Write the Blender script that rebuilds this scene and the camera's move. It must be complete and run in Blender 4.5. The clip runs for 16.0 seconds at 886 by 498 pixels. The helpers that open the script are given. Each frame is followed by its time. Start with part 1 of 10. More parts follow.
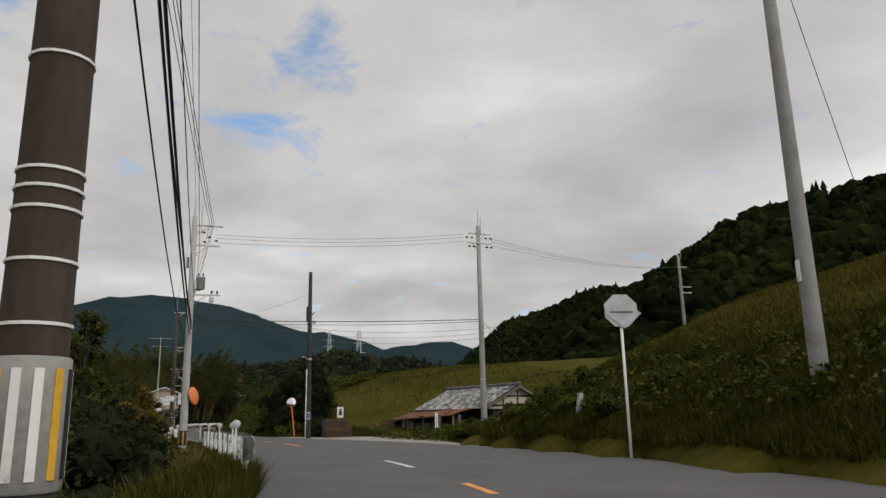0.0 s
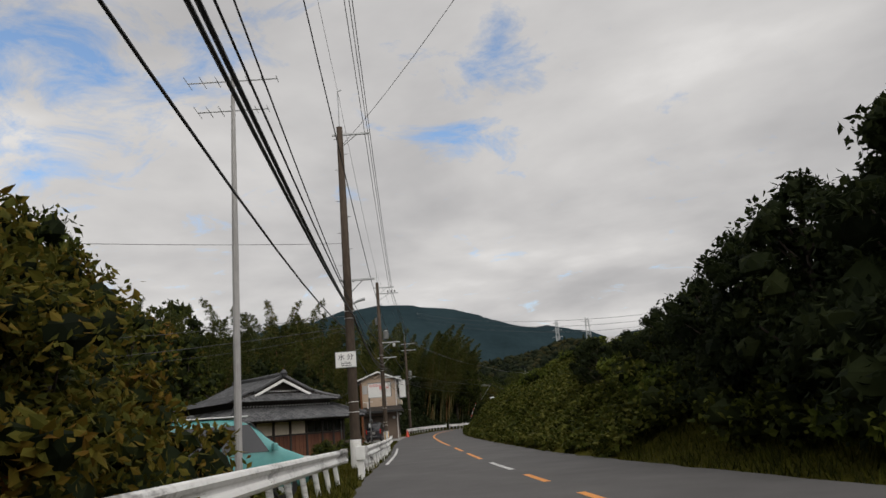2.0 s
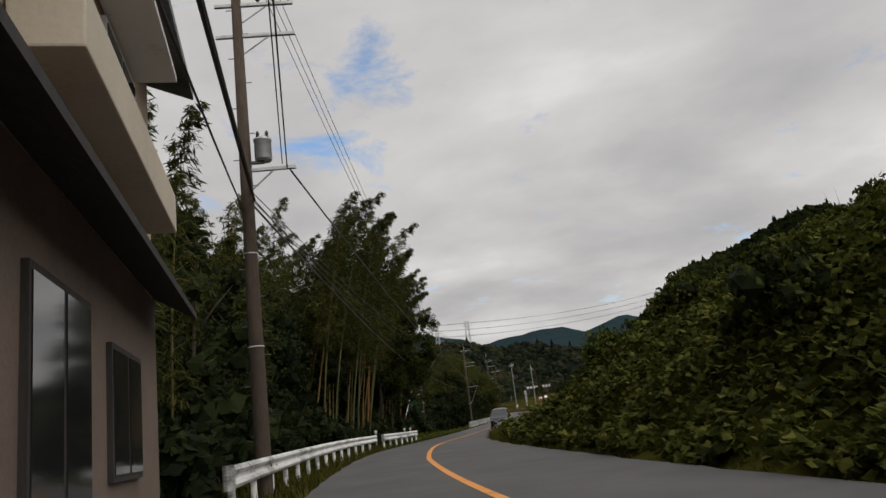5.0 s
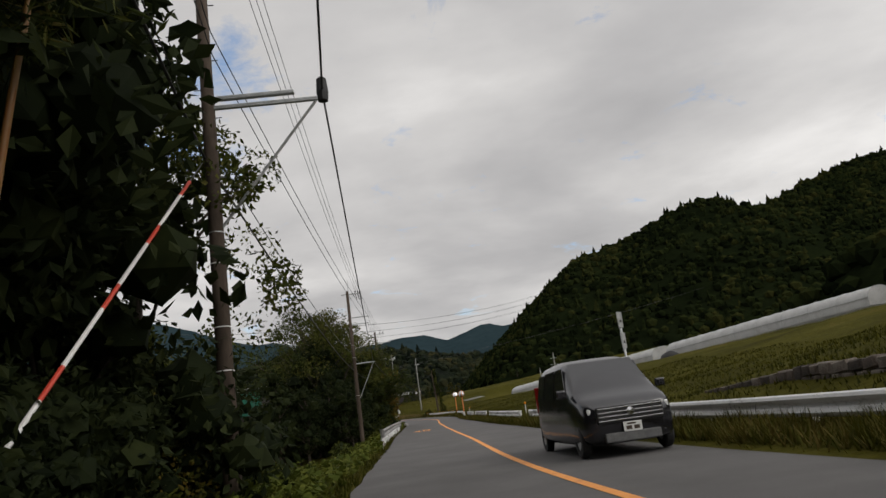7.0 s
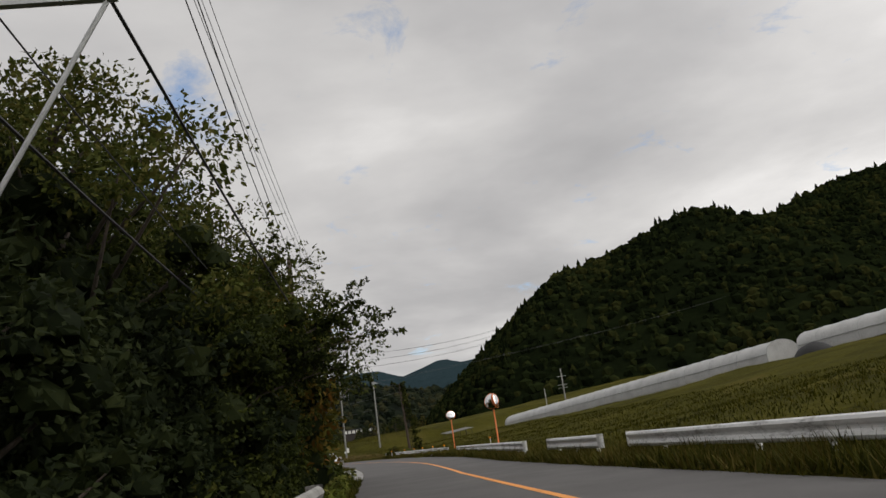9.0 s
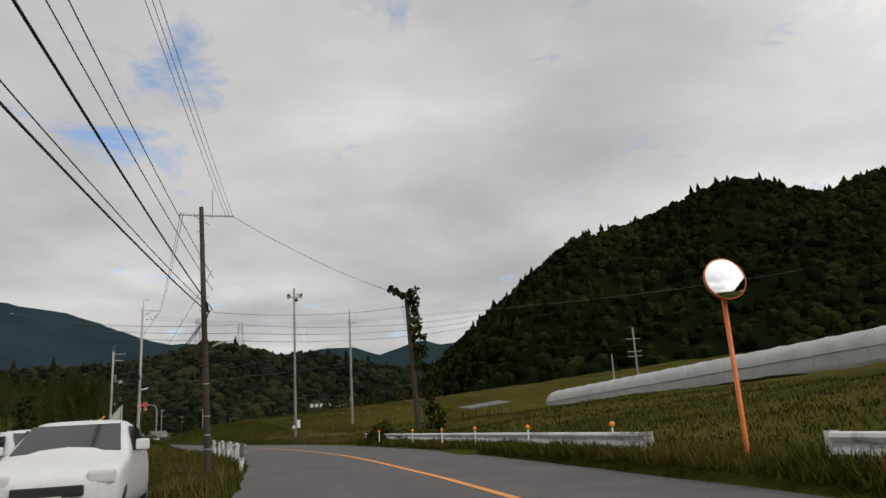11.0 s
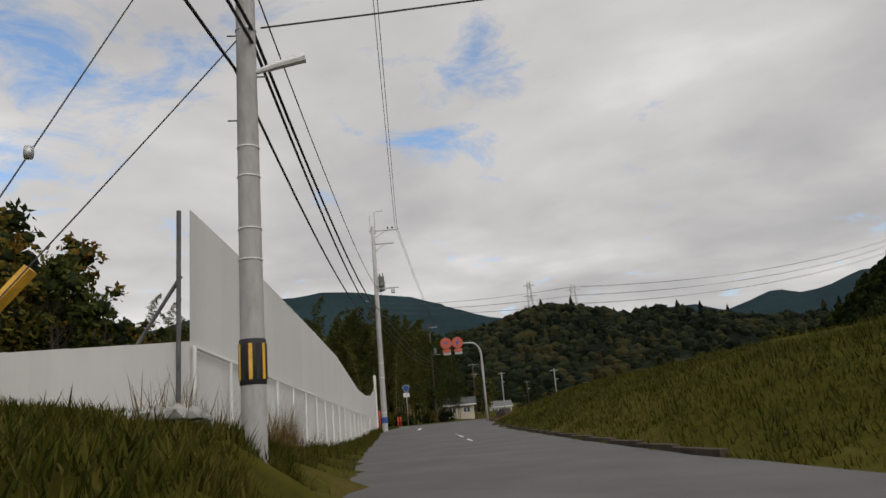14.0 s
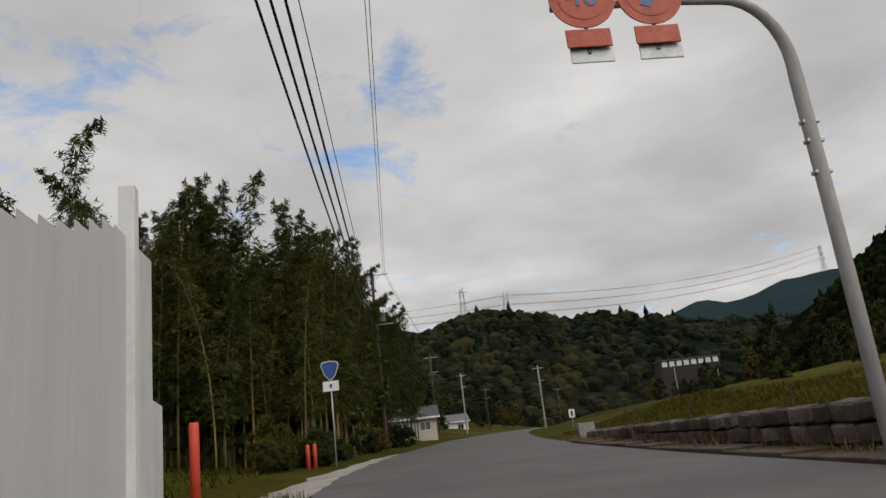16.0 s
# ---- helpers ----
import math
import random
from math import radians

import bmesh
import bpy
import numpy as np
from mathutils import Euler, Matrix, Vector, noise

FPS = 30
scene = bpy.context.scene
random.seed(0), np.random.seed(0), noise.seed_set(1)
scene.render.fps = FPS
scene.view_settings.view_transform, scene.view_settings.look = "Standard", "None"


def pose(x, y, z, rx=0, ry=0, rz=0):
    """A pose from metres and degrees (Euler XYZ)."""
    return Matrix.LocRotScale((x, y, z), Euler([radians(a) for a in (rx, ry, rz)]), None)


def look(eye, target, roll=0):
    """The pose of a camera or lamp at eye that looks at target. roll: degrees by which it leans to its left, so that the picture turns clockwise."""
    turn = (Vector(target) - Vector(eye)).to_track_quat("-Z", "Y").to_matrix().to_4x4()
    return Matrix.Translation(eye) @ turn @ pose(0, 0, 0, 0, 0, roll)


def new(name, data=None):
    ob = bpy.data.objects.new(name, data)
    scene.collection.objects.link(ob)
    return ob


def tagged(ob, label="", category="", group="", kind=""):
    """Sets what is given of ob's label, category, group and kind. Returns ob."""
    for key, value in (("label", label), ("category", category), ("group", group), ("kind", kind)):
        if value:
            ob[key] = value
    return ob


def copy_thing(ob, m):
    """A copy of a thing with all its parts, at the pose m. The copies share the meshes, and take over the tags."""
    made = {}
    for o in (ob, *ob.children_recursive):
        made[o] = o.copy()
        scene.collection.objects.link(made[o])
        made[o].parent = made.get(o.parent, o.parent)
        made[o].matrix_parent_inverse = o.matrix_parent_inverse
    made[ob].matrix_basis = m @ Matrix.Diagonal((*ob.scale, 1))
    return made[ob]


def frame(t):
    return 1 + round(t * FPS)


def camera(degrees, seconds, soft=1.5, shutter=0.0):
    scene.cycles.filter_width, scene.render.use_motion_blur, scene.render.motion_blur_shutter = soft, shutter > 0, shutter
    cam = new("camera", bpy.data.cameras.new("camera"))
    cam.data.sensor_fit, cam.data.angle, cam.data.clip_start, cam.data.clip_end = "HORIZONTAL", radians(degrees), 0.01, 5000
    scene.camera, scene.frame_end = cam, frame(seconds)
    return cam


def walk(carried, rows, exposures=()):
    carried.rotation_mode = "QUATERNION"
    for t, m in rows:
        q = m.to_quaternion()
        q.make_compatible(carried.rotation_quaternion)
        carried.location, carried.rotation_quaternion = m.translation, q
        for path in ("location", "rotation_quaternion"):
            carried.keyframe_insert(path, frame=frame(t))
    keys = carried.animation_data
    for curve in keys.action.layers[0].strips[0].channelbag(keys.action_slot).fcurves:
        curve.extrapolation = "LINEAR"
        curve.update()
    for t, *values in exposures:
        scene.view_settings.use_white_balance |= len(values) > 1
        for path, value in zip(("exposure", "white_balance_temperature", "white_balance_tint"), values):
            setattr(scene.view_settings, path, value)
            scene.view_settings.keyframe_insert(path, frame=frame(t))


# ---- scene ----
cam = camera(62.39, 16.0, soft=1.5, shutter=0.0)
PATH = [
    (0.00, (2.331, -3.970, 1.050), (2.217, 5.773, 3.301), -1.28),
    (0.50, (0.005, 8.628, 1.035), (-0.835, 18.342, 3.255), 1.45),
    (1.00, (-4.034, 20.835, 1.076), (-6.472, 30.279, 3.283), -1.32),
    (1.50, (-9.340, 33.931, 1.035), (-12.109, 43.240, 3.418), -3.00),
    (2.00, (-14.545, 45.823, 0.995), (-17.452, 55.102, 3.329), -4.81),
    (2.50, (-19.184, 56.820, 0.884), (-21.655, 66.220, 3.240), -5.75),
    (3.00, (-23.813, 68.389, 0.866), (-26.130, 77.829, 3.216), -5.51),
    (3.50, (-28.021, 79.965, 0.839), (-30.204, 89.428, 3.222), -6.07),
    (4.00, (-32.506, 91.586, 0.930), (-34.673, 101.060, 3.285), -5.25),
    (4.20, (-34.268, 96.122, 0.973), (-36.386, 105.642, 3.182), -6.46),
    (4.72, (-39.067, 109.329, 1.066), (-40.634, 118.941, 3.337), -6.85),
    (5.25, (-43.618, 124.036, 1.160), (-44.246, 133.723, 3.562), -7.45),
    (5.78, (-47.207, 139.223, 1.254), (-46.901, 148.893, 3.780), -8.02),
    (6.30, (-49.118, 153.869, 1.347), (-48.277, 163.497, 3.918), -8.31),
    (6.50, (-49.523, 159.235, 1.327), (-48.747, 168.887, 3.826), -7.43),
    (7.00, (-50.230, 172.585, 1.272), (-49.453, 182.298, 3.519), -7.83),
    (7.50, (-50.611, 185.996, 1.277), (-49.347, 195.581, 3.833), -6.24),
    (8.00, (-50.459, 199.357, 1.394), (-49.016, 208.918, 3.944), -4.99),
    (8.50, (-50.376, 212.536, 1.554), (-49.043, 222.133, 4.032), -5.98),
    (9.00, (-50.279, 225.091, 1.702), (-48.835, 234.618, 4.377), -8.09),
    (9.50, (-49.870, 237.159, 1.892), (-48.121, 246.696, 4.338), -7.30),
    (9.70, (-49.659, 242.066, 1.961), (-47.795, 251.574, 4.437), -4.16),
    (10.22, (-49.227, 254.950, 2.131), (-47.388, 264.467, 4.590), -3.76),
    (10.75, (-49.010, 267.976, 2.301), (-47.282, 277.513, 4.761), -3.67),
    (11.28, (-49.229, 280.902, 2.471), (-47.684, 290.466, 4.949), -3.63),
    (11.80, (-50.103, 293.486, 2.641), (-48.805, 303.079, 5.150), -3.35),
    (12.00, (-50.359, 298.150, 2.707), (-49.295, 307.778, 5.191), -1.48),
    (12.50, (-51.804, 309.929, 2.902), (-52.048, 319.544, 5.640), -0.59),
    (13.00, (-54.575, 321.493, 3.192), (-55.969, 331.009, 5.929), -2.57),
    (13.50, (-58.064, 332.755, 3.490), (-59.748, 342.283, 6.019), -3.45),
    (14.00, (-62.360, 343.881, 3.727), (-64.968, 353.237, 6.105), -4.95),
    (14.50, (-66.705, 355.109, 3.966), (-68.961, 364.537, 6.418), -5.90),
    (15.00, (-71.034, 366.045, 4.265), (-73.353, 375.449, 6.754), -6.28),
    (15.50, (-74.778, 377.075, 4.539), (-76.488, 386.604, 7.042), -6.64),
    (16.00, (-78.162, 388.242, 4.826), (-79.707, 397.796, 7.343), -6.55),
]
walk(cam, [(t, look(e, g, r)) for t, e, g, r in PATH])

# ---------------------------------------------------------------- light
SUN_AZ, SUN_EL = radians(-128), radians(40)      # bearing clockwise-negative from +y, height
world = bpy.data.worlds.new("overcast_sky")
scene.world = world
world.use_nodes = True
wn, wl = world.node_tree.nodes, world.node_tree.links
wn.clear()


def wnode(kind, **kw):
    n = wn.new(kind)
    for k, v in kw.items():
        if k == "inputs":
            for i, x in v.items():
                n.inputs[i].default_value = x
        elif k == "op":
            n.operation = v
        elif k == "data":
            n.data_type = v
    return n


def wmath(op, a, b=None, clamp=False):
    n = wn.new("ShaderNodeMath")
    n.operation, n.use_clamp = op, clamp
    for i, v in enumerate((a, b)):
        if v is None:
            continue
        if isinstance(v, (int, float)):
            n.inputs[i].default_value = v
        else:
            wl.new(v, n.inputs[i])
    return n.outputs[0]


coord = wn.new("ShaderNodeTexCoord")
sep = wn.new("ShaderNodeSeparateXYZ")
wl.new(coord.outputs["Generated"], sep.inputs[0])
zz = wmath("ADD", wmath("MAXIMUM", sep.outputs[2], 0.0), 0.14)
comb = wn.new("ShaderNodeCombineXYZ")          # a flat cloud deck seen in perspective
wl.new(wmath("DIVIDE", sep.outputs[0], zz), comb.inputs[0])
wl.new(wmath("DIVIDE", sep.outputs[1], zz), comb.inputs[1])


def cloud_noise(scale, detail, rough, offset, dist=0.0):
    m = wn.new("ShaderNodeMapping")
    wl.new(comb.outputs[0], m.inputs[0])
    m.inputs["Location"].default_value = offset
    n = wn.new("ShaderNodeTexNoise")
    n.inputs["Scale"].default_value = scale
    n.inputs["Detail"].default_value = detail
    n.inputs["Roughness"].default_value = rough
    n.inputs["Distortion"].default_value = dist
    wl.new(m.outputs[0], n.inputs["Vector"])
    return n.outputs[0]


def wramp(fac, stops):
    n = wn.new("ShaderNodeValToRGB")
    wl.new(fac, n.inputs[0])
    e = n.color_ramp.elements
    e[0].position, e[0].color = stops[0][0], (*stops[0][1], 1)
    e[1].position, e[1].color = stops[-1][0], (*stops[-1][1], 1)
    for p, c in stops[1:-1]:
        x = e.new(p)
        x.color = (*c, 1)
    return n.outputs[0]


sky = wn.new("ShaderNodeTexSky")
sky.sky_type, sky.sun_disc = "NISHITA", False
sky.sun_elevation, sky.sun_rotation = SUN_EL, -SUN_AZ
sky.air_density, sky.dust_density = 1.0, 1.5
blue = wn.new("ShaderNodeMix")
blue.data_type, blue.blend_type = "RGBA", "MULTIPLY"
blue.inputs[0].default_value = 1.0
wl.new(sky.outputs[0], blue.inputs[6])
blue.inputs[7].default_value = (0.17, 0.18, 0.185, 1)
tone = wramp(cloud_noise(0.85, 7, 0.52, (0.3, 1.7, 0), 0.15),
             [(0.28, (0.38, 0.375, 0.38)), (0.44, (0.50, 0.49, 0.49)), (0.57, (0.645, 0.63, 0.62)), (0.72, (0.90, 0.88, 0.86))])
thin = cloud_noise(4.2, 8, 0.66, (4.1, 0.6, 0), 0.5)
# the cloud deck is torn open in one region of the sky
near = None
for hx, hy, reach in ((-0.34, 1.48, 0.26), (-0.50, 1.77, 0.24), (-1.12, 0.98, 0.62), (-1.38, 1.28, 0.40)):
    hole = wn.new("ShaderNodeVectorMath")
    hole.operation = "DISTANCE"
    wl.new(comb.outputs[0], hole.inputs[0])
    hole.inputs[1].default_value = (hx, hy, 0)
    one = wmath("SUBTRACT", 1.0, wmath("DIVIDE", hole.outputs["Value"], reach), clamp=True)
    near = one if near is None else wmath("MAXIMUM", near, one)
tear = wmath("ADD", thin, wmath("MULTIPLY", near, 0.25))
cover = wramp(tear, [(0.60, (0, 0, 0)), (0.80, (1, 1, 1))])
# the deck is thinner and brighter towards the hidden sun
sunward = wn.new("ShaderNodeVectorMath")
sunward.operation = "DOT_PRODUCT"
wl.new(coord.outputs["Generated"], sunward.inputs[0])
sunward.inputs[1].default_value = (-math.sin(SUN_AZ) * math.cos(SUN_EL), math.cos(SUN_AZ) * math.cos(SUN_EL), math.sin(SUN_EL))
glow = wmath("ADD", 1.0, wmath("MULTIPLY", wmath("POWER", wmath("MAXIMUM", sunward.outputs["Value"], 0.0), 2.0), 1.5))
deck = wn.new("ShaderNodeVectorMath")
deck.operation = "SCALE"
wl.new(tone, deck.inputs[0])
wl.new(glow, deck.inputs["Scale"])
mix = wn.new("ShaderNodeMix")
mix.data_type = "RGBA"
wl.new(cover, mix.inputs[0])
wl.new(deck.outputs[0], mix.inputs[6])
wl.new(blue.outputs[2], mix.inputs[7])
bg = wn.new("ShaderNodeBackground")
bg.inputs[1].default_value = 1.0
wl.new(mix.outputs[2], bg.inputs[0])
wout = wn.new("ShaderNodeOutputWorld")
wl.new(bg.outputs[0], wout.inputs[0])

sun_data = bpy.data.lights.new("sun", "SUN")
sun_data.energy, sun_data.angle, sun_data.color = 0.9, radians(35), (1.0, 0.95, 0.87)
sun = new("sun", sun_data)
sun.matrix_world = look((-math.sin(SUN_AZ) * math.cos(SUN_EL) * 100, math.cos(SUN_AZ) * math.cos(SUN_EL) * 100, math.sin(SUN_EL) * 100), (0, 0, 0))
scene.view_settings.exposure = 0.0

# ---------------------------------------------------------------- materials
def material(name, stops, rough=0.8, scale=4.0, fine=40.0, bump=0.15, metal=0.0, spread=0.0, island=0.0, trans=0.0, stretch=(1, 1, 1),
             spec=0.5, contrast=(0.3, 0.7), bump_dist=0.02):
    """Two scales of noise over a colour ramp, with relief; spread: varies by object, island: by loose piece, trans: light through leaves."""
    m = bpy.data.materials.new(name)
    m.use_nodes = True
    nt = m.node_tree
    nodes, links = nt.nodes, nt.links
    nodes.clear()
    out = nodes.new("ShaderNodeOutputMaterial")
    bsdf = nodes.new("ShaderNodeBsdfPrincipled")
    tc = nodes.new("ShaderNodeTexCoord")
    mp = nodes.new("ShaderNodeMapping")
    mp.inputs["Scale"].default_value = stretch
    links.new(tc.outputs["Object"], mp.inputs[0])
    big, small = nodes.new("ShaderNodeTexNoise"), nodes.new("ShaderNodeTexNoise")
    for n, s, d in ((big, scale, 4), (small, fine, 3)):
        n.inputs["Scale"].default_value = s
        n.inputs["Detail"].default_value = d
        n.inputs["Roughness"].default_value = 0.6
        links.new(mp.outputs[0], n.inputs["Vector"])
    mixf = nodes.new("ShaderNodeMix")
    mixf.inputs[0].default_value = 0.35
    links.new(big.outputs[0], mixf.inputs[2])
    links.new(small.outputs[0], mixf.inputs[3])
    fac = mixf.outputs[0]

    def shift(fac, source, amount):
        a = nodes.new("ShaderNodeMath")
        a.operation = "MULTIPLY_ADD"
        links.new(source, a.inputs[0])
        a.inputs[1].default_value = amount
        a.inputs[2].default_value = -amount / 2
        b = nodes.new("ShaderNodeMath")
        b.operation = "ADD"
        links.new(a.outputs[0], b.inputs[0])
        links.new(fac, b.inputs[1])
        return b.outputs[0]

    if spread:
        fac = shift(fac, nodes.new("ShaderNodeObjectInfo").outputs["Random"], spread)
    if island:
        fac = shift(fac, nodes.new("ShaderNodeNewGeometry").outputs["Random Per Island"], island)
    ramp = nodes.new("ShaderNodeValToRGB")
    links.new(fac, ramp.inputs[0])
    e = ramp.color_ramp.elements
    lo, hi = contrast
    e[0].position, e[0].color = lo, (*stops[0], 1)
    e[1].position, e[1].color = hi, (*stops[-1], 1)
    for i, c in enumerate(stops[1:-1]):
        e.new(lo + (hi - lo) * (i + 1) / (len(stops) - 1)).color = (*c, 1)
    links.new(ramp.outputs[0], bsdf.inputs["Base Color"])
    bsdf.inputs["Roughness"].default_value = rough
    bsdf.inputs["Metallic"].default_value = metal
    bsdf.inputs["Specular IOR Level"].default_value = spec
    if bump:
        b = nodes.new("ShaderNodeBump")
        b.inputs["Strength"].default_value = bump
        b.inputs["Distance"].default_value = bump_dist
        links.new(small.outputs[0], b.inputs["Height"])
        links.new(b.outputs[0], bsdf.inputs["Normal"])
    shader = bsdf.outputs[0]
    if trans:
        t = nodes.new("ShaderNodeBsdfTranslucent")
        links.new(ramp.outputs[0], t.inputs["Color"])
        ms = nodes.new("ShaderNodeMixShader")
        ms.inputs[0].default_value = trans
        links.new(bsdf.outputs[0], ms.inputs[1])
        links.new(t.outputs[0], ms.inputs[2])
        shader = ms.outputs[0]
    links.new(shader, out.inputs[0])
    return m


ASPHALT = material("asphalt", [(0.070, 0.067, 0.065), (0.092, 0.088, 0.086), (0.118, 0.113, 0.110)], 0.85, 0.6, 60, 0.3, spec=0.3, bump_dist=0.006)
LINE_ORANGE = material("orange_road_paint", [(0.18, 0.14, 0.11), (0.62, 0.24, 0.045), (0.72, 0.29, 0.06)], 0.7, 1.5, 30, 0.2, contrast=(0.3, 0.5))
LINE_WHITE = material("white_road_paint", [(0.16, 0.16, 0.16), (0.55, 0.55, 0.53), (0.66, 0.66, 0.64)], 0.7, 2.0, 30, 0.2, contrast=(0.34, 0.56))
SOIL = material("grassy_soil", [(0.018, 0.017, 0.004), (0.038, 0.036, 0.005), (0.060, 0.055, 0.008), (0.088, 0.066, 0.020)], 0.95, 0.11, 2.6, 0.6, spec=0.03, bump_dist=0.15, contrast=(0.3, 0.68))
FIELD_STOPS = [(0.022, 0.024, 0.003), (0.046, 0.047, 0.005), (0.075, 0.068, 0.008), (0.115, 0.082, 0.020)]
GRAVEL = material("pale_gravel", [(0.16, 0.145, 0.125), (0.30, 0.28, 0.25), (0.40, 0.38, 0.34)], 0.95, 1.5, 25, 0.8, spec=0.2, bump_dist=0.04)
CONCRETE = material("weathered_concrete", [(0.17, 0.165, 0.155), (0.27, 0.265, 0.25), (0.34, 0.33, 0.315)], 0.9, 1.3, 18, 0.25, spread=0.15, spec=0.25)
CONCRETE_BROWN = material("brown_stained_concrete", [(0.028, 0.021, 0.016), (0.062, 0.046, 0.034), (0.105, 0.082, 0.064)], 0.9, 1.0, 14, 0.3, stretch=(1, 1, 0.25), spec=0.25)
CONCRETE_PALE = material("pale_spun_concrete", [(0.25, 0.245, 0.235), (0.37, 0.36, 0.35), (0.45, 0.44, 0.43)], 0.85, 0.9, 14, 0.2, stretch=(1, 1, 0.3), spec=0.25)
WOOD_DARK = material("tarred_wood", [(0.012, 0.010, 0.009), (0.026, 0.021, 0.018), (0.045, 0.037, 0.03)], 0.8, 2.0, 25, 0.4, stretch=(4, 4, 0.4))
WOOD_RED = material("reddish_boards", [(0.048, 0.015, 0.007), (0.102, 0.034, 0.015), (0.150, 0.058, 0.027)], 0.75, 2.2, 20, 0.3, stretch=(4, 4, 0.5), spread=0.2)
WOOD_GREY = material("grey_weathered_wood", [(0.06, 0.05, 0.04), (0.13, 0.11, 0.09), (0.2, 0.175, 0.15)], 0.9, 2.2, 20, 0.4, stretch=(4, 4, 0.5), spread=0.3)
STEEL = material("galvanised_steel", [(0.30, 0.31, 0.31), (0.42, 0.43, 0.43), (0.52, 0.53, 0.53)], 0.5, 5, 40, 0.05, metal=0.6)
STEEL_DARK = material("dark_aged_steel", [(0.07, 0.07, 0.07), (0.12, 0.12, 0.12), (0.17, 0.165, 0.16)], 0.6, 5, 40, 0.1, metal=0.4)
WHITE_PAINT = material("worn_white_paint", [(0.20, 0.19, 0.17), (0.62, 0.61, 0.58), (0.74, 0.73, 0.71)], 0.55, 1.8, 22, 0.1, contrast=(0.24, 0.46), spread=0.1)
RAIL_WHITE = material("white_guardrail_paint", [(0.055, 0.052, 0.048), (0.34, 0.33, 0.32), (0.66, 0.655, 0.64), (0.75, 0.745, 0.73)], 0.5, 1.1, 12, 0.1, contrast=(0.30, 0.56), stretch=(0.6, 0.6, 2.2), spread=0.12)
CLEAN_WHITE = material("clean_white_panel", [(0.58, 0.58, 0.56), (0.70, 0.70, 0.68), (0.78, 0.78, 0.76)], 0.5, 0.7, 9, 0.05)
CABLE = material("black_cable_sheath", [(0.008, 0.008, 0.008), (0.016, 0.016, 0.017)], 0.6, 6, 30, 0)
WIRE = material("grey_bare_wire", [(0.05, 0.05, 0.052), (0.09, 0.09, 0.092)], 0.5, 6, 30, 0, metal=0.4)
INSULATOR = material("brown_glazed_porcelain", [(0.03, 0.025, 0.022), (0.06, 0.05, 0.045)], 0.25, 6, 30, 0)
ORANGE = material("orange_enamel", [(0.45, 0.10, 0.022), (0.68, 0.17, 0.035), (0.74, 0.22, 0.06)], 0.5, 3, 20, 0.05)
RED = material("red_plastic", [(0.42, 0.035, 0.02), (0.58, 0.06, 0.03), (0.64, 0.10, 0.06)], 0.5, 3, 20, 0.05)
YELLOW = material("yellow_paint", [(0.45, 0.24, 0.02), (0.66, 0.37, 0.03), (0.74, 0.46, 0.07)], 0.5, 3, 20, 0.05)
AMBER = material("amber_reflector", [(0.70, 0.22, 0.01), (0.85, 0.32, 0.015)], 0.25, 6, 30, 0)
REFLECTOR = material("grey_round_reflector", [(0.42, 0.41, 0.38), (0.55, 0.54, 0.5)], 0.3, 8, 30, 0)
BLACK = material("matt_black_paint", [(0.008, 0.008, 0.008), (0.02, 0.02, 0.02)], 0.7, 4, 20, 0.05)
BLUE = material("blue_sign_enamel", [(0.015, 0.055, 0.20), (0.03, 0.09, 0.30)], 0.4, 4, 20, 0)
SIGN_RED = material("faded_red_sign", [(0.30, 0.05, 0.028), (0.45, 0.085, 0.045), (0.50, 0.13, 0.08)], 0.6, 4, 20, 0.05)
RUST = material("rusted_iron", [(0.05, 0.020, 0.009), (0.14, 0.05, 0.018), (0.24, 0.10, 0.04)], 0.9, 3, 25, 0.4)
TILE = material("grey_clay_tile", [(0.035, 0.035, 0.037), (0.072, 0.073, 0.076), (0.14, 0.14, 0.142)], 0.5, 2, 16, 0.15, island=0.3, spread=0.35)
TILE_OLD = material("mossy_silver_tile", [(0.08, 0.078, 0.072), (0.22, 0.215, 0.21), (0.38, 0.375, 0.37)], 0.6, 1.4, 12, 0.2, island=0.6)
PLASTER = material("cream_plaster", [(0.36, 0.31, 0.24), (0.52, 0.46, 0.36), (0.58, 0.52, 0.42)], 0.9, 0.8, 20, 0.1)
PLASTER_TAN = material("tan_render", [(0.34, 0.25, 0.18), (0.44, 0.335, 0.25), (0.49, 0.385, 0.295)], 0.9, 0.6, 24, 0.15)
# ground-floor render; the canopy's shade is put into this brown
RENDER_SHADED = material("brown_render", [(0.10, 0.072, 0.055), (0.15, 0.11, 0.085), (0.18, 0.135, 0.105)], 0.9, 0.7, 24, 0.15)
GLASS_DARK = material("dark_glass", [(0.010, 0.011, 0.013), (0.018, 0.019, 0.022)], 0.08, 2, 20, 0, spec=0.8)
CAR_BLACK = material("black_car_paint", [(0.008, 0.008, 0.010), (0.014, 0.014, 0.017)], 0.16, 2, 20, 0, spec=0.8)
CAR_GREY = material("dark_grey_car_paint", [(0.022, 0.021, 0.024), (0.034, 0.033, 0.037)], 0.2, 2, 20, 0, spec=0.8)
CAR_WHITE = material("white_car_paint", [(0.62, 0.62, 0.61), (0.70, 0.70, 0.69)], 0.25, 2, 20, 0)
CAR_TEAL = material("teal_car_paint", [(0.10, 0.30, 0.30), (0.14, 0.38, 0.37)], 0.25, 2, 20, 0)
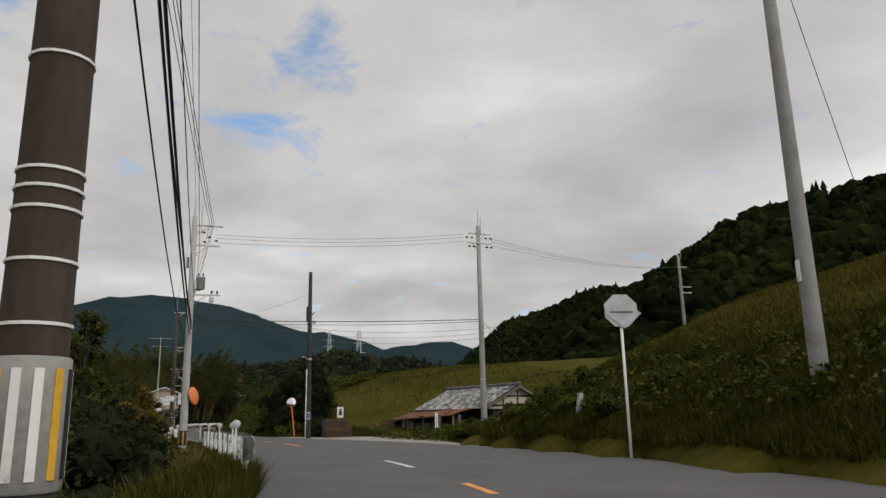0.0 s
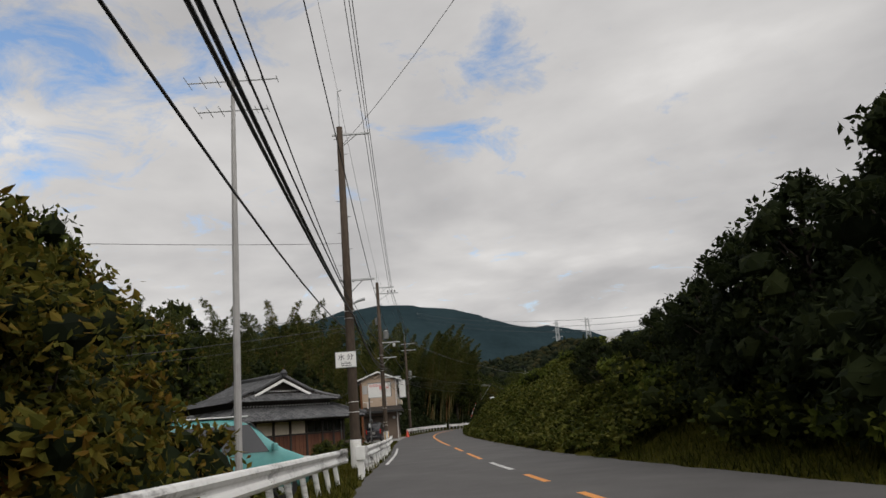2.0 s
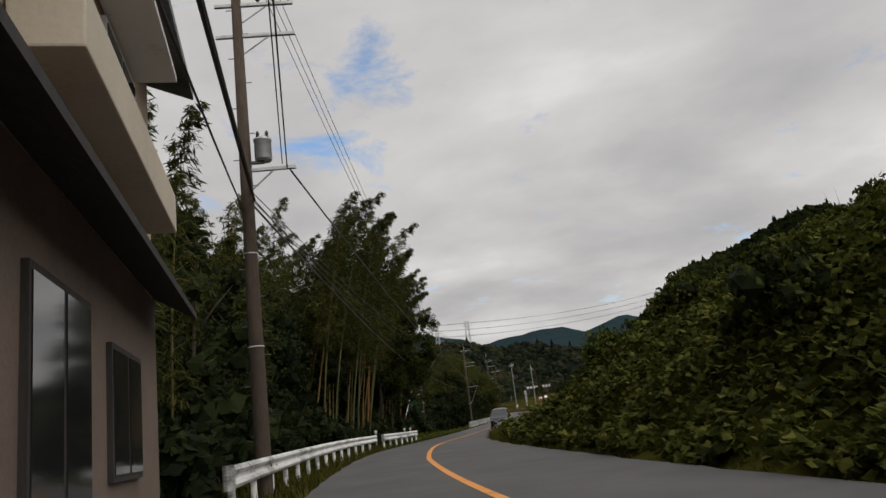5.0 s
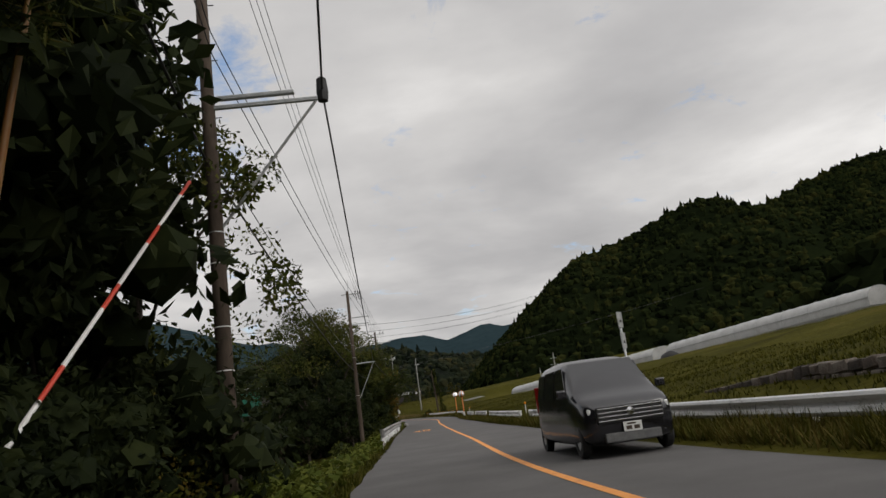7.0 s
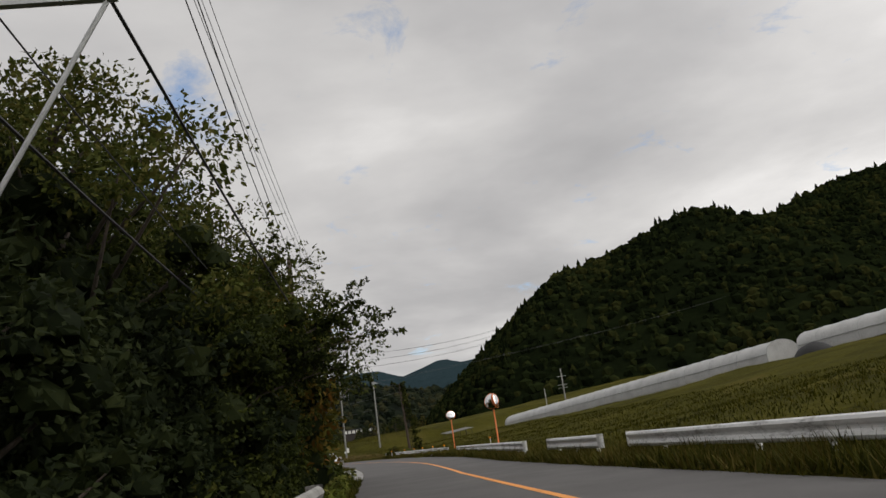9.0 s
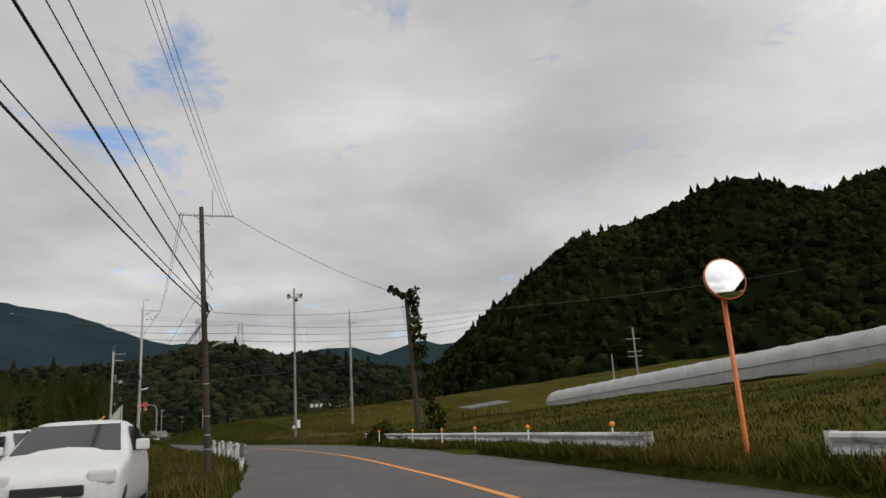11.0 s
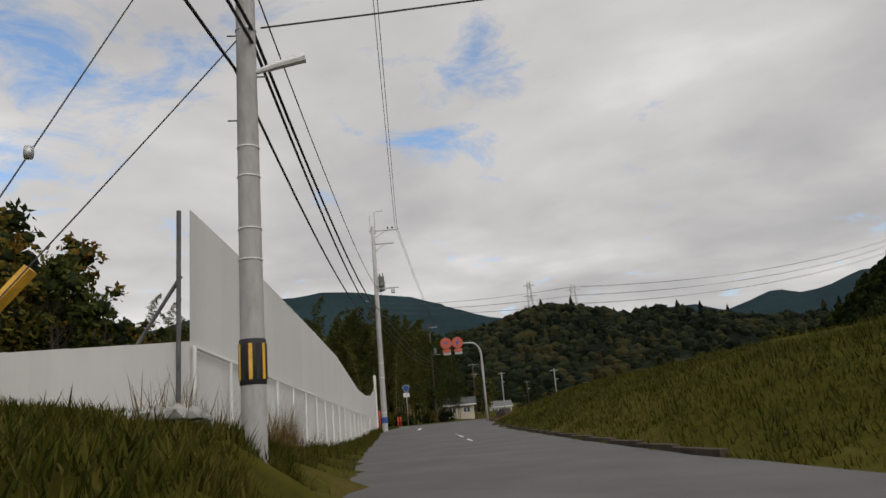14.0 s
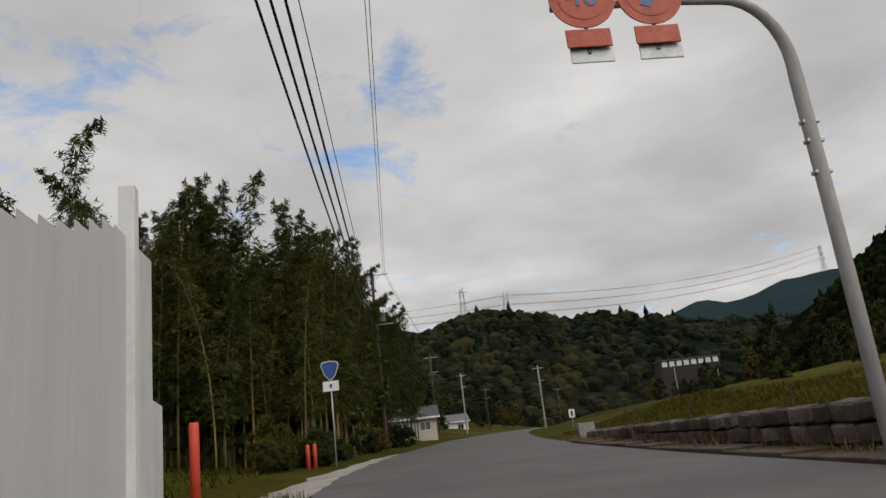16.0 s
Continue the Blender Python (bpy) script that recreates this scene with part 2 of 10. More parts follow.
CHROME = material("chrome", [(0.55, 0.55, 0.56), (0.65, 0.65, 0.66)], 0.12, 4, 20, 0, metal=1.0)
RUBBER = material("black_rubber", [(0.012, 0.012, 0.012), (0.022, 0.022, 0.022)], 0.85, 8, 40, 0.1)
LAMP_GLASS = material("pale_lamp_glass", [(0.55, 0.55, 0.53), (0.65, 0.65, 0.63)], 0.1, 4, 20, 0)
LAMP_RED = material("red_tail_lamp", [(0.30, 0.012, 0.010), (0.38, 0.02, 0.015)], 0.15, 4, 20, 0)
MIRROR = material("mirror_face", [(0.80, 0.80, 0.80), (0.82, 0.82, 0.82)], 0.03, 4, 20, 0, metal=1.0)
FENCE = material("streaked_white_sheeting", [(0.74, 0.73, 0.70), (0.86, 0.855, 0.84), (0.90, 0.895, 0.88), (0.92, 0.915, 0.90)], 0.6, 0.5, 5, 0.03, trans=0.45, stretch=(1.5, 1.5, 0.12), contrast=(0.25, 0.6), spread=0.08)
FILM = material("milky_greenhouse_film", [(0.38, 0.38, 0.37), (0.52, 0.52, 0.51), (0.60, 0.60, 0.59)], 0.35, 0.6, 6, 0.1, trans=0.25)
STONE = material("dark_mossy_stone", [(0.022, 0.017, 0.014), (0.050, 0.038, 0.030), (0.085, 0.066, 0.052), (0.15, 0.13, 0.11)], 0.95, 1.2, 10, 0.4, spread=0.35)
GREEN_SHEET = material("green_mesh_sheet", [(0.004, 0.09, 0.055), (0.008, 0.15, 0.09)], 0.7, 1.5, 20, 0.1)
BARK = material("grey_brown_bark", [(0.020, 0.015, 0.011), (0.050, 0.038, 0.028), (0.09, 0.07, 0.052)], 0.95, 3, 20, 0.6, stretch=(2, 2, 0.5))
CULM = material("bamboo_culm", [(0.035, 0.040, 0.012), (0.085, 0.085, 0.025), (0.19, 0.14, 0.045), (0.22, 0.09, 0.025)], 0.45, 0.5, 8, 0.05, spread=0.9, contrast=(0.15, 0.85), stretch=(1, 1, 0.3))


def leafy(name, stops, spread=0.25):
    return material(name, stops, 0.75, 0.35, 6, 0, spread=spread, island=0.45, trans=0.30, spec=0.08, contrast=(0.2, 0.8))


LEAF = leafy("broad_green_leaves", [(0.016, 0.021, 0.005), (0.035, 0.045, 0.009), (0.064, 0.076, 0.014), (0.098, 0.090, 0.022)])
# leaves of dark evergreens, and the colour of the shade lumps inside crowns
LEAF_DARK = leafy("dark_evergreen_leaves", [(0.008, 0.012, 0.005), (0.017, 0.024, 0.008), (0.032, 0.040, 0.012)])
LEAF_YELLOW = leafy("yellowing_leaves", [(0.045, 0.050, 0.010), (0.090, 0.085, 0.014), (0.14, 0.10, 0.016), (0.15, 0.07, 0.014)])
LEAF_BAMBOO = leafy("bamboo_leaves", [(0.016, 0.023, 0.007), (0.036, 0.048, 0.011), (0.072, 0.078, 0.017), (0.125, 0.10, 0.030)])
LEAF_VINE = leafy("kudzu_leaves", [(0.009, 0.011, 0.003), (0.026, 0.033, 0.006), (0.066, 0.076, 0.011), (0.130, 0.125, 0.028)])
LEAF_BRIGHT = leafy("fresh_green_leaves", [(0.032, 0.045, 0.008), (0.070, 0.088, 0.013), (0.120, 0.130, 0.022)])
GRASS = leafy("verge_grass", [(0.014, 0.017, 0.003), (0.036, 0.040, 0.005), (0.070, 0.068, 0.009), (0.110, 0.085, 0.021)])
FIELD = leafy("yellow_field_grass", FIELD_STOPS)
GRASS_DRY = leafy("dry_reddish_grass", [(0.075, 0.040, 0.016), (0.14, 0.085, 0.03), (0.20, 0.14, 0.06), (0.24, 0.19, 0.11)])
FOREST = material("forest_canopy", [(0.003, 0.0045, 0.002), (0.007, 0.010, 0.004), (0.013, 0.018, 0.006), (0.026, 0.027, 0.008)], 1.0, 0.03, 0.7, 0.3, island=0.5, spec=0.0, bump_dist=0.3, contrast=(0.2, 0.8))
# forest with the haze of distance mixed into its colour as blue
FOREST_HAZED = material("distant_forest", [(0.015, 0.026, 0.030), (0.021, 0.036, 0.042), (0.028, 0.046, 0.052)], 1.0, 0.006, 0.08, 0.6, spec=0.0, bump_dist=4.0)
FOREST_MID = material("hillside_forest", [(0.004, 0.006, 0.004), (0.009, 0.013, 0.007), (0.018, 0.022, 0.011), (0.034, 0.030, 0.012)], 1.0, 0.01, 0.2, 0.8, island=0.35, spec=0.05, bump_dist=2.0)

# ---------------------------------------------------------------- building helpers
def mesh_ob(name, verts, faces, mat, smooth=False):
    me = bpy.data.meshes.new(name)
    me.from_pydata([tuple(v) for v in verts] if not isinstance(verts, np.ndarray) else verts.tolist(),
                   [], faces if not isinstance(faces, np.ndarray) else faces.tolist())
    if smooth:
        me.polygons.foreach_set("use_smooth", [True] * len(me.polygons))
    me.materials.append(mat)
    me.update()
    return new(name, me)


def thing(name, label, category, place=(0, 0, 0), turn=0.0, group="", kind=""):
    ob = new(name)
    ob.empty_display_size = 0.2
    ob.matrix_world = pose(*place, 0, 0, turn)
    return tagged(ob, label, category, group, kind)


def part(name, bm, mat, parent, label="", smooth=False):
    """Links a bmesh as one mesh object under its thing or part."""
    me = bpy.data.meshes.new(name)
    bm.to_mesh(me)
    bm.free()
    if smooth:
        me.polygons.foreach_set("use_smooth", [True] * len(me.polygons))
    me.materials.append(mat)
    ob = new(name, me)
    ob.parent = parent
    return tagged(ob, label)


def part_np(name, verts, faces, mat, parent, label="", smooth=False):
    ob = mesh_ob(name, verts, faces, mat, smooth)
    ob.parent = parent
    return tagged(ob, label)


def box(x0, x1, y0, y1, z0, z1, bevel=0.0, bm=None, m=None):
    bm = bm or bmesh.new()
    r = bmesh.ops.create_cube(bm, size=1.0, matrix=Matrix.Translation(((x0 + x1) / 2, (y0 + y1) / 2, (z0 + z1) / 2)) @ Matrix.Diagonal((x1 - x0, y1 - y0, z1 - z0, 1)))
    if bevel:
        es = {e for v in r["verts"] for e in v.link_edges}
        vs = bmesh.ops.bevel(bm, geom=list(es), offset=bevel, segments=2, affect="EDGES", profile=0.6)
    if m is not None:
        bmesh.ops.transform(bm, matrix=m, verts=bm.verts)
    return bm


def tube(points, radii, sides=8, bm=None, caps=True):
    """A round bar along a polyline, with a radius at each point."""
    bm = bm or bmesh.new()
    pts = [Vector(p) for p in points]
    if isinstance(radii, (int, float)):
        radii = [radii] * len(pts)
    rings, prev = [], None
    for i, p in enumerate(pts):
        d = (pts[min(i + 1, len(pts) - 1)] - pts[max(i - 1, 0)]).normalized()
        if prev is None:
            u = d.orthogonal().normalized()
        else:
            u = (prev - d * prev.dot(d)).normalized()
        prev, w = u, d.cross(u)
        rings.append([bm.verts.new(p + (u * math.cos(a) + w * math.sin(a)) * radii[i]) for a in (2 * math.pi * k / sides for k in range(sides))])
    for a, b in zip(rings, rings[1:]):
        for k in range(sides):
            bm.faces.new((a[k], a[(k + 1) % sides], b[(k + 1) % sides], b[k]))
    if caps:
        bm.faces.new(rings[0][::-1])
        bm.faces.new(rings[-1])
    return bm


def lathe(profile, sides=16, bm=None, m=None):
    """Turns (radius, height) pairs round z."""
    bm = bm or bmesh.new()
    rings = []
    vs = []
    for r, z in profile:
        ring = [bm.verts.new((r * math.cos(2 * math.pi * k / sides), r * math.sin(2 * math.pi * k / sides), z)) for k in range(sides)] if r > 1e-5 else [bm.verts.new((0, 0, z))]
        rings.append(ring)
        vs += ring
    for a, b in zip(rings, rings[1:]):
        for k in range(sides):
            n = (k + 1) % sides
            if len(a) == 1 and len(b) == 1:
                continue
            if len(a) == 1:
                bm.faces.new((a[0], b[n], b[k]))
            elif len(b) == 1:
                bm.faces.new((a[k], a[n], b[0]))
            else:
                bm.faces.new((a[k], a[n], b[n], b[k]))
    if m is not None:
        bmesh.ops.transform(bm, matrix=m, verts=vs)
    return bm


def plate(outline, thick, m=None, bm=None):
    """A flat board with the given outline in x and z, its back on y = 0 and its face at y = -thick."""
    bm = bm or bmesh.new()
    a = [bm.verts.new((x, 0, z)) for x, z in outline]
    b = [bm.verts.new((x, -thick, z)) for x, z in outline]
    bm.faces.new(a)
    bm.faces.new(b[::-1])
    n = len(a)
    for k in range(n):
        bm.faces.new((a[k], b[k], b[(k + 1) % n], a[(k + 1) % n]))
    bmesh.ops.recalc_face_normals(bm, faces=bm.faces)
    if m is not None:
        bmesh.ops.transform(bm, matrix=m, verts=a + b)
    return bm


def disc_outline(r, n=24, cx=0, cz=0):
    return [(cx + r * math.cos(2 * math.pi * k / n), cz + r * math.sin(2 * math.pi * k / n)) for k in range(n)]


def words(name, text, size, mat, parent, m, label="", thick=0.004):
    """Raised lettering in the built-in font, turned into a mesh, reading along x in the plane y = 0."""
    cu = bpy.data.curves.new(name, "FONT")
    cu.body, cu.size, cu.align_x, cu.align_y, cu.extrude = text, size, "CENTER", "CENTER", thick
    tmp = bpy.data.objects.new(name, cu)
    scene.collection.objects.link(tmp)
    dg = bpy.context.evaluated_depsgraph_get()
    me = bpy.data.meshes.new_from_object(tmp.evaluated_get(dg))
    bpy.data.objects.remove(tmp)
    me.transform(m @ pose(0, 0, 0, 90, 0, 0))
    me.materials.clear()
    me.materials.append(mat)
    ob = new(name, me)
    ob.parent = parent
    return tagged(ob, label)


# ---------------------------------------------------------------- the plan: a line along the lane, s metres on, d metres to its right
ROAD = [
    (13.2, -63.0, 0.00), (7.8, -33.5, 0.00), (2.3, -4.0, -0.00), (-1.6, 13.6, 0.00), (-7.9, 30.4, -0.00),
    (-15.0, 46.9, -0.07), (-21.9, 63.6, -0.18), (-28.2, 80.4, -0.21), (-34.7, 97.2, -0.07), (-40.7, 114.2, 0.05),
    (-45.5, 131.5, 0.16), (-48.7, 149.2, 0.27), (-49.9, 167.2, 0.24), (-50.6, 185.2, 0.23), (-50.4, 203.2, 0.39),
    (-50.3, 221.2, 0.61), (-49.8, 239.2, 0.87), (-49.2, 257.2, 1.11), (-49.1, 275.2, 1.34), (-50.1, 293.1, 1.59),
    (-52.1, 311.0, 1.88), (-56.7, 328.4, 2.32), (-62.9, 345.3, 2.71), (-69.4, 362.0, 3.11), (-75.4, 379.0, 3.54),
    (-78.1, 387.1, 3.85), (-82.6, 404.0, 4.15), (-85.8, 422.0, 4.35), (-88.0, 441.0, 4.55), (-89.5, 460.0, 4.75),
    (-90.5, 490.0, 4.95), (-91.0, 530.0, 5.15), (-91.0, 600.0, 5.35),
]


def spline(points, step=1.0):
    p = np.array(points, float)
    out = []
    for i in range(len(p) - 1):
        a, b, c, d = p[max(i - 1, 0)], p[i], p[i + 1], p[min(i + 2, len(p) - 1)]
        n = max(2, int(np.linalg.norm(c[:2] - b[:2]) / step))
        for k in range(n):
            t = k / n
            out.append(0.5 * (2 * b + (c - a) * t + (2 * a - 5 * b + 4 * c - d) * t * t + (3 * b - a - 3 * c + d) * t ** 3))
    out.append(p[-1])
    return np.array(out)


LINE = spline(ROAD)
ARC = np.concatenate([[0], np.cumsum(np.linalg.norm(np.diff(LINE[:, :2], axis=0), axis=1))])
ARC -= ARC[np.argmin(((LINE[:, :2] - np.array(ROAD[2][:2])) ** 2).sum(1))]
TAN = np.gradient(LINE[:, :2], ARC, axis=0)
TAN /= np.linalg.norm(TAN, axis=1)[:, None]


def road_z(s):
    return float(np.interp(s, ARC, LINE[:, 2]))


def heading(s):
    """Degrees to turn so that +y runs along the road."""
    return math.degrees(math.atan2(-np.interp(s, ARC, TAN[:, 0]), np.interp(s, ARC, TAN[:, 1])))


def spot(s, d, h=0.0):
    """The place s metres along, d to the right, h above the road."""
    tx, ty = np.interp(s, ARC, TAN[:, 0]), np.interp(s, ARC, TAN[:, 1])
    return Vector((np.interp(s, ARC, LINE[:, 0]) + d * ty, np.interp(s, ARC, LINE[:, 1]) - d * tx, road_z(s) + h))


def spots(s, d):
    tx, ty = np.interp(s, ARC, TAN[:, 0]), np.interp(s, ARC, TAN[:, 1])
    return np.interp(s, ARC, LINE[:, 0]) + d * ty, np.interp(s, ARC, LINE[:, 1]) - d * tx


def plan(x, y):
    """Arrays of s and d for places in the world."""
    x, y = np.asarray(x, float).ravel(), np.asarray(y, float).ravel()
    s, d = np.zeros(len(x)), np.zeros(len(x))
    for i in range(0, len(x), 4000):
        dx, dy = x[i:i + 4000, None] - LINE[None, :, 0], y[i:i + 4000, None] - LINE[None, :, 1]
        k = (dx * dx + dy * dy).argmin(1)
        j = np.arange(len(k))
        along = dx[j, k] * TAN[k, 0] + dy[j, k] * TAN[k, 1]
        s[i:i + 4000] = ARC[k] + along
        d[i:i + 4000] = dx[j, k] * TAN[k, 1] - dy[j, k] * TAN[k, 0]
    return s, d


RIGHT_D = [5.6, 6.5, 8, 10, 13, 18, 25, 40, 70, 120]
RIGHT_S = {
    -40: [-.1, -.1, .1, 1.9, 3.4, 5.6, 7.6, 9, 12, 16],
    22: [-.1, -.1, .0, 1.5, 3.1, 5.4, 7.4, 9, 12, 16],
    36: [-.1, -.1, .0, .1, .7, 2.0, 4.0, 6.5, 8, 12],
    46: [-.1, -.05, 0, 0, 0.1, .3, 1.6, 5.5, 7.5, 11],
    56: [-.1, 0, 0, .1, .5, 2.0, 4.0, 6.5, 8, 11],
    66: [-.1, 0, .3, 1.0, 2.6, 4.6, 5.8, 6.8, 8, 11],
    79: [-.1, .5, 1.9, 3.2, 4.7, 6.0, 6.5, 7, 8, 11],
    111: [-.1, 1.0, 2.4, 3.6, 4.9, 5.9, 6.3, 6.8, 8, 11],
    149: [-.1, .9, 2.3, 3.5, 4.8, 5.6, 6.0, 6.6, 8, 12],
    167: [.05, .15, .2, .4, 1.5, 2.5, 3.6, 6, 9, 14],
    209: [.05, .2, .2, .1, 1.25, 1.9, 2.9, 5.0, 8.4, 14],
    221: [.05, .2, .15, .2, .6, 1.2, 2.4, 5.0, 8.0, 13],
    303: [.05, .2, .15, .15, .45, 1.0, 2.1, 4.3, 6.8, 12],
    333: [.0, .1, .1, .2, .6, 1.3, 1.9, 3.0, 5.6, 12],
    348: [-.1, -.1, 0, .2, .4, .7, 1.2, 2.3, 5, 12],
    359: [-.1, 0, .2, .4, .6, .9, 1.3, 2.0, 4.5, 12],
    375: [.0, .45, 1.1, 1.8, 2.4, 2.8, 3.1, 4.2, 7, 12],
    399: [.0, .4, 1.0, 1.7, 2.3, 2.8, 3.2, 4.3, 7, 12],
    410: [-.1, -.05, .62, .75, .95, 1.25, 1.7, 3.0, 6, 12],
    428: [-.1, -.05, .3, .45, .7, 1.0, 1.5, 3.0, 6, 12],
    446: [-.1, -.05, .1, .5, .9, 1.3, 1.9, 3.2, 6, 12],
    643: [-.1, 0, 0, .3, .8, 1.2, 2, 3, 6, 12],
}
LEFT_D = [0.9, 1.6, 3, 5, 8, 13, 20, 35, 60, 120]
LEFT_S = {
    -40: [-.05, -.1, -.6, -1.2, -1.5, -1.5, -1.5, -1, 1, 6],
    34: [-.05, -.1, -.5, -1.0, -1.2, -1.2, -1.0, 0, 3, 10],
    50: [-.05, -.1, -.4, -.7, -.8, -.6, 0, 2, 6, 15],
    79: [-.05, -.05, -.2, -.3, -.3, -.2, .2, 2, 6, 15],
    117: [-.05, -.03, -.03, -.03, -.03, 0, .3, 2, 7, 15],
    139: [-.05, -.03, -.02, 0, 0, .2, .8, 4, 9, 16],
    151: [-.05, 0, .1, .3, .6, 1.2, 2.5, 6, 10, 18],
    197: [-.05, -.1, .0, .2, .4, 1.0, 2.2, 5, 9, 18],
    217: [-.05, -.2, -.8, -1.5, -2, -2.2, -2.2, -2, 0, 8],
    259: [-.05, -.2, -.7, -1.2, -1.5, -1.5, -1.5, -1, 2, 8],
    275: [-.05, -.04, -.04, -.04, -.04, -.04, 0, 0, 2, 8],
    301: [-.05, -.04, -.04, -.1, -.2, -.2, 0, 0, 2, 8],
    315: [-.05, -.2, -.7, -1.1, -1.3, -1.2, -1, -.5, 2, 10],
    341: [-.05, -.2, -.6, -.8, -.9, -.8, -.6, 0, 2, 10],
    355: [-.05, .5, 1.15, 1.4, 1.4, 1.3, 1.0, .9, 2, 10],
    365: [-.05, 1.0, 1.32, 1.45, 1.45, 1.35, 1.0, .9, 3, 10],
    376: [-.05, .35, .6, .6, .5, .4, .4, .8, 3, 10],
    387: [-.05, .05, .15, .2, .2, .2, .3, .8, 3, 10],
    413: [-.05, -.03, 0, .1, .3, .9, 2, 6, 12, 20],
    643: [-.05, 0, .1, .3, 1, 2, 3, 7, 12, 20],
}


def left_edge(s):
    return (np.interp(s, [-60, 0, 60, 101, 115, 127, 141, 166, 243, 265, 288, 333, 348, 383, 408, 428, 640], [-.6, -.6, -.75, -.75, -.8, -.85, -.9, -.75, -.65, -.9, -1.0, -.8, -.5, -.7, -1.0, -1.3, -1.2]))


def right_edge(s):
    return (np.interp(s, [-60, 0, 20, 34, 48, 62, 81, 111, 146, 166, 186, 223, 246, 260, 270, 285, 303, 318, 335, 348, 359, 371, 393, 413, 428, 640], [8.0, 8.0, 8.2, 7.6, 6.0, 5.8, 5.3, 4.9, 5.0, 4.4, 5.4, 5.65, 5.4, 5.0, 4.9, 5.6, 6.4, 7.1, 7.4, 6.4, 5.8, 5.2, 5.4, 6.2, 6.0, 6.0]))


def gravel_w(s):
    return np.interp(s, [3, 4, 10, 26, 34, 40, 47, 56, 60, 61], [0, .05, .1, .4, 2.2, 5.0, 5.2, 1.6, .4, 0])


def ground_h(s, d):
    """Height of the ground over the road, for arrays of s and d."""
    out = np.zeros(len(s))
    for table, cols, side in ((RIGHT_S, RIGHT_D, 1), (LEFT_S, LEFT_D, -1)):
        keys = sorted(table)
        grid = np.array([table[k] for k in keys])
        m = d * side > 0.3
        if not m.any():
            continue
        kk = np.clip(np.searchsorted(keys, s[m]) - 1, 0, len(keys) - 2)
        k0, k1 = np.array(keys)[kk], np.array(keys)[kk + 1]
        w = np.clip((s[m] - k0) / (k1 - k0), 0, 1)
        w = w * w * (3 - 2 * w)
        c = np.array([0.0] + cols)
        g = np.concatenate([np.full((len(keys), 1), -0.12), grid], 1)
        dd = np.clip(d[m] * side, 0, cols[-1])
        j = np.clip(np.searchsorted(c, dd) - 1, 0, len(c) - 2)
        u = (dd - c[j]) / (c[j + 1] - c[j])
        a = g[kk, j] * (1 - u) + g[kk, j + 1] * u
        b = g[kk + 1, j] * (1 - u) + g[kk + 1, j + 1] * u
        out[m] = a * (1 - w) + b * w
    out[np.abs(d) <= 0.3] = -0.12
    return out


def bumps(x, y, s=1.0):
    return (np.sin(x * 0.37 * s + 1.3) * np.cos(y * 0.41 * s) + 0.5 * np.sin(x * 0.93 * s + y * 0.71 * s + 0.5) + 0.35 * np.sin(y * 1.7 * s - x * 1.1 * s)) / 1.85


def ground(x, y):
    """Ground height in the world, for arrays."""
    x, y = np.asarray(x, float).ravel(), np.asarray(y, float).ravel()
    s, d = plan(x, y)
    h = ground_h(s, d)
    rough = np.clip((np.abs(d - 2.6) - 4.5) / 6, 0, 1)
    paved = ((s > 118) & (s < 137) & (d < 0) & (d > -8)) | ((s > 270) & (s < 296) & (d < 0) & (d > -14)) | ((s > 40) & (s < 54) & (d > 0) & (d < 18))
    h = h + rough * np.where(paved, 0, 1) * (0.16 * bumps(x, y) + 0.35 * rough * bumps(x, y, 0.22))
    h = np.where((d > left_edge(s) - 0.05) & (d < right_edge(s) + gravel_w(s) + 0.1), np.minimum(h, -0.14), h)
    return np.interp(s, ARC, LINE[:, 2]) + h


def on_ground(s, d, h=0.0):
    p = spot(s, d)
    return Vector((p.x, p.y, float(ground([p.x], [p.y])[0]) + h))

# ---------------------------------------------------------------- ground, road, hills
def axis(lo, hi, step, far):
    core = list(np.arange(lo, hi + 0.01, step))
    out, g = [], step
    while hi + g < far:
        g *= 1.28
        out.append(hi + g)
    below, g = [], step
    while lo - g > -far:
        g *= 1.28
        below.append(lo - g)
    return np.array(below[::-1] + core + out)


GX, GY = axis(-130, 70, 1.15, 3600), axis(-30, 480, 1.15, 3600)
gx, gy = np.meshgrid(GX, GY)
gz = ground(gx, gy)
nx, ny = len(GX), len(GY)
idx = np.arange(nx * ny).reshape(ny, nx)
faces = np.stack([idx[:-1, :-1], idx[:-1, 1:], idx[1:, 1:], idx[1:, :-1]], -1).reshape(-1, 4)
land = mesh_ob("ground", np.stack([gx.ravel(), gy.ravel(), gz], 1), faces, SOIL, True)
tagged(land, "rough grassy ground of a rural valley, green and brown", "ground", kind="structure")


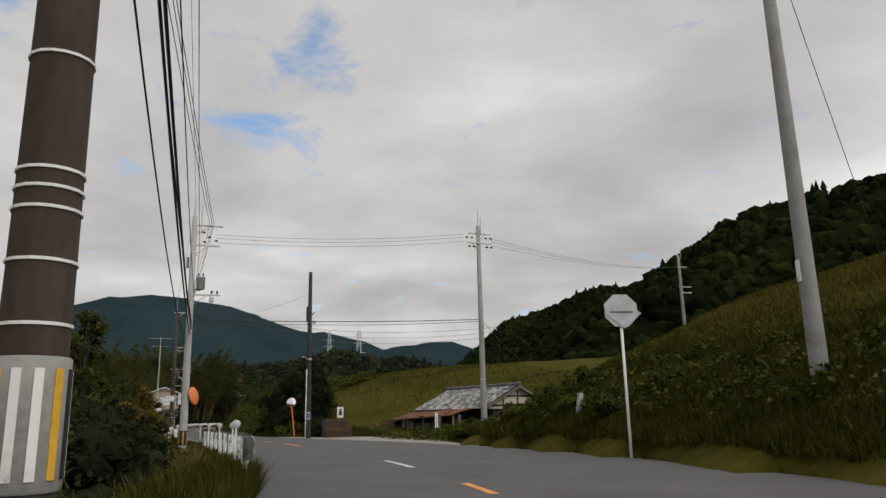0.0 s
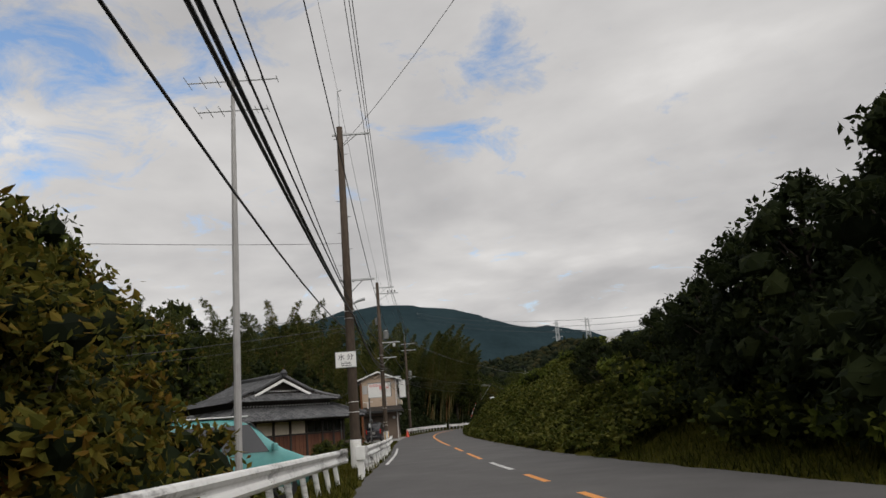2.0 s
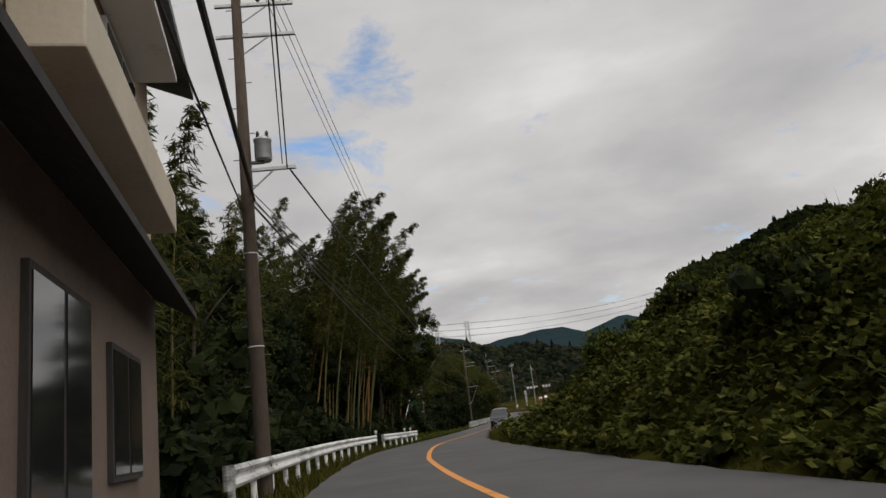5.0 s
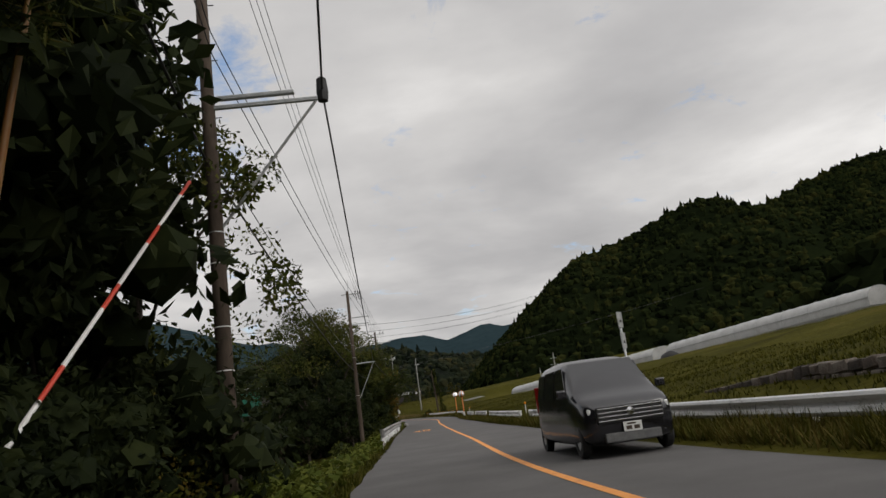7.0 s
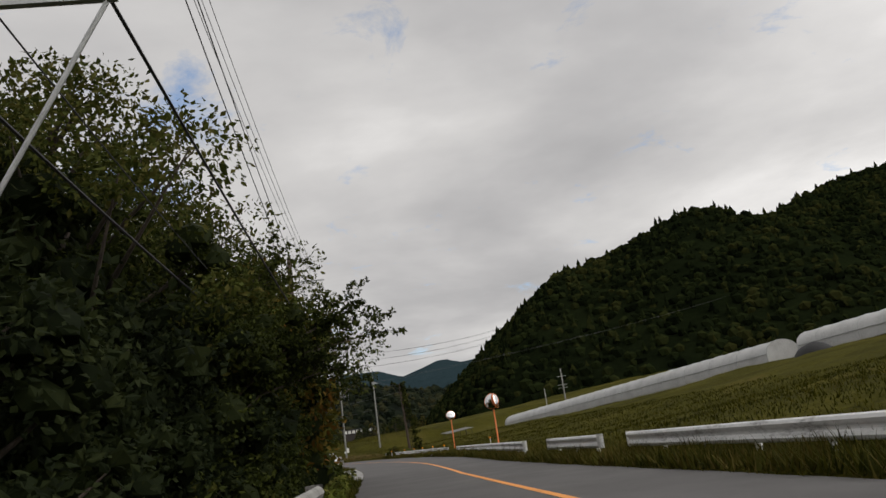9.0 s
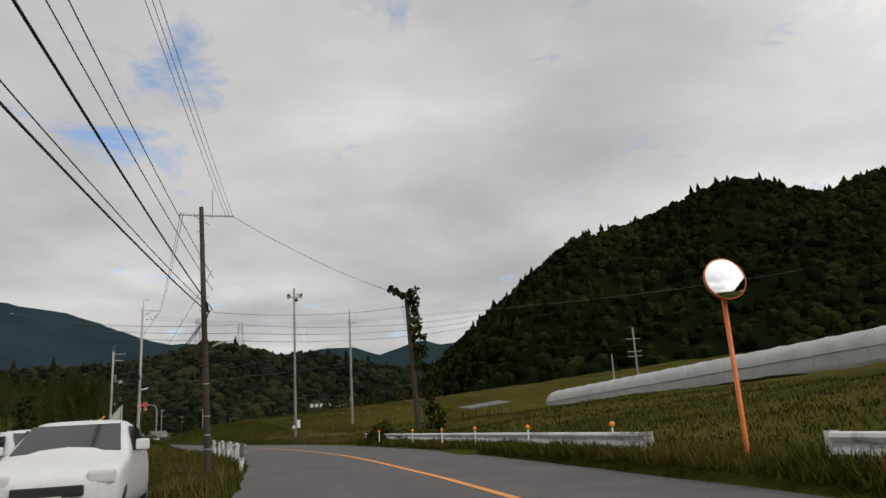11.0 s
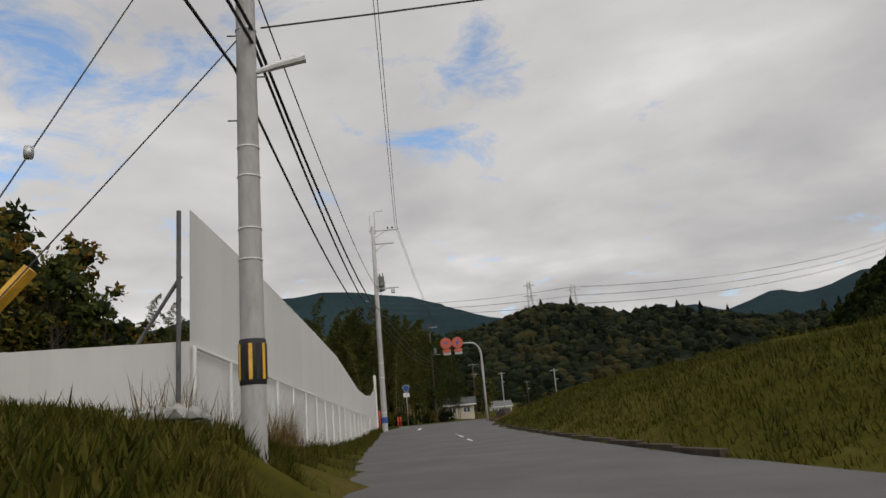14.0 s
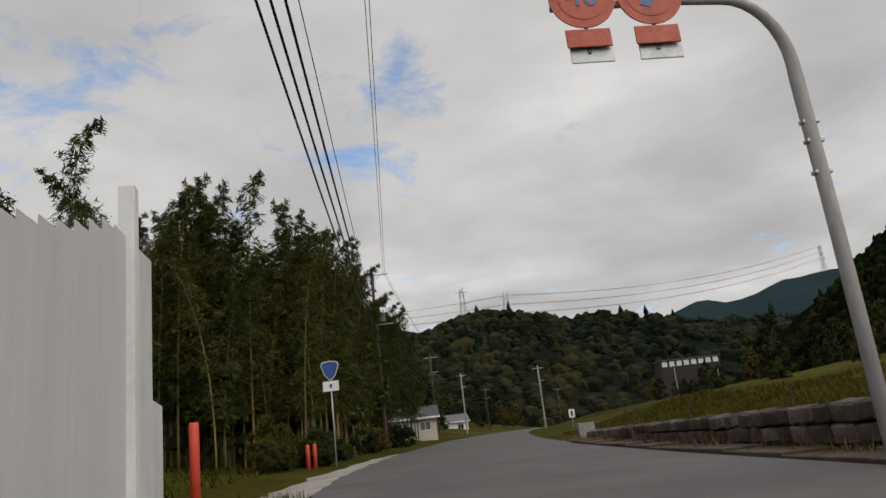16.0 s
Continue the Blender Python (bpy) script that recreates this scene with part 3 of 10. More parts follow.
def strip(name, s0, s1, left, right, lift, mat, step=1.0, thick=0.0, wobble=0.0):
    """A band along the road between two offsets; left and right are numbers or functions of s."""
    ss = np.arange(s0, s1 + 0.01, step)
    f = [(left if callable(left) else (lambda s: left)), (right if callable(right) else (lambda s: right))]
    cols = 3
    verts = []
    for i, s in enumerate(ss):
        a, b = f[0](s), f[1](s)
        for k in range(cols):
            d = a + (b - a) * k / (cols - 1)
            if wobble and k in (0, cols - 1):
                d += wobble * math.sin(s * 2.3 + k) * math.sin(s * 0.71 + 2 * k) + random.uniform(-wobble, wobble) * 0.6
            p = spot(s, d, lift)
            verts.append(p)
    n = len(ss)
    fc = [(i * cols + k, i * cols + k + 1, (i + 1) * cols + k + 1, (i + 1) * cols + k) for i in range(n - 1) for k in range(cols - 1)]
    return mesh_ob(name, verts, fc, mat, True)


def centre(s):
    return float(np.interp(s, [-60, 40, 71, 111, 151, 181, 233, 263, 303, 333, 348, 640], [2.75, 2.6, 2.85, 2.35, 1.8, 2.4, 2.85, 2.5, 3.2, 3.3, 3.0, 2.7]))


road = strip("road", -60, 640, left_edge, right_edge, 0.0, ASPHALT, 1.0, wobble=0.06)
tagged(road, "worn grey asphalt country road with faded markings", "road", kind="structure")


def marking(name, s0, s1, mid, width, mat, label):
    f = mid if callable(mid) else (lambda s: mid)
    ob = strip(name, s0, s1, lambda s: f(s) - width / 2, lambda s: f(s) + width / 2, 0.006, mat, 0.6)
    return tagged(ob, label, "road marking", kind="structure")


marking("centre_line", 96, 345, centre, 0.15, LINE_ORANGE, "solid orange painted centre line on the asphalt")
for a, b, w in ((4.5, 9.2, 0), (10.4, 12.4, 1), (16.5, 19.5, 0), (33, 37.5, 1), (41, 44.5, 1), (47.5, 51, 0), (55, 59, 1), (61, 64.5, 1), (66.5, 69, 1), (71, 75.5, 0), (78, 84, 1), (87, 92.5, 1)):
    marking("centre_dash", a, b, centre, 0.14, LINE_ORANGE if w else LINE_WHITE, "worn stretch of painted centre line on the asphalt")
marking("edge_line", 49, 60, lambda s: -0.45, 0.13, LINE_WHITE, "worn white edge line on the asphalt")
marking("edge_line", 80, 99, lambda s: -0.47, 0.13, LINE_WHITE, "worn white edge line on the asphalt")
for a, b in ((384, 386), (388, 390.5), (392, 393)):
    marking("centre_dash", a, b, 2.8, 0.1, LINE_WHITE, "worn stretch of painted centre line on the asphalt")

# gravel lay-by and paved forecourts
tagged(strip("gravel_layby", 4, 60, right_edge, lambda s: right_edge(s) + gravel_w(s), -0.012, GRAVEL, 1.0, wobble=0.25), "pale trodden gravel lay-by beside the road", "gravel", kind="structure")
tagged(strip("forecourt", 117, 138, lambda s: -7.4, left_edge, -0.012, CONCRETE, 1.0), "cracked concrete forecourt in front of the shop", "pavement", kind="structure")
tagged(strip("forecourt", 271, 297, lambda s: -12.0, left_edge, -0.012, CONCRETE, 1.0), "worn concrete apron beside the road", "pavement", kind="structure")
tagged(strip("layby_paving", 416, 446, lambda s: float(np.interp(s, [416, 425, 446], [-2.0, -4.5, -1.6])), left_edge, -0.014, GRAVEL, 1.0, wobble=0.2), "broken paving and gravel at the road's edge", "pavement", kind="structure")


def ridge_field(name, crest, slope, x0, x1, y0, y1, step, mat, label, rough=6.0, base=-5.0, close=False):
    """A hill as a height field that falls away from a crest line."""
    xs, ys = np.arange(x0, x1, step), np.arange(y0, y1, step)
    X, Y = np.meshgrid(xs, ys)
    Z = hill_z(crest, slope, X.ravel(), Y.ravel(), rough, base, close)
    n, m = len(xs), len(ys)
    ii = np.arange(n * m).reshape(m, n)
    F = np.stack([ii[:-1, :-1], ii[:-1, 1:], ii[1:, 1:], ii[1:, :-1]], -1).reshape(-1, 4)
    keep = (Z[F] > base + 0.5).any(1)
    ob = mesh_ob(name, np.stack([X.ravel(), Y.ravel(), Z], 1), F[keep], mat, True)
    return tagged(ob, label, "hill", kind="structure")


def hill_z(crest, slope, x, y, rough, base, close=False):
    c = spline(crest, 8.0)
    z = np.full(len(x), -1e9)
    for i in range(0, len(c)):
        dist = np.hypot(x - c[i, 0], y - c[i, 1])
        z = np.maximum(z, c[i, 2] + 3 - np.sqrt(dist * dist + 16 ** 2) * slope + 16 * slope)
    f = 1 / max(rough, 1)
    n = np.sin(x * 0.055 + 2) * np.cos(y * 0.047) + 0.6 * np.sin(x * 0.11 - y * 0.093) + 0.4 * np.sin(x * 0.21 + y * 0.17 + 1)
    z = z + rough * 0.5 * n * np.clip((z - base) / 30, 0, 1)
    if close:
        s, d = plan(x, y)
        z = np.minimum(z, np.interp(s, ARC, LINE[:, 2]) - 4 + np.maximum((d - 62) * 0.95, (-d - 34) * 0.6))
    return np.maximum(z, base)


HILL_CREST = [(10, 720, 20), (18, 690, 34), (26, 658, 42), (31, 632, 52), (38, 590, 59), (46, 532, 66), (73, 530, 73), (103, 528, 84), (116, 527, 86), (135, 530, 79), (166, 545, 90),
              (198, 560, 101), (226, 574, 108), (241, 582, 117), (262, 592, 122), (293, 600, 126), (343, 600, 142), (420, 610, 155)]
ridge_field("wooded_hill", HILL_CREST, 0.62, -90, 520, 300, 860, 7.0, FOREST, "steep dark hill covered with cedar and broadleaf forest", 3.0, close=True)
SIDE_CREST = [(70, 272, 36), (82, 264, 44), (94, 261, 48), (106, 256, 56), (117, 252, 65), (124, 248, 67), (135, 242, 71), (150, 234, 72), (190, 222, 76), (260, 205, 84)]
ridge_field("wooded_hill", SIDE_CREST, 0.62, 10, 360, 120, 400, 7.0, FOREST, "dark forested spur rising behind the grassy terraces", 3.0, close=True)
WOOD_CREST = [(-330, 800, 52), (-208, 828, 60), (-170, 836, 64), (-146, 842, 70), (-126, 846, 74), (-106, 851, 66), (-90, 854, 60), (-65, 858, 64), (-40, 863, 62), (-10, 868, 56), (60, 890, 50)]
ridge_field("wooded_hill", WOOD_CREST, 0.42, -460, 180, 640, 1000, 9.0, FOREST_MID, "low wooded hill closing the head of the valley", 3.0)
LEFT_CREST = [(-185, 300, 12), (-150, 400, 20), (-156, 435, 25), (-163, 470, 27), (-170, 510, 30), (-171, 565, 34), (-168, 612, 41), (-162, 640, 41), (-170, 720, 44)]
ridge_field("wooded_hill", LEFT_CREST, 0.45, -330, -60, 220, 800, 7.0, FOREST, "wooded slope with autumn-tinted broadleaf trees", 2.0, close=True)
BLUE_CREST = [(-1500, 1420, 190), (-1150, 1620, 240), (-974, 1725, 284), (-921, 1756, 279), (-853, 1796, 308), (-776, 1842, 324), (-705, 1869, 313), (-639, 1890, 309), (-566, 1914, 284), (-494, 1938, 258),
              (-421, 1962, 232), (-333, 1991, 228), (-261, 2015, 208), (-188, 2039, 180), (-60, 2090, 150)]
ridge_field("mountain", BLUE_CREST, 0.42, -2200, 500, 1150, 2500, 28.0, FOREST_HAZED, "hazy blue forested mountain with a double peak", 8.0, -20)
FAR_CREST = [(-300, 1500, 120), (-134, 1494, 137), (-87, 1491, 144), (-28, 1486, 149), (44, 1480, 136), (85, 1476, 145), (112, 1474, 152), (146, 1471, 143), (194, 1467, 155), (233, 1464, 164), (285, 1460, 171), (400, 1450, 176), (700, 1450, 190)]
ridge_field("mountain", FAR_CREST, 0.40, -700, 1000, 1100, 1900, 20.0, FOREST_HAZED, "far wooded ridge closing the valley", 4.0, -20)


def blob(seed, sub=1):
    rnd = random.Random(seed)
    bm = bmesh.new()
    bmesh.ops.create_icosphere(bm, subdivisions=sub, radius=1.0)
    for v in bm.verts:
        v.co *= 0.72 + 0.5 * rnd.random()
        v.co.z = v.co.z * 1.05 + 0.6
    vs = np.array([v.co[:] for v in bm.verts])
    fs = np.array([[v.index for v in f.verts] for f in bm.faces])
    bm.free()
    return vs, fs


def cone_tree(seed):
    rnd = random.Random(seed)
    vs, fs = [], []
    for z0, z1, r in ((0.0, 1.2, 0.75), (0.7, 1.9, 0.60), (1.4, 2.5, 0.40)):
        b = len(vs)
        n = 7
        for k in range(n):
            a = 2 * math.pi * (k + rnd.random() * 0.5) / n
            rr = r * (0.7 + 0.6 * rnd.random())
            vs.append((rr * math.cos(a), rr * math.sin(a), z0 + rnd.uniform(-.15, .15)))
        vs.append((0, 0, z1))
        fs += [(b + k, b + (k + 1) % n, b + n) for k in range(n)]
    return np.array(vs), np.array(fs)


BLOBS = [blob(i, 1) for i in range(6)]
CONES = [cone_tree(i) for i in range(4)]


def forest(name, crest, slope, rough, region, count, conifer, size, mat, label, seed=1, near=None, close=False):
    """Tree tops standing on a hill, one joined mesh."""
    rnd = np.random.RandomState(seed)
    x0, x1, y0, y1 = region
    V, F, base = [], [], 0
    x, y = rnd.uniform(x0, x1, count), rnd.uniform(y0, y1, count)
    z = hill_z(crest, slope, x, y, rough, -5.0, close)
    zg = ground(x, y)
    for i in range(count):
        if z[i] < max(zg[i] + 0.3, 2.0) or (near and not near(x[i], y[i])):
            continue
        con = rnd.rand() < conifer
        v, f = (CONES if con else BLOBS)[rnd.randint(4)]
        a, k = rnd.uniform(0, 6.28), size * rnd.uniform(0.6, 1.35)
        kz = k * (rnd.uniform(0.9, 1.3) if con else rnd.uniform(0.8, 1.15))
        c, s = math.cos(a) * k, math.sin(a) * k
        w = np.stack([v[:, 0] * c - v[:, 1] * s + x[i], v[:, 0] * s + v[:, 1] * c + y[i], v[:, 2] * kz + z[i] - 0.5 * k], 1)
        V.append(w)
        F.append(f + base)
        base += len(w)
    ob = mesh_ob(name, np.concatenate(V), np.concatenate(F), mat)
    return tagged(ob, label, "trees", kind="stuff")


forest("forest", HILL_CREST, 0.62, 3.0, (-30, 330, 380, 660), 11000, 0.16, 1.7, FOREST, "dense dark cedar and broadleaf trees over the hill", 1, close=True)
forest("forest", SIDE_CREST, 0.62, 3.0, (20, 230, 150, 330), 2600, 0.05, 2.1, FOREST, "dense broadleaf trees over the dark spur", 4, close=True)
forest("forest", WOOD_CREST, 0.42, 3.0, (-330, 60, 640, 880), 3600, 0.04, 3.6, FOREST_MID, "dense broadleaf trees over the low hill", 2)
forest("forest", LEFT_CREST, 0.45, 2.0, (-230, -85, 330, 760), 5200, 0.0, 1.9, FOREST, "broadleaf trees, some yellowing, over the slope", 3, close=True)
# ---------------------------------------------------------------- poles and lines
BOLT = None


def add_copy(src, parent, m):
    """Another object on the same mesh, under the same kind of parent."""
    ob = new(src.name.split(".")[0], src.data)
    ob.parent = parent
    ob.matrix_local = m
    return ob


def arm(parent, z, x0, x1, y=0.0, w=0.075, brace=True, mat=None, label=""):
    p = part("crossarm", box(x0, x1, y - w / 2, y + w / 2, z - w / 2, z + w / 2, 0.006), mat or STEEL, parent, label)
    if brace:
        far = x1 if abs(x1) > abs(x0) else x0
        part("brace", tube([(0.12 if far > 0 else -0.12, y, z - 0.45), (far * 0.55, y, z - 0.03)], 0.018, 6), STEEL, parent)
    return p


def insulator(parent, x, y, z, up=True):
    prof = [(0.0, 0), (0.02, 0), (0.02, 0.05), (0.055, 0.06), (0.045, 0.10), (0.055, 0.11), (0.04, 0.17), (0.0, 0.18)]
    m = pose(x, y, z) if up else pose(x, y, z, 0, 90, 0)
    return part("insulator", lathe(prof, 10, m=m), INSULATOR, parent, smooth=True)


def transformer(parent, x, y, z, r=0.24, h=0.62):
    t = part("transformer", lathe([(0, 0), (r * 0.9, 0), (r, 0.03), (r, h - 0.05), (r * 1.06, h - 0.04), (r * 1.06, h), (r * 0.5, h + 0.06), (0, h + 0.07)], 18, m=pose(x, y, z)), STEEL, parent, "grey cylindrical transformer can", True)
    for k in (-1, 1):
        part("bushing", lathe([(0.03, 0), (0.045, 0.05), (0.03, 0.08), (0.045, 0.12), (0.02, 0.18), (0, 0.19)], 8, m=pose(x + 0.1 * k, y, z + h + 0.03)), INSULATOR, t)
    part("bracket", box(min(0, x), max(0, x), y - 0.04, y + 0.04, z - 0.06, z), STEEL_DARK, t)
    return t


def utility_pole(name, s, d, top, mat, label, r0=0.17, r1=0.10, sink=0.4, place=None, turn=None, bands=(), bolts=True, lean=(0, 0), bolt_from=2.2):
    p = Vector(place) if place is not None else spot(s, d)
    ob = thing(name, label, "utility pole", p, heading(s) if turn is None else turn)
    part("shaft", tube([(0, 0, -sink), (0, 0, 0), (lean[0] * 0.5, lean[1] * 0.5, top * 0.5), (lean[0], lean[1], top)], [r0, r0, (r0 + r1) / 2, r1], 16), mat, ob, smooth=True)
    global BOLT
    if bolts:
        z, k = bolt_from, 0
        while z < top - 0.4:
            r = r0 + (r1 - r0) * z / top
            sgn = 1 if k % 2 else -1
            lx, ly = lean[0] * z / top, lean[1] * z / top
            m = pose(lx + sgn * (r + 0.05), ly, z, 0, 90, 0)
            if BOLT is None:
                BOLT = part("step_bolt", tube([(0, 0, -0.07), (0, 0, 0.07)], 0.011, 6), STEEL_DARK, ob)
                BOLT.matrix_local = m
            else:
                add_copy(BOLT, ob, m)
            z += 0.62
            k += 1
    for z in bands:
        r = r0 + (r1 - r0) * max(z, 0) / top + 0.006
        part("band", lathe([(r - 0.004, -0.010), (r + 0.004, -0.008), (r + 0.004, 0.008), (r - 0.004, 0.010)], 16, m=pose(lean[0] * z / top, lean[1] * z / top, z)), WHITE_PAINT if z < 5 else STEEL, ob)
    return ob


def line_between(name, a, b, sag, r, mat, label, group="overhead lines", n=14):
    a, b = Vector(a), Vector(b)
    pts = []
    for k in range(n + 1):
        t = k / n
        p = a.lerp(b, t)
        p.z -= sag * 4 * t * (1 - t)
        pts.append(p)
    ob = new(name)
    bm = tube(pts, r, 5)
    me = bpy.data.meshes.new(name)
    bm.to_mesh(me)
    bm.free()
    me.materials.append(mat)
    bpy.data.objects.remove(ob)
    return tagged(new(name, me), label, "overhead line", group)


def local(ob, x, y, z):
    return ob.matrix_world @ Vector((x, y, z))


def spike(parent, top, h, x=0.0, hook=0.0):
    pts = [(x, 0, top - 0.5), (x, 0, top + h)]
    if hook:
        pts += [(x + hook * 0.3, 0, top + h + 0.02), (x + hook, 0, top + h + 0.06)]
    part("peak_rod", tube(pts, 0.022, 6), STEEL, parent)


def marker_sleeve(parent, z0, z1, r, colours, back, n=16):
    sl = part("marker_sleeve", lathe([(r, z0), (r + 0.008, z0 + 0.01), (r + 0.008, z1 - 0.01), (r, z1)], 20), back, parent, "striped warning sleeve round the pole", True)
    for i, c in enumerate(colours):
        if c is None:
            continue
        a = 2 * math.pi * i / len(colours)
        part("stripe", box(-0.022, 0.022, -0.004, 0.004, z0 + 0.06, z1 - 0.06, 0, None, pose((r + 0.011) * math.sin(a), -(r + 0.011) * math.cos(a), 0, 0, 0, math.degrees(a))), c, sl)
    return sl


POLES = {}
# the near brown pole with its sleeve
pa = utility_pole("utility_pole", 4.05, -1.34, 11.2, CONCRETE_BROWN, "brown-stained concrete utility pole with white bands and a striped sleeve", 0.175, 0.115, 1.2, bands=(1.55, 1.875, 2.15, 2.26, 2.36, 3.01), bolts=False)
marker_sleeve(pa, 0.74, 1.39, 0.178, [WHITE_PAINT, WHITE_PAINT, YELLOW, BLACK, WHITE_PAINT, YELLOW, WHITE_PAINT, WHITE_PAINT, YELLOW, BLACK, WHITE_PAINT, YELLOW], CONCRETE)
arm(pa, 9.6, -0.6, 1.4)
arm(pa, 10.6, -0.6, 1.4)
POLES["a"] = (pa, 11.2)
# pole with the transformer and the orange mirror back
p2 = utility_pole("utility_pole", 37.0, -2.1, 11.0, CONCRETE_PALE, "pale concrete utility pole with transformer and two crossarms", 0.185, 0.12, 0.8, bands=(5.4, 5.0, 6.1, 6.9))
arm(p2, 10.55, -0.1, 1.35, mat=STEEL)
arm(p2, 9.55, -0.1, 1.25)
arm(p2, 7.1, 0.1, 1.35)
spike(p2, 11.0, 0.75)
spike(p2, 10.6, 1.0, 0.32)
transformer(p2, 0.42, 0, 7.35, 0.2, 0.6)
for x, z in ((0.35, 10.2), (0.62, 9.98), (0.95, 9.82), (0.4, 9.72)):
    insulator(p2, x, 0, z, False)
for x in (0.95, 1.2):
    insulator(p2, x, 0, 7.14)
part("junction_box", box(-0.28, -0.16, -0.1, 0.1, 8.4, 8.9, 0.01), STEEL_DARK, p2)
part("switch", box(0.85, 1.05, -0.09, 0.09, 6.75, 7.02, 0.03), STEEL, p2)
marker_sleeve(p2, 0.1, 0.75, 0.188, [YELLOW, BLACK] * 6, BLACK)
POLES["2"] = (p2, 11.0)
mb = thing("traffic_mirror", "round traffic mirror with orange back clamped to the concrete pole", "traffic mirror", local(p2, 0.0, 0.0, 2.0), heading(36.9))
part("back_shell", lathe([(0, 0.12), (0.22, 0.10), (0.36, 0.04), (0.42, 0.0), (0.43, -0.05), (0.40, -0.06)], 28, m=pose(0.40, 0.1, 0.32, 78, 0, 60)), ORANGE, mb, "orange enamelled back shell", True)
part("mirror_face", lathe([(0.40, -0.055), (0.25, -0.085), (0, -0.10)], 28, m=pose(0.40, 0.1, 0.32, 78, 0, 60)), MIRROR, mb, smooth=True)
part("bracket", box(0.15, 0.5, 0.0, 0.06, 0.22, 0.42, 0.01), STEEL, mb)
# pole with the place-name sign
p3 = utility_pole("utility_pole", 79.1, -1.45, 12.6, CONCRETE_BROWN, "brown concrete utility pole carrying a white place-name sign", 0.185, 0.115, 0.6, bands=(1.9, 2.25, 5.2, 5.45))
arm(p3, 12.3, -0.3, 1.15)
arm(p3, 6.6, -0.3, 1.0)
spike(p3, 12.6, 1.5, 0.0, 0.15)
part("street_lamp", tube([(0.1, 0, 5.7), (0.35, 0, 5.82), (0.6, 0, 5.88)], [0.03, 0.045, 0.06], 8), STEEL, p3)
part("shroud", lathe([(0.19, 0), (0.195, 0.02), (0.195, 0.95), (0.19, 0.97)], 18), WHITE_PAINT, p3, "white painted foot of the pole", True)
POLES["3"] = (p3, 12.6)
nm = thing("place_name_sign", "white place-name sign with black lettering on the brown pole", "sign", local(p3, -0.18, -0.2, 3.72), heading(78.2) + 4)
part("board", box(-0.35, 0.35, -0.02, 0.02, -0.26, 0.26, 0.012), WHITE_PAINT, nm)
part("rim", box(-0.37, 0.37, -0.012, 0.012, -0.28, 0.28, 0.012), STEEL, nm)
words("characters", "水 分", 0.24, BLACK, nm, pose(0, -0.024, 0.085))
words("letters", "Suibun", 0.13, BLACK, nm, pose(0, -0.024, -0.115))
part("small_print", box(-0.16, 0.2, -0.026, -0.02, -0.215, -0.195), BLACK, nm)
# pole by the shop
p4 = utility_pole("utility_pole", 105.6, -1.29, 11.6, CONCRETE_BROWN, "brown concrete utility pole with transformer and several crossarms", 0.162, 0.11, 0.6, bands=(1.42, 1.62, 2.6, 5.2, 6.3), bolt_from=1.9)
arm(p4, 11.2, -0.25, 1.2)
arm(p4, 10.75, -0.2, 1.5)
arm(p4, 7.18, 0.1, 1.4)
arm(p4, 6.1, -0.3, 1.05)
arm(p4, 4.7, 0.1, 1.25, brace=False)
part("brace", tube([(0.12, 0, 3.9), (1.15, 0, 4.68)], 0.02, 6), STEEL, p4)
spike(p4, 11.6, 0.8)
transformer(p4, 0.42, 0, 7.45, 0.19, 0.55)
for x in (0.75, 1.0, 1.25):
    insulator(p4, x, 0, 10.8)
insulator(p4, 1.0, 0, 7.22)
part("switch", box(0.85, 1.05, -0.09, 0.09, 6.85, 7.1, 0.03), STEEL, p4)
part("junction_box", box(-0.3, -0.16, -0.1, 0.1, 8.5, 9.0, 0.01), STEEL_DARK, p4)
for z in (2.75, 3.3):
    part("number_plate", box(0.165, 0.18, -0.06, 0.06, z, z + 0.42, 0.004), WHITE_PAINT, p4)
POLES["4"] = (p4, 11.6)
marker_sleeve(p4, 0.1, 1.03, 0.164, [WHITE_PAINT, WHITE_PAINT, YELLOW, WHITE_PAINT, WHITE_PAINT, YELLOW] * 2, CONCRETE)
p5 = utility_pole("utility_pole", 143.9, -1.8, 11.4, CONCRETE_BROWN, "brown concrete utility pole with crossarms at the bend", 0.17, 0.11, 0.6, bands=(3, 5))
arm(p5, 11.0, -0.5, 1.3)
arm(p5, 10.2, -0.5, 1.3)
arm(p5, 6.9, 0.1, 1.1)
spike(p5, 11.4, 0.9)
transformer(p5, 0.4, 0, 7.1, 0.19, 0.5)
for x in (0.5, 0.85, 1.2):
    insulator(p5, x, 0, 11.05)
POLES["5"] = (p5, 11.4)
# poles beyond the bend
q1 = utility_pole("utility_pole", 199.0, -2.75, 11.5, CONCRETE_BROWN, "brown concrete utility pole with a long braced crossarm among leaves", 0.165, 0.11, 0.8, bands=(2.4, 3.2, 4.4, 5.0), bolt_from=3)
arm(q1, 7.55, -0.25, 2.3, brace=False)
part("lamp_bar", box(0.1, 1.7, -0.09, 0.02, 7.68, 7.76, 0.015), STEEL, q1)
part("brace", tube([(0.12, 0, 5.1), (2.1, 0, 7.5)], 0.03, 6), STEEL, q1)
part("sleeve_joint", lathe([(0, 0), (0.1, 0.03), (0.12, 0.2), (0.1, 0.5), (0.03, 0.56), (0, 0.56)], 12, m=pose(2.25, 0.0, 7.45)), CABLE, q1)
POLES["q1"] = (q1, 11.5)
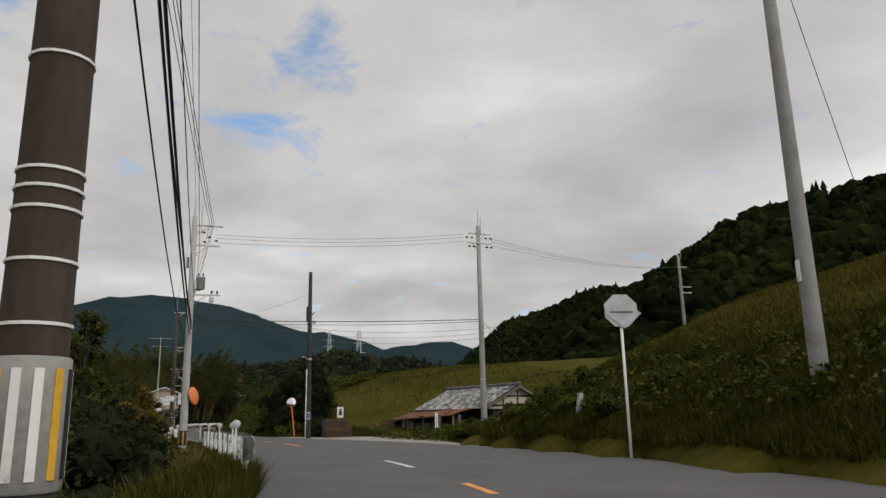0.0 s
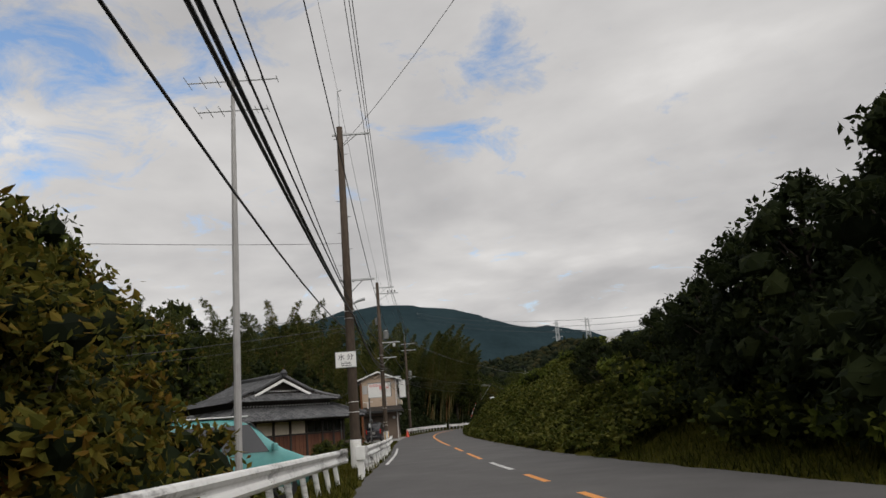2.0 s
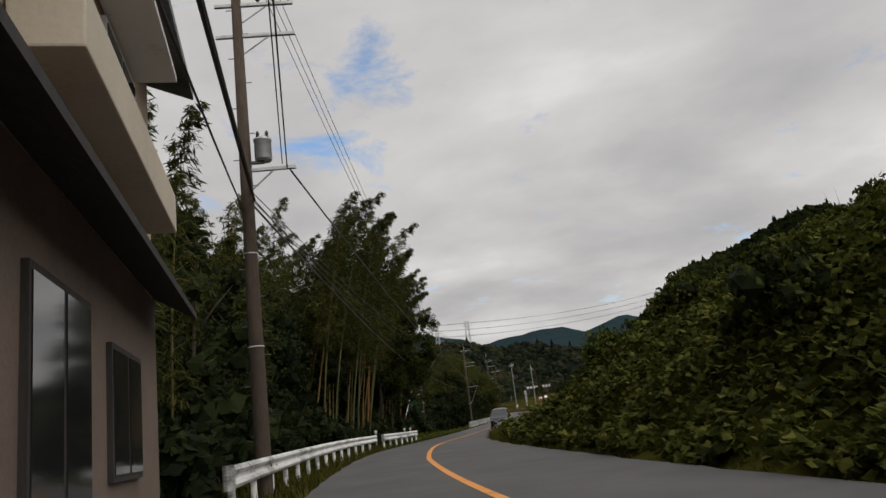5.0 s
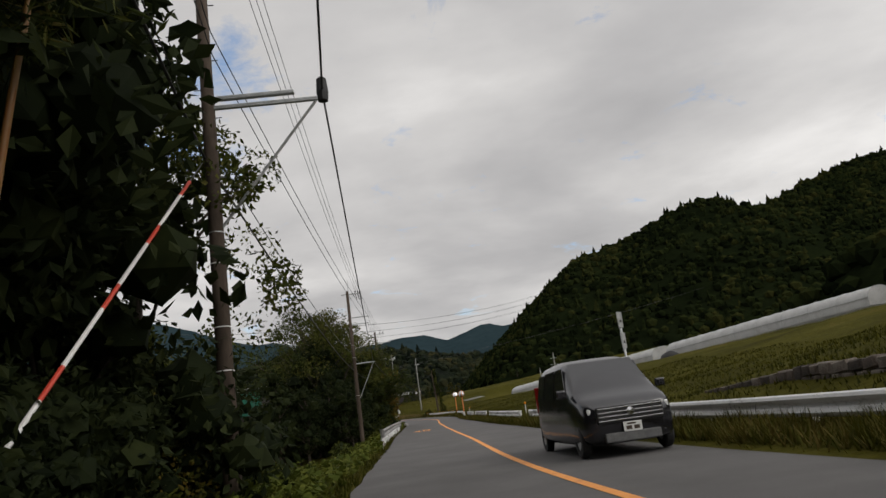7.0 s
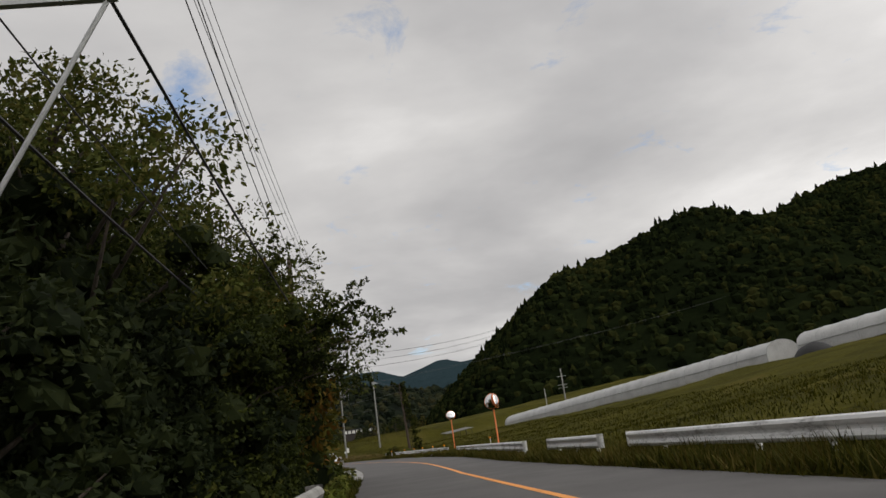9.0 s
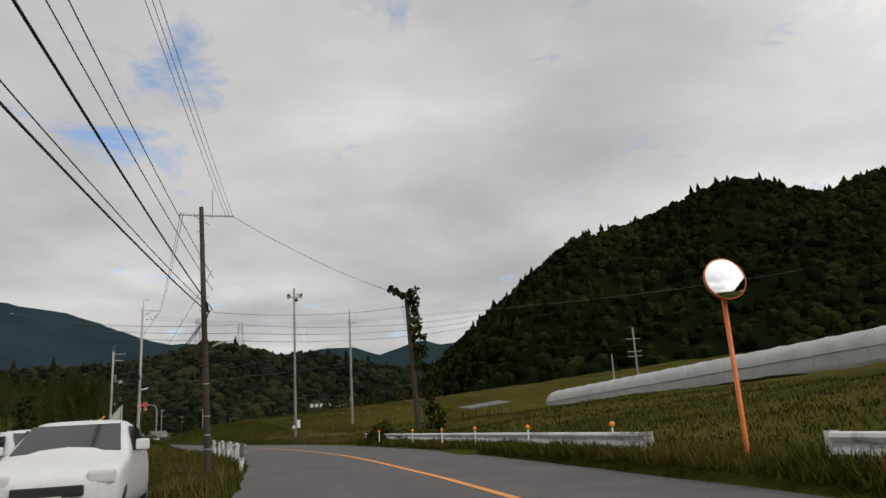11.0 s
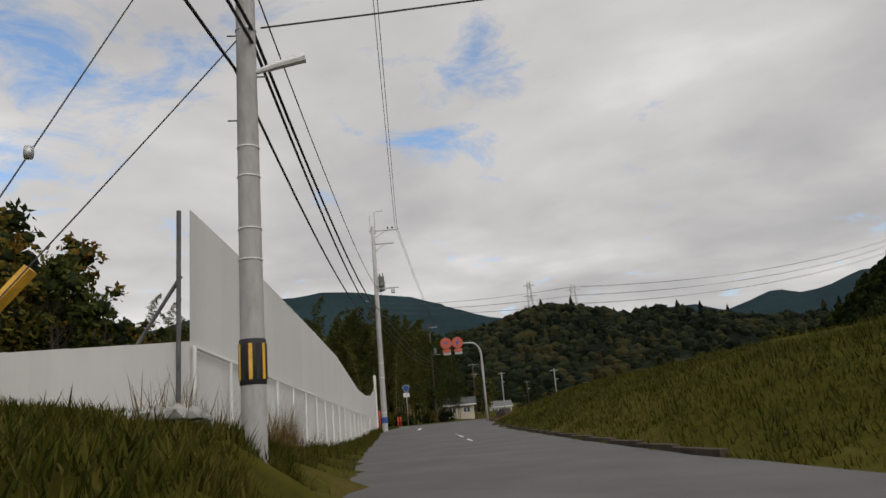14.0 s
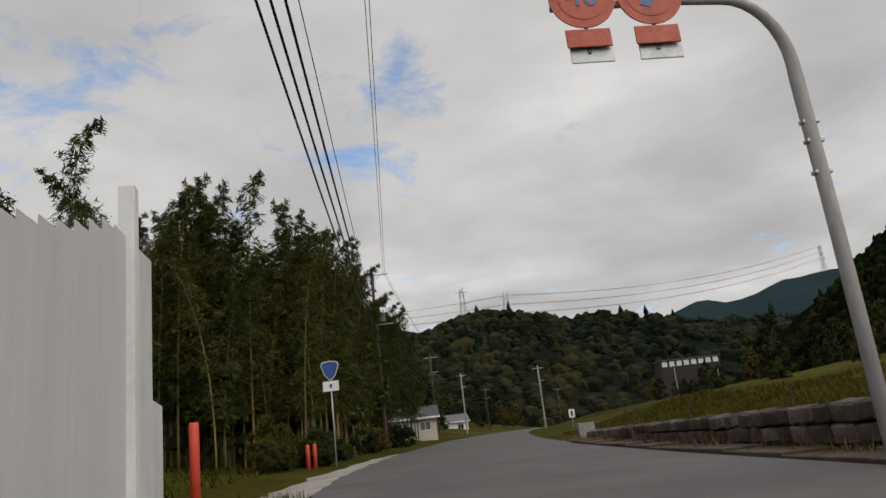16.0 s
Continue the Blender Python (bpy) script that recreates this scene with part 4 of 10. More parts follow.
q2 = utility_pole("utility_pole", 244.4, -3.72, 11.6, CONCRETE_BROWN, "brown concrete utility pole with crossarms beside the road", 0.17, 0.11, 1.5, bands=(3.2, 6.2, 7.2), bolt_from=3)
arm(q2, 11.35, -0.5, 1.15)
arm(q2, 9.4, 0.05, 1.5, brace=False)
arm(q2, 8.85, 0.05, 1.45, brace=False)
arm(q2, 5.7, 0.1, 1.6, brace=False)
part("brace", tube([(0.12, 0, 2.9), (1.5, 0, 5.65)], 0.025, 6), STEEL, q2)
spike(q2, 11.6, 0.9, 0.1)
for x in (0.65, 0.85, 1.05):
    insulator(q2, x, 0, 11.4)
    part("lightning_arrester", tube([(x, 0, 11.3), (x + 0.08, 0, 10.85)], 0.03, 8), INSULATOR, q2)
POLES["q2"] = (q2, 11.6)
q3 = utility_pole("utility_pole", 276.0, -3.7, 11.6, CONCRETE_BROWN, "brown concrete utility pole with transformer and many crossarms", 0.17, 0.11, 0.5, bands=(3.0, 5.2), bolt_from=3)
arm(q3, 11.3, -0.35, 1.15)
arm(q3, 10.2, -0.35, 1.75)
arm(q3, 8.2, -0.3, 1.15, brace=False)
arm(q3, 7.7, 0.1, 1.1, brace=False)
arm(q3, 5.35, 0.1, 1.95, brace=False)
arm(q3, 4.45, 0.1, 1.5, brace=False)
part("brace", tube([(0.12, 0, 3.2), (1.4, 0, 4.4)], 0.025, 6), STEEL, q3)
spike(q3, 11.6, 1.2)
transformer(q3, 0.48, 0, 5.55, 0.27, 0.72)
for x in (0.6, 1.0):
    insulator(q3, x, 0, 11.35)
POLES["q3"] = (q3, 11.6)
q4 = utility_pole("utility_pole", 322.0, -2.35, 11.6, CONCRETE_BROWN, "slender brown utility pole with step bolts and a small lamp", 0.15, 0.10, 1.2, bands=(0.6, 1.2, 2.0, 3.4), bolt_from=4.2, lean=(-0.5, 0))
arm(q4, 11.2, -1.5, 1.0)
part("street_lamp", tube([(0.1, 0, 5.05), (0.35, 0, 5.17), (0.68, 0, 5.27)], [0.03, 0.05, 0.06], 8), STEEL, q4)
spike(q4, 11.6, 0.9)
part("cable_sleeve", tube([(-0.1, -0.2, 6.6), (-0.2, -0.9, 6.9)], 0.05, 8), CABLE, q4)
POLES["q4"] = (q4, 11.6)
# pale poles by the white hoarding
r2 = utility_pole("utility_pole", 367.6, -1.53, 13.9, CONCRETE_PALE, "pale concrete utility pole with a black and yellow warning sleeve", 0.158, 0.10, 0.6, bands=(3.1, 3.5, 4.2, 4.6, 6.3), bolt_from=5)
arm(r2, 13.65, -0.2, 1.75)
spike(r2, 13.9, 0.85, 0.05, 0.55)
for x, z in ((0.35, 13.3), (0.6, 13.0), (0.35, 12.75), (0.75, 12.8)):
    insulator(r2, x, 0, z, False)
marker_sleeve(r2, 1.55, 2.1, 0.155, [YELLOW, BLACK] * 6, BLACK)
part("street_lamp", tube([(0.1, 0, 5.68), (0.4, 0, 5.78), (0.78, 0, 5.88)], [0.03, 0.06, 0.07], 8), CLEAN_WHITE, r2)
part("junction_box", box(-0.28, -0.16, -0.1, 0.1, 10.4, 10.9, 0.01), STEEL_DARK, r2)
part("cable_sleeve", tube([(-0.05, -0.25, 6.7), (-0.25, -0.85, 7.2)], 0.06, 8), CABLE, r2)
POLES["r2"] = (r2, 13.9)
r3 = utility_pole("utility_pole", 405.3, -0.97, 13.2, CONCRETE_PALE, "pale concrete utility pole with transformer and blue mark", 0.19, 0.115, 0.6, bands=(1.15, 3.3, 4.2), bolt_from=2.2)
arm(r3, 12.9, -0.25, 1.65)
arm(r3, 12.0, -0.1, 1.35)
arm(r3, 9.0, 0.1, 1.45, brace=False)
spike(r3, 13.2, 1.0, 0.15, 0.6)
spike(r3, 13.2, 0.8, -0.15)
transformer(r3, 0.36, -0.1, 9.15, 0.19, 0.62)
transformer(r3, 0.36, 0.32, 8.9, 0.19, 0.62)
for x in (1.0, 1.3):
    insulator(r3, x, 0, 12.95)
part("switch", box(0.95, 1.2, -0.09, 0.09, 8.65, 8.95, 0.03), STEEL, r3)
part("junction_box", box(-0.36, -0.18, -0.35, -0.1, 7.7, 8.3, 0.03), CABLE, r3)
part("paint_mark", lathe([(0.188, 0.5), (0.191, 0.51), (0.191, 0.85), (0.188, 0.86)], 16), BLUE, r3, "faded blue mark")
POLES["r3"] = (r3, 13.2)
r4 = utility_pole("utility_pole", 0, 0, 13.6, CONCRETE_BROWN, "brown concrete utility pole in front of the bamboo", 0.17, 0.11, 0.8, place=(-92.4, 441.0, 4.3), turn=4, bolts=False)
arm(r4, 13.2, -0.2, 1.2)
arm(r4, 9.4, 0.1, 1.3, brace=False)
transformer(r4, 0.5, 0, 9.6, 0.25, 0.7)
POLES["r4"] = (r4, 13.6)
for k, (x, y, h) in enumerate(((-95.5, 476, 10.5), (-97, 508, 10.5), (-98, 545, 10), (-84, 500, 9.5), (-83.5, 560, 9))):
    o = utility_pole("utility_pole", 0, 0, h, CONCRETE if k % 2 else CONCRETE_BROWN, "distant concrete utility pole along the road", 0.15, 0.1, 0.8, place=(x, y, 4.6), turn=3, bolts=False)
    arm(o, h - 0.4, -0.8, 0.9)
    arm(o, h - 2.2, -0.2, 0.8)
    POLES["f%d" % k] = (o, h)

# right-hand side
pr = utility_pole("utility_pole", 36.2, 12.75, 11.4, CONCRETE, "grey concrete utility pole with a crowded top beside the old shed", 0.17, 0.105, 0.6, bands=(3, 6), bolts=False)
arm(pr, 11.0, -0.55, 0.75, 0.12)
arm(pr, 10.4, -0.75, 0.75, -0.12)
spike(pr, 11.4, 0.9)
spike(pr, 11.4, 0.5, 0.16)
for x in (-0.75, -0.45, 0.4, 0.7):
    insulator(pr, x, 0.1, 10.75, False)
    insulator(pr, x * 0.9, -0.1, 10.2, False)
rp = utility_pole("utility_pole", 13.0, 10.3, 13.0, CONCRETE, "grey concrete utility pole standing in the grass bank", 0.19, 0.11, 1.0, place=spot(13.0, 10.3, 1.35), bolts=False)
part("number_plate", box(-0.2, -0.185, -0.06, 0.06, 2.3, 2.75, 0.004), WHITE_PAINT, rp)
fp = utility_pole("utility_pole", 0, 0, 6.4, CONCRETE, "distant concrete utility pole on the grassy terrace", 0.17, 0.12, 2.0, place=(25.9, 70.8, 10.6), turn=18, bolts=False)
for z, w in ((5.2, 0.9), (3.1, 1.2), (2.5, 1.2)):
    arm(fp, z, -0.25, w, brace=False)
spike(fp, 6.4, 0.6, 0.3)
dp = utility_pole("wooden_pole", 49.6, 6.4, 11.1, WOOD_DARK, "dark tarred wooden pole with a lamp and a blue notice", 0.2, 0.12, 0.4, bolt_from=2.6)
part("lamp", lathe([(0, 0), (0.10, 0.02), (0.13, 0.14), (0.09, 0.22), (0, 0.24)], 12, m=pose(0.3, 0, 7.55)), STEEL, dp, "grey lamp housing")
part("lamp_arm", tube([(0.1, 0, 8.1), (0.34, 0, 8.35)], 0.035, 6), WOOD_DARK, dp)
part("cable_box", box(-0.24, -0.13, -0.06, 0.06, 7.7, 8.7, 0.01), WOOD_DARK, dp)
part("strap", lathe([(0.172, 0), (0.18, 0.01), (0.18, 0.08), (0.172, 0.09)], 16, m=pose(0, 0, 5.1)), STEEL, dp)
part("side_lamp", tube([(-0.1, 0, 5.2), (-0.45, 0, 5.32)], 0.03, 6), STEEL, dp)
part("notice", box(-0.1, 0.1, -0.215, -0.2, 1.25, 1.62, 0.004), BLUE, dp, "blue notice on the pole")
part("notice_edge", box(-0.11, 0.11, -0.212, -0.2, 1.22, 1.66, 0.004), WHITE_PAINT, dp)
hp = utility_pole("loudspeaker_pole", 358.5, 11.26, 14.5, CONCRETE, "tall grey steel pole with four horn loudspeakers and an aerial", 0.14, 0.085, 0.6, place=on_ground(358.5, 11.26), bolt_from=2.8)
for ang, z in ((205, 13.55), (0, 13.85), (325, 13.6), (60, 13.5)):
    hm = pose(0, 0, z, 0, 0, ang) @ pose(0.55, 0, 0, 0, 90, 0)
    hn = part("horn_loudspeaker", lathe([(0.05, -0.35), (0.06, -0.2), (0.05, -0.18), (0.09, 0.0), (0.16, 0.12), (0.27, 0.2), (0.28, 0.21), (0.2, 0.13), (0.05, 0.0), (0, 0.0)], 18, m=hm), STEEL, hp, "grey horn loudspeaker", True)
    part("bracket", tube([(0, 0, z), tuple(pose(0, 0, z, 0, 0, ang) @ Vector((0.4, 0, 0)))], 0.025, 6), STEEL_DARK, hn)
part("aerial_arm", tube([(0, 0, 9.7), (1.35, 0, 9.95)], 0.025, 6), STEEL, hp)
part("aerial_brace", tube([(0.08, 0, 9.1), (0.9, 0, 9.85)], 0.02, 6), STEEL, hp)
for x, a, b in ((0.45, 9.6, 10.9), (1.35, 8.8, 11.0), (-0.2, 9.1, 10.4), (0.2, 9.9, 11.3)):
    part("aerial_rod", tube([(x, 0, a), (x, 0, b)], 0.012, 5), STEEL, hp)
part("equipment_box", box(0.05, 0.38, -0.32, 0.1, 0.85, 1.6, 0.02), CLEAN_WHITE, hp, "white steel equipment box")
part("equipment_box", box(-0.3, -0.06, -0.2, 0.05, 0.8, 1.1, 0.02), CLEAN_WHITE, hp)
l2 = utility_pole("utility_pole", 364.5, 19.78, 11.6, CONCRETE, "slim concrete utility pole in the grass field", 0.15, 0.095, 0.6, place=on_ground(364.5, 19.78), bolt_from=2.8)
arm(l2, 11.2, -0.35, 0.75, 0.1)
arm(l2, 11.0, -0.3, 0.9, -0.1, brace=False)
part("top_cone", lathe([(0.1, 11.5), (0.09, 11.9), (0.02, 12.6), (0, 12.7)], 10), STEEL, l2)
part("number_plate", box(-0.16, -0.15, -0.06, 0.06, 2.4, 2.9, 0.004), WHITE_PAINT, l2)
vp = utility_pole("wooden_pole", 327.8, 9.3, 8.7, CONCRETE_BROWN, "leaning wooden pole overgrown with vines", 0.16, 0.11, 0.8, lean=(-0.42, 0), bolts=False)
mp = utility_pole("utility_pole", 0, 0, 8.6, CONCRETE, "distant concrete utility pole above the greenhouse", 0.16, 0.1, 1.0, place=(-10.4, 362, 5.6), turn=-10, bolts=False)
for z in (7.2, 5.6, 5.0):
    arm(mp, z, -1.0, 0.8, brace=False)
for x, y, z, h in ((-15.2, 358, 6, 4.6), (-62, 520, 6, 6.5), (-48, 560, 8, 6)):
    o = thing("plain_post", "plain grey post standing in the field", "post", (x, y, z))
    part("shaft", tube([(0, 0, -1), (0, 0, h)], [0.1, 0.07], 8), CONCRETE_PALE, o)

# lines: x offset and height at each pole, in order
def run(names, xs, zs, sag, r, mat, label):
    for a, b, xa, xb, za, zb in zip(names, names[1:], xs, xs[1:], zs, zs[1:]):
        pa_, pb_ = POLES[a][0], POLES[b][0]
        line_between("power_line" if r < 0.014 else "cable", local(pa_, xa, 0, za), local(pb_, xb, 0, zb), sag, r, mat, label)


A = ["a", "2", "3", "4", "5"]
for dx in (0.0, 0.12, 0.2):
    run(A, [-1.0 + dx, 0.7 + dx, 0.95 + dx, 0.9 + dx, 0.8 + dx], [10.75, 10.65, 12.4, 10.85, 11.1], 0.35, 0.012, WIRE, "thin grey high-voltage wire between the poles")
run(A, [0.1, 0.0, 0.02, 0.0, 0.0], [11.6, 11.7, 14.0, 12.3, 12.2], 0.3, 0.007, WIRE, "thin grey earth wire between the pole tops")
run(A, [0.05, 0.1, 0.05, 0.1, 0.1], [7.4, 5.45, 5.5, 5.6, 6.4], 0.55, 0.032, CABLE, "thick black telephone cable between the poles")
run(A, [0.0, 0.05, 0.15, 0.15, 0.15], [7.25, 5.2, 5.3, 5.35, 6.2], 0.6, 0.028, CABLE, "thick black telephone cable between the poles")
run(A, [-0.1, 0.12, 0.1, 0.1, 0.1], [7.6, 5.7, 5.75, 5.8, 6.6], 0.5, 0.016, CABLE, "black telephone cable between the poles")
run(A, [-0.25, -0.15, -0.15, -0.15, -0.1], [7.0, 4.95, 4.85, 5.0, 6.0], 0.95, 0.017, CABLE, "slack black service cable between the poles")
run(A, [0.15, 0.15, -0.2, 0.9, 0.9], [8.6, 7.0, 6.6, 6.12, 6.9], 0.5, 0.014, CABLE, "black low-voltage cable between the poles")
run(A, [0.4, 0.3, 0.85, 1.0, 0.8], [9.7, 9.2, 6.65, 7.2, 7.0], 0.5, 0.011, CABLE, "black low-voltage cable between the poles")
B = ["5", "q1", "q2", "q3", "q4"]
for dx in (0.0, 0.16, 0.32):
    run(B, [0.7 + dx, 0.6 + dx, 0.7 + dx, 0.7 + dx, 0.6 + dx], [11.1, 11.5, 11.55, 11.5, 11.25], 0.5, 0.009, WIRE, "thin grey high-voltage wire between the poles")
run(B, [0.9, 2.25, 1.5, 1.9, 0.1], [6.95, 7.7, 5.75, 5.4, 6.7], 0.35, 0.022, CABLE, "black spiral-wrapped cable between the poles")
run(B, [0.1, 0.15, 1.45, 1.1, 0.1], [6.4, 9.2, 9.45, 8.2, 8.2], 0.5, 0.012, CABLE, "black low-voltage cable between the poles")
run(B, [0.1, 0.15, 1.4, 1.0, 0.1], [6.2, 8.7, 8.9, 7.75, 7.6], 0.5, 0.012, CABLE, "black low-voltage cable between the poles")
run(B, [0.1, -0.12, -0.1, -0.1, -0.1], [6.1, 6.5, 5.2, 6.0, 6.6], 0.45, 0.026, CABLE, "thick black telephone cable between the poles")
run(B, [0.0, -0.3, -0.25, -0.2, -0.15], [6.4, 7.4, 6.7, 6.6, 6.9], 0.5, 0.014, CABLE, "black telephone cable between the poles")
C = ["q4", "r2", "r3", "r4", "f0", "f1", "f2"]
for dx in (0.0, 0.12):
    run(C, [-1.4 + dx, 1.6 + dx, 1.5 + dx, 0.9 + dx, 0.8, 0.8, 0.8], [11.3, 13.75, 13.1, 13.3, 10.3, 10.3, 9.8], 0.5, 0.012, WIRE, "thin grey high-voltage wire between the poles")
run(C, [0.0, 0.1, 0.1, 0.1, 0, 0, 0], [6.7, 6.3, 7.6, 8.6, 7, 7, 7], 0.7, 0.026, CABLE, "thick black telephone cable between the poles")
run(C, [-0.1, 0.1, -0.05, 0.1, 0, 0, 0], [6.45, 6.1, 7.2, 8.3, 6.6, 6.6, 6.5], 0.8, 0.024, CABLE, "thick black telephone cable between the poles")
run(C, [-0.2, -0.15, -0.2, 0.1, 0, 0, 0], [5.6, 5.75, 7.0, 8.0, 6.3, 6.3, 6.2], 0.95, 0.022, CABLE, "black telephone cable between the poles")
run(C, [0.05, 0.12, 0.1, 0.1, 0, 0, 0], [8.6, 7.0, 9.0, 9.4, 8, 8, 8], 0.6, 0.012, CABLE, "black low-voltage cable between the poles")
# lines across the road
for z, y in ((10.15, 0.1), (9.95, 0), (9.7, -0.1)):
    line_between("power_line", local(p2, 1.0, y, z), local(pr, -0.9, y, z + 0.75), 0.25, 0.008, WIRE, "thin grey wire crossing high over the road")
    line_between("power_line", local(pr, 0.8, y, z + 0.6), local(fp, -0.1, y, 5.2), 0.6, 0.008, WIRE, "thin grey wire climbing to the terrace pole")
line_between("cable", local(p2, 0.3, 0, 5.9), local(pr, 0, 0, 6.2), 0.12, 0.02, CABLE, "black cable crossing over the road")
line_between("cable", local(p2, 0.3, 0, 5.82), local(pr, 0, 0, 6.1), 0.2, 0.013, CABLE, "black cable crossing over the road")
line_between("cable", local(pr, 0, 0, 6.2), local(pr, 9, 8, 3.2), 0.5, 0.012, CABLE, "black service cable to the shed")
line_between("power_line", local(rp, 0, 0, 11.6), on_ground(16.1, 15.95), 0.15, 0.01, WIRE, "thin stay wire running down to the bank")
line_between("power_line", local(dp, 0, 0, 9.6), local(p3, 0, 0, 11.8), 0.8, 0.008, WIRE, "thin wire over the road")
line_between("power_line", local(p3, -0.1, 0, 8.0), spot(60, -26, 6), 0.5, 0.009, WIRE, "thin service wire to the houses")
line_between("power_line", local(p3, -0.1, 0, 4.9), spot(72, -26, 4.2), 0.6, 0.009, WIRE, "thin service wire to the houses")
line_between("power_line", local(p3, -0.1, 0, 5.3), spot(74, -30, 5.6), 0.6, 0.009, WIRE, "thin service wire to the houses")
line_between("power_line", local(p4, -0.1, 0, 8.8), spot(88, -14, 5.2), 0.5, 0.009, WIRE, "thin service wire to the house")
line_between("power_line", local(p4, -0.1, 0, 5.6), spot(97.5, -5.2, 2.6), 0.3, 0.011, WIRE, "thin service wire to the house eave")
for z, zb in ((13.1, 11.4), (12.9, 11.25), (12.75, 11.1)):
    line_between("power_line", local(r2, 0.9, 0, z), local(l2, -0.3, 0, zb), 0.45, 0.008, WIRE, "thin grey wire crossing high over the road")
    line_between("power_line", local(l2, 0.5, 0, zb), (60, 420, 34), 1.0, 0.008, WIRE, "thin grey wire running up to the hill")
line_between("power_line", local(r2, 0.2, 0, 10.6), local(hp, 0, 0, 8.1), 0.9, 0.009, WIRE, "thin wire to the loudspeaker pole")
line_between("power_line", local(r2, 0.2, 0, 6.9), local(l2, 0, 0, 9.0), 0.6, 0.009, WIRE, "thin wire crossing over the road")
line_between("cable", local(r2, 0.2, 0, 6.35), local(l2, 0, 0, 6.6), 0.35, 0.014, WIRE, "spiral-wrapped grey cable crossing over the road")
line_between("power_line", local(q4, 0.9, 0, 11.2), local(vp, -0.4, 0, 8.5), 0.35, 0.012, WIRE, "thin wire down to the vine-covered pole")
line_between("power_line", local(q4, 0.1, 0, 6.6), local(vp, -0.4, 0, 7.9), 0.3, 0.010, WIRE, "thin wire over the road")
line_between("power_line", local(r2, -0.1, 0, 6.2), spot(367.0, -5.44, 1.3), 0.03, 0.010, WIRE, "stay wire with a bead running down to the field")
bd = thing("stay_insulator", "brown bead insulator on a stay wire", "insulator", tuple(local(r2, -0.1, 0, 6.2).lerp(spot(367.0, -5.44, 1.3), 0.72)), 0)
part("bead", lathe([(0, -0.09), (0.05, -0.07), (0.06, 0.0), (0.05, 0.07), (0, 0.09)], 12), STEEL, bd, smooth=True)
line_between("power_line", local(r2, -0.1, 0, 9.3), spot(366.2, -5.23, 1.3), 0.03, 0.010, WIRE, "stay wire with a bead running down to the field")
bd = thing("stay_insulator", "brown bead insulator on a stay wire", "insulator", tuple(local(r2, -0.1, 0, 9.3).lerp(spot(366.2, -5.23, 1.3), 0.62)), 0)
part("bead", lathe([(0, -0.09), (0.05, -0.07), (0.06, 0.0), (0.05, 0.07), (0, 0.09)], 12), STEEL, bd, smooth=True)
# striped guard over the stay of the pole among the leaves
sg = thing("stay_guard", "red and white striped guard on a slanting stay wire", "stay wire guard")
a0, b0 = local(q1, -0.15, -0.1, 6.4), local(q1, -1.0, -7.2, 0.2)
for k in range(14):
    t0, t1 = k / 14, (k + 1) / 14
    p, q = Vector(b0).lerp(a0, t0 * 0.9), Vector(b0).lerp(a0, t1 * 0.9)
    part("band", tube([p, q], 0.03, 8), RED if k % 3 == 1 else WHITE_PAINT, sg)
line_between("power_line", Vector(b0).lerp(a0, 0.88), a0, 0, 0.012, WIRE, "stay wire above the striped guard")

# lattice towers on the far hills
def lattice_tower(x, y, z, h, label):
    o = thing("lattice_tower", label, "pylon", (x, y, z), 20)
    w = h * 0.09
    bm = bmesh.new()
    for sx in (-1, 1):
        for sy in (-1, 1):
            tube([(sx * w, sy * w, 0), (sx * w * 0.35, sy * w * 0.35, h * 0.6), (sx * w * 0.2, sy * w * 0.2, h)], 0.28, 4, bm)
    part("leg_frame", bm, STEEL, o)
    bm = bmesh.new()
    n = 7
    for k in range(n):
        z0, z1 = h * k / n, h * (k + 1) / n
        f = lambda zz: w * (1 - 0.65 * min(1, zz / (h * 0.6))) if zz < h * 0.6 else w * 0.35 - w * 0.15 * (zz - h * 0.6) / (h * 0.4)
        for sx, sy, tx, ty in ((-1, -1, 1, -1), (1, -1, 1, 1), (1, 1, -1, 1), (-1, 1, -1, -1)):
            tube([(sx * f(z0), sy * f(z0), z0), (tx * f(z1), ty * f(z1), z1)], 0.16, 4, bm)
            tube([(tx * f(z0), ty * f(z0), z0), (sx * f(z1), sy * f(z1), z1)], 0.16, 4, bm)
    part("bracing", bm, STEEL, o)
    for k, zz in enumerate((0.68, 0.81, 0.94)):
        part("cross_arm", box(-w * (1.1 - 0.15 * k), w * (1.1 - 0.15 * k), -0.3, 0.3, h * zz, h * zz + 0.5), STEEL, o)
    return o


t1 = lattice_tower(-130, 1020, 25, 99, "grey steel lattice pylon on the wooded hill")
t2 = lattice_tower(-152, 905, 48, 62, "grey steel lattice pylon far behind the hill")
t3 = lattice_tower(-640, 1780, 222, 60, "faint steel lattice pylon on the mountain flank")
t4 = lattice_tower(270, 1440, 145, 60, "faint steel lattice pylon on the far ridge")
for k, z in enumerate((43, 51, 59)):
    for sx in (-4, 4):
        line_between("transmission_line", (-130 + sx, 1020, 62 + z), (270 + sx, 1440, 145 + z), 14, 0.13, WIRE, "high transmission line crossing the valley", n=20)
        line_between("transmission_line", (-130 + sx, 1020, 62 + z), (-640 + sx, 1780, 222 + z), 10, 0.13, WIRE, "high transmission line crossing the valley", n=20)

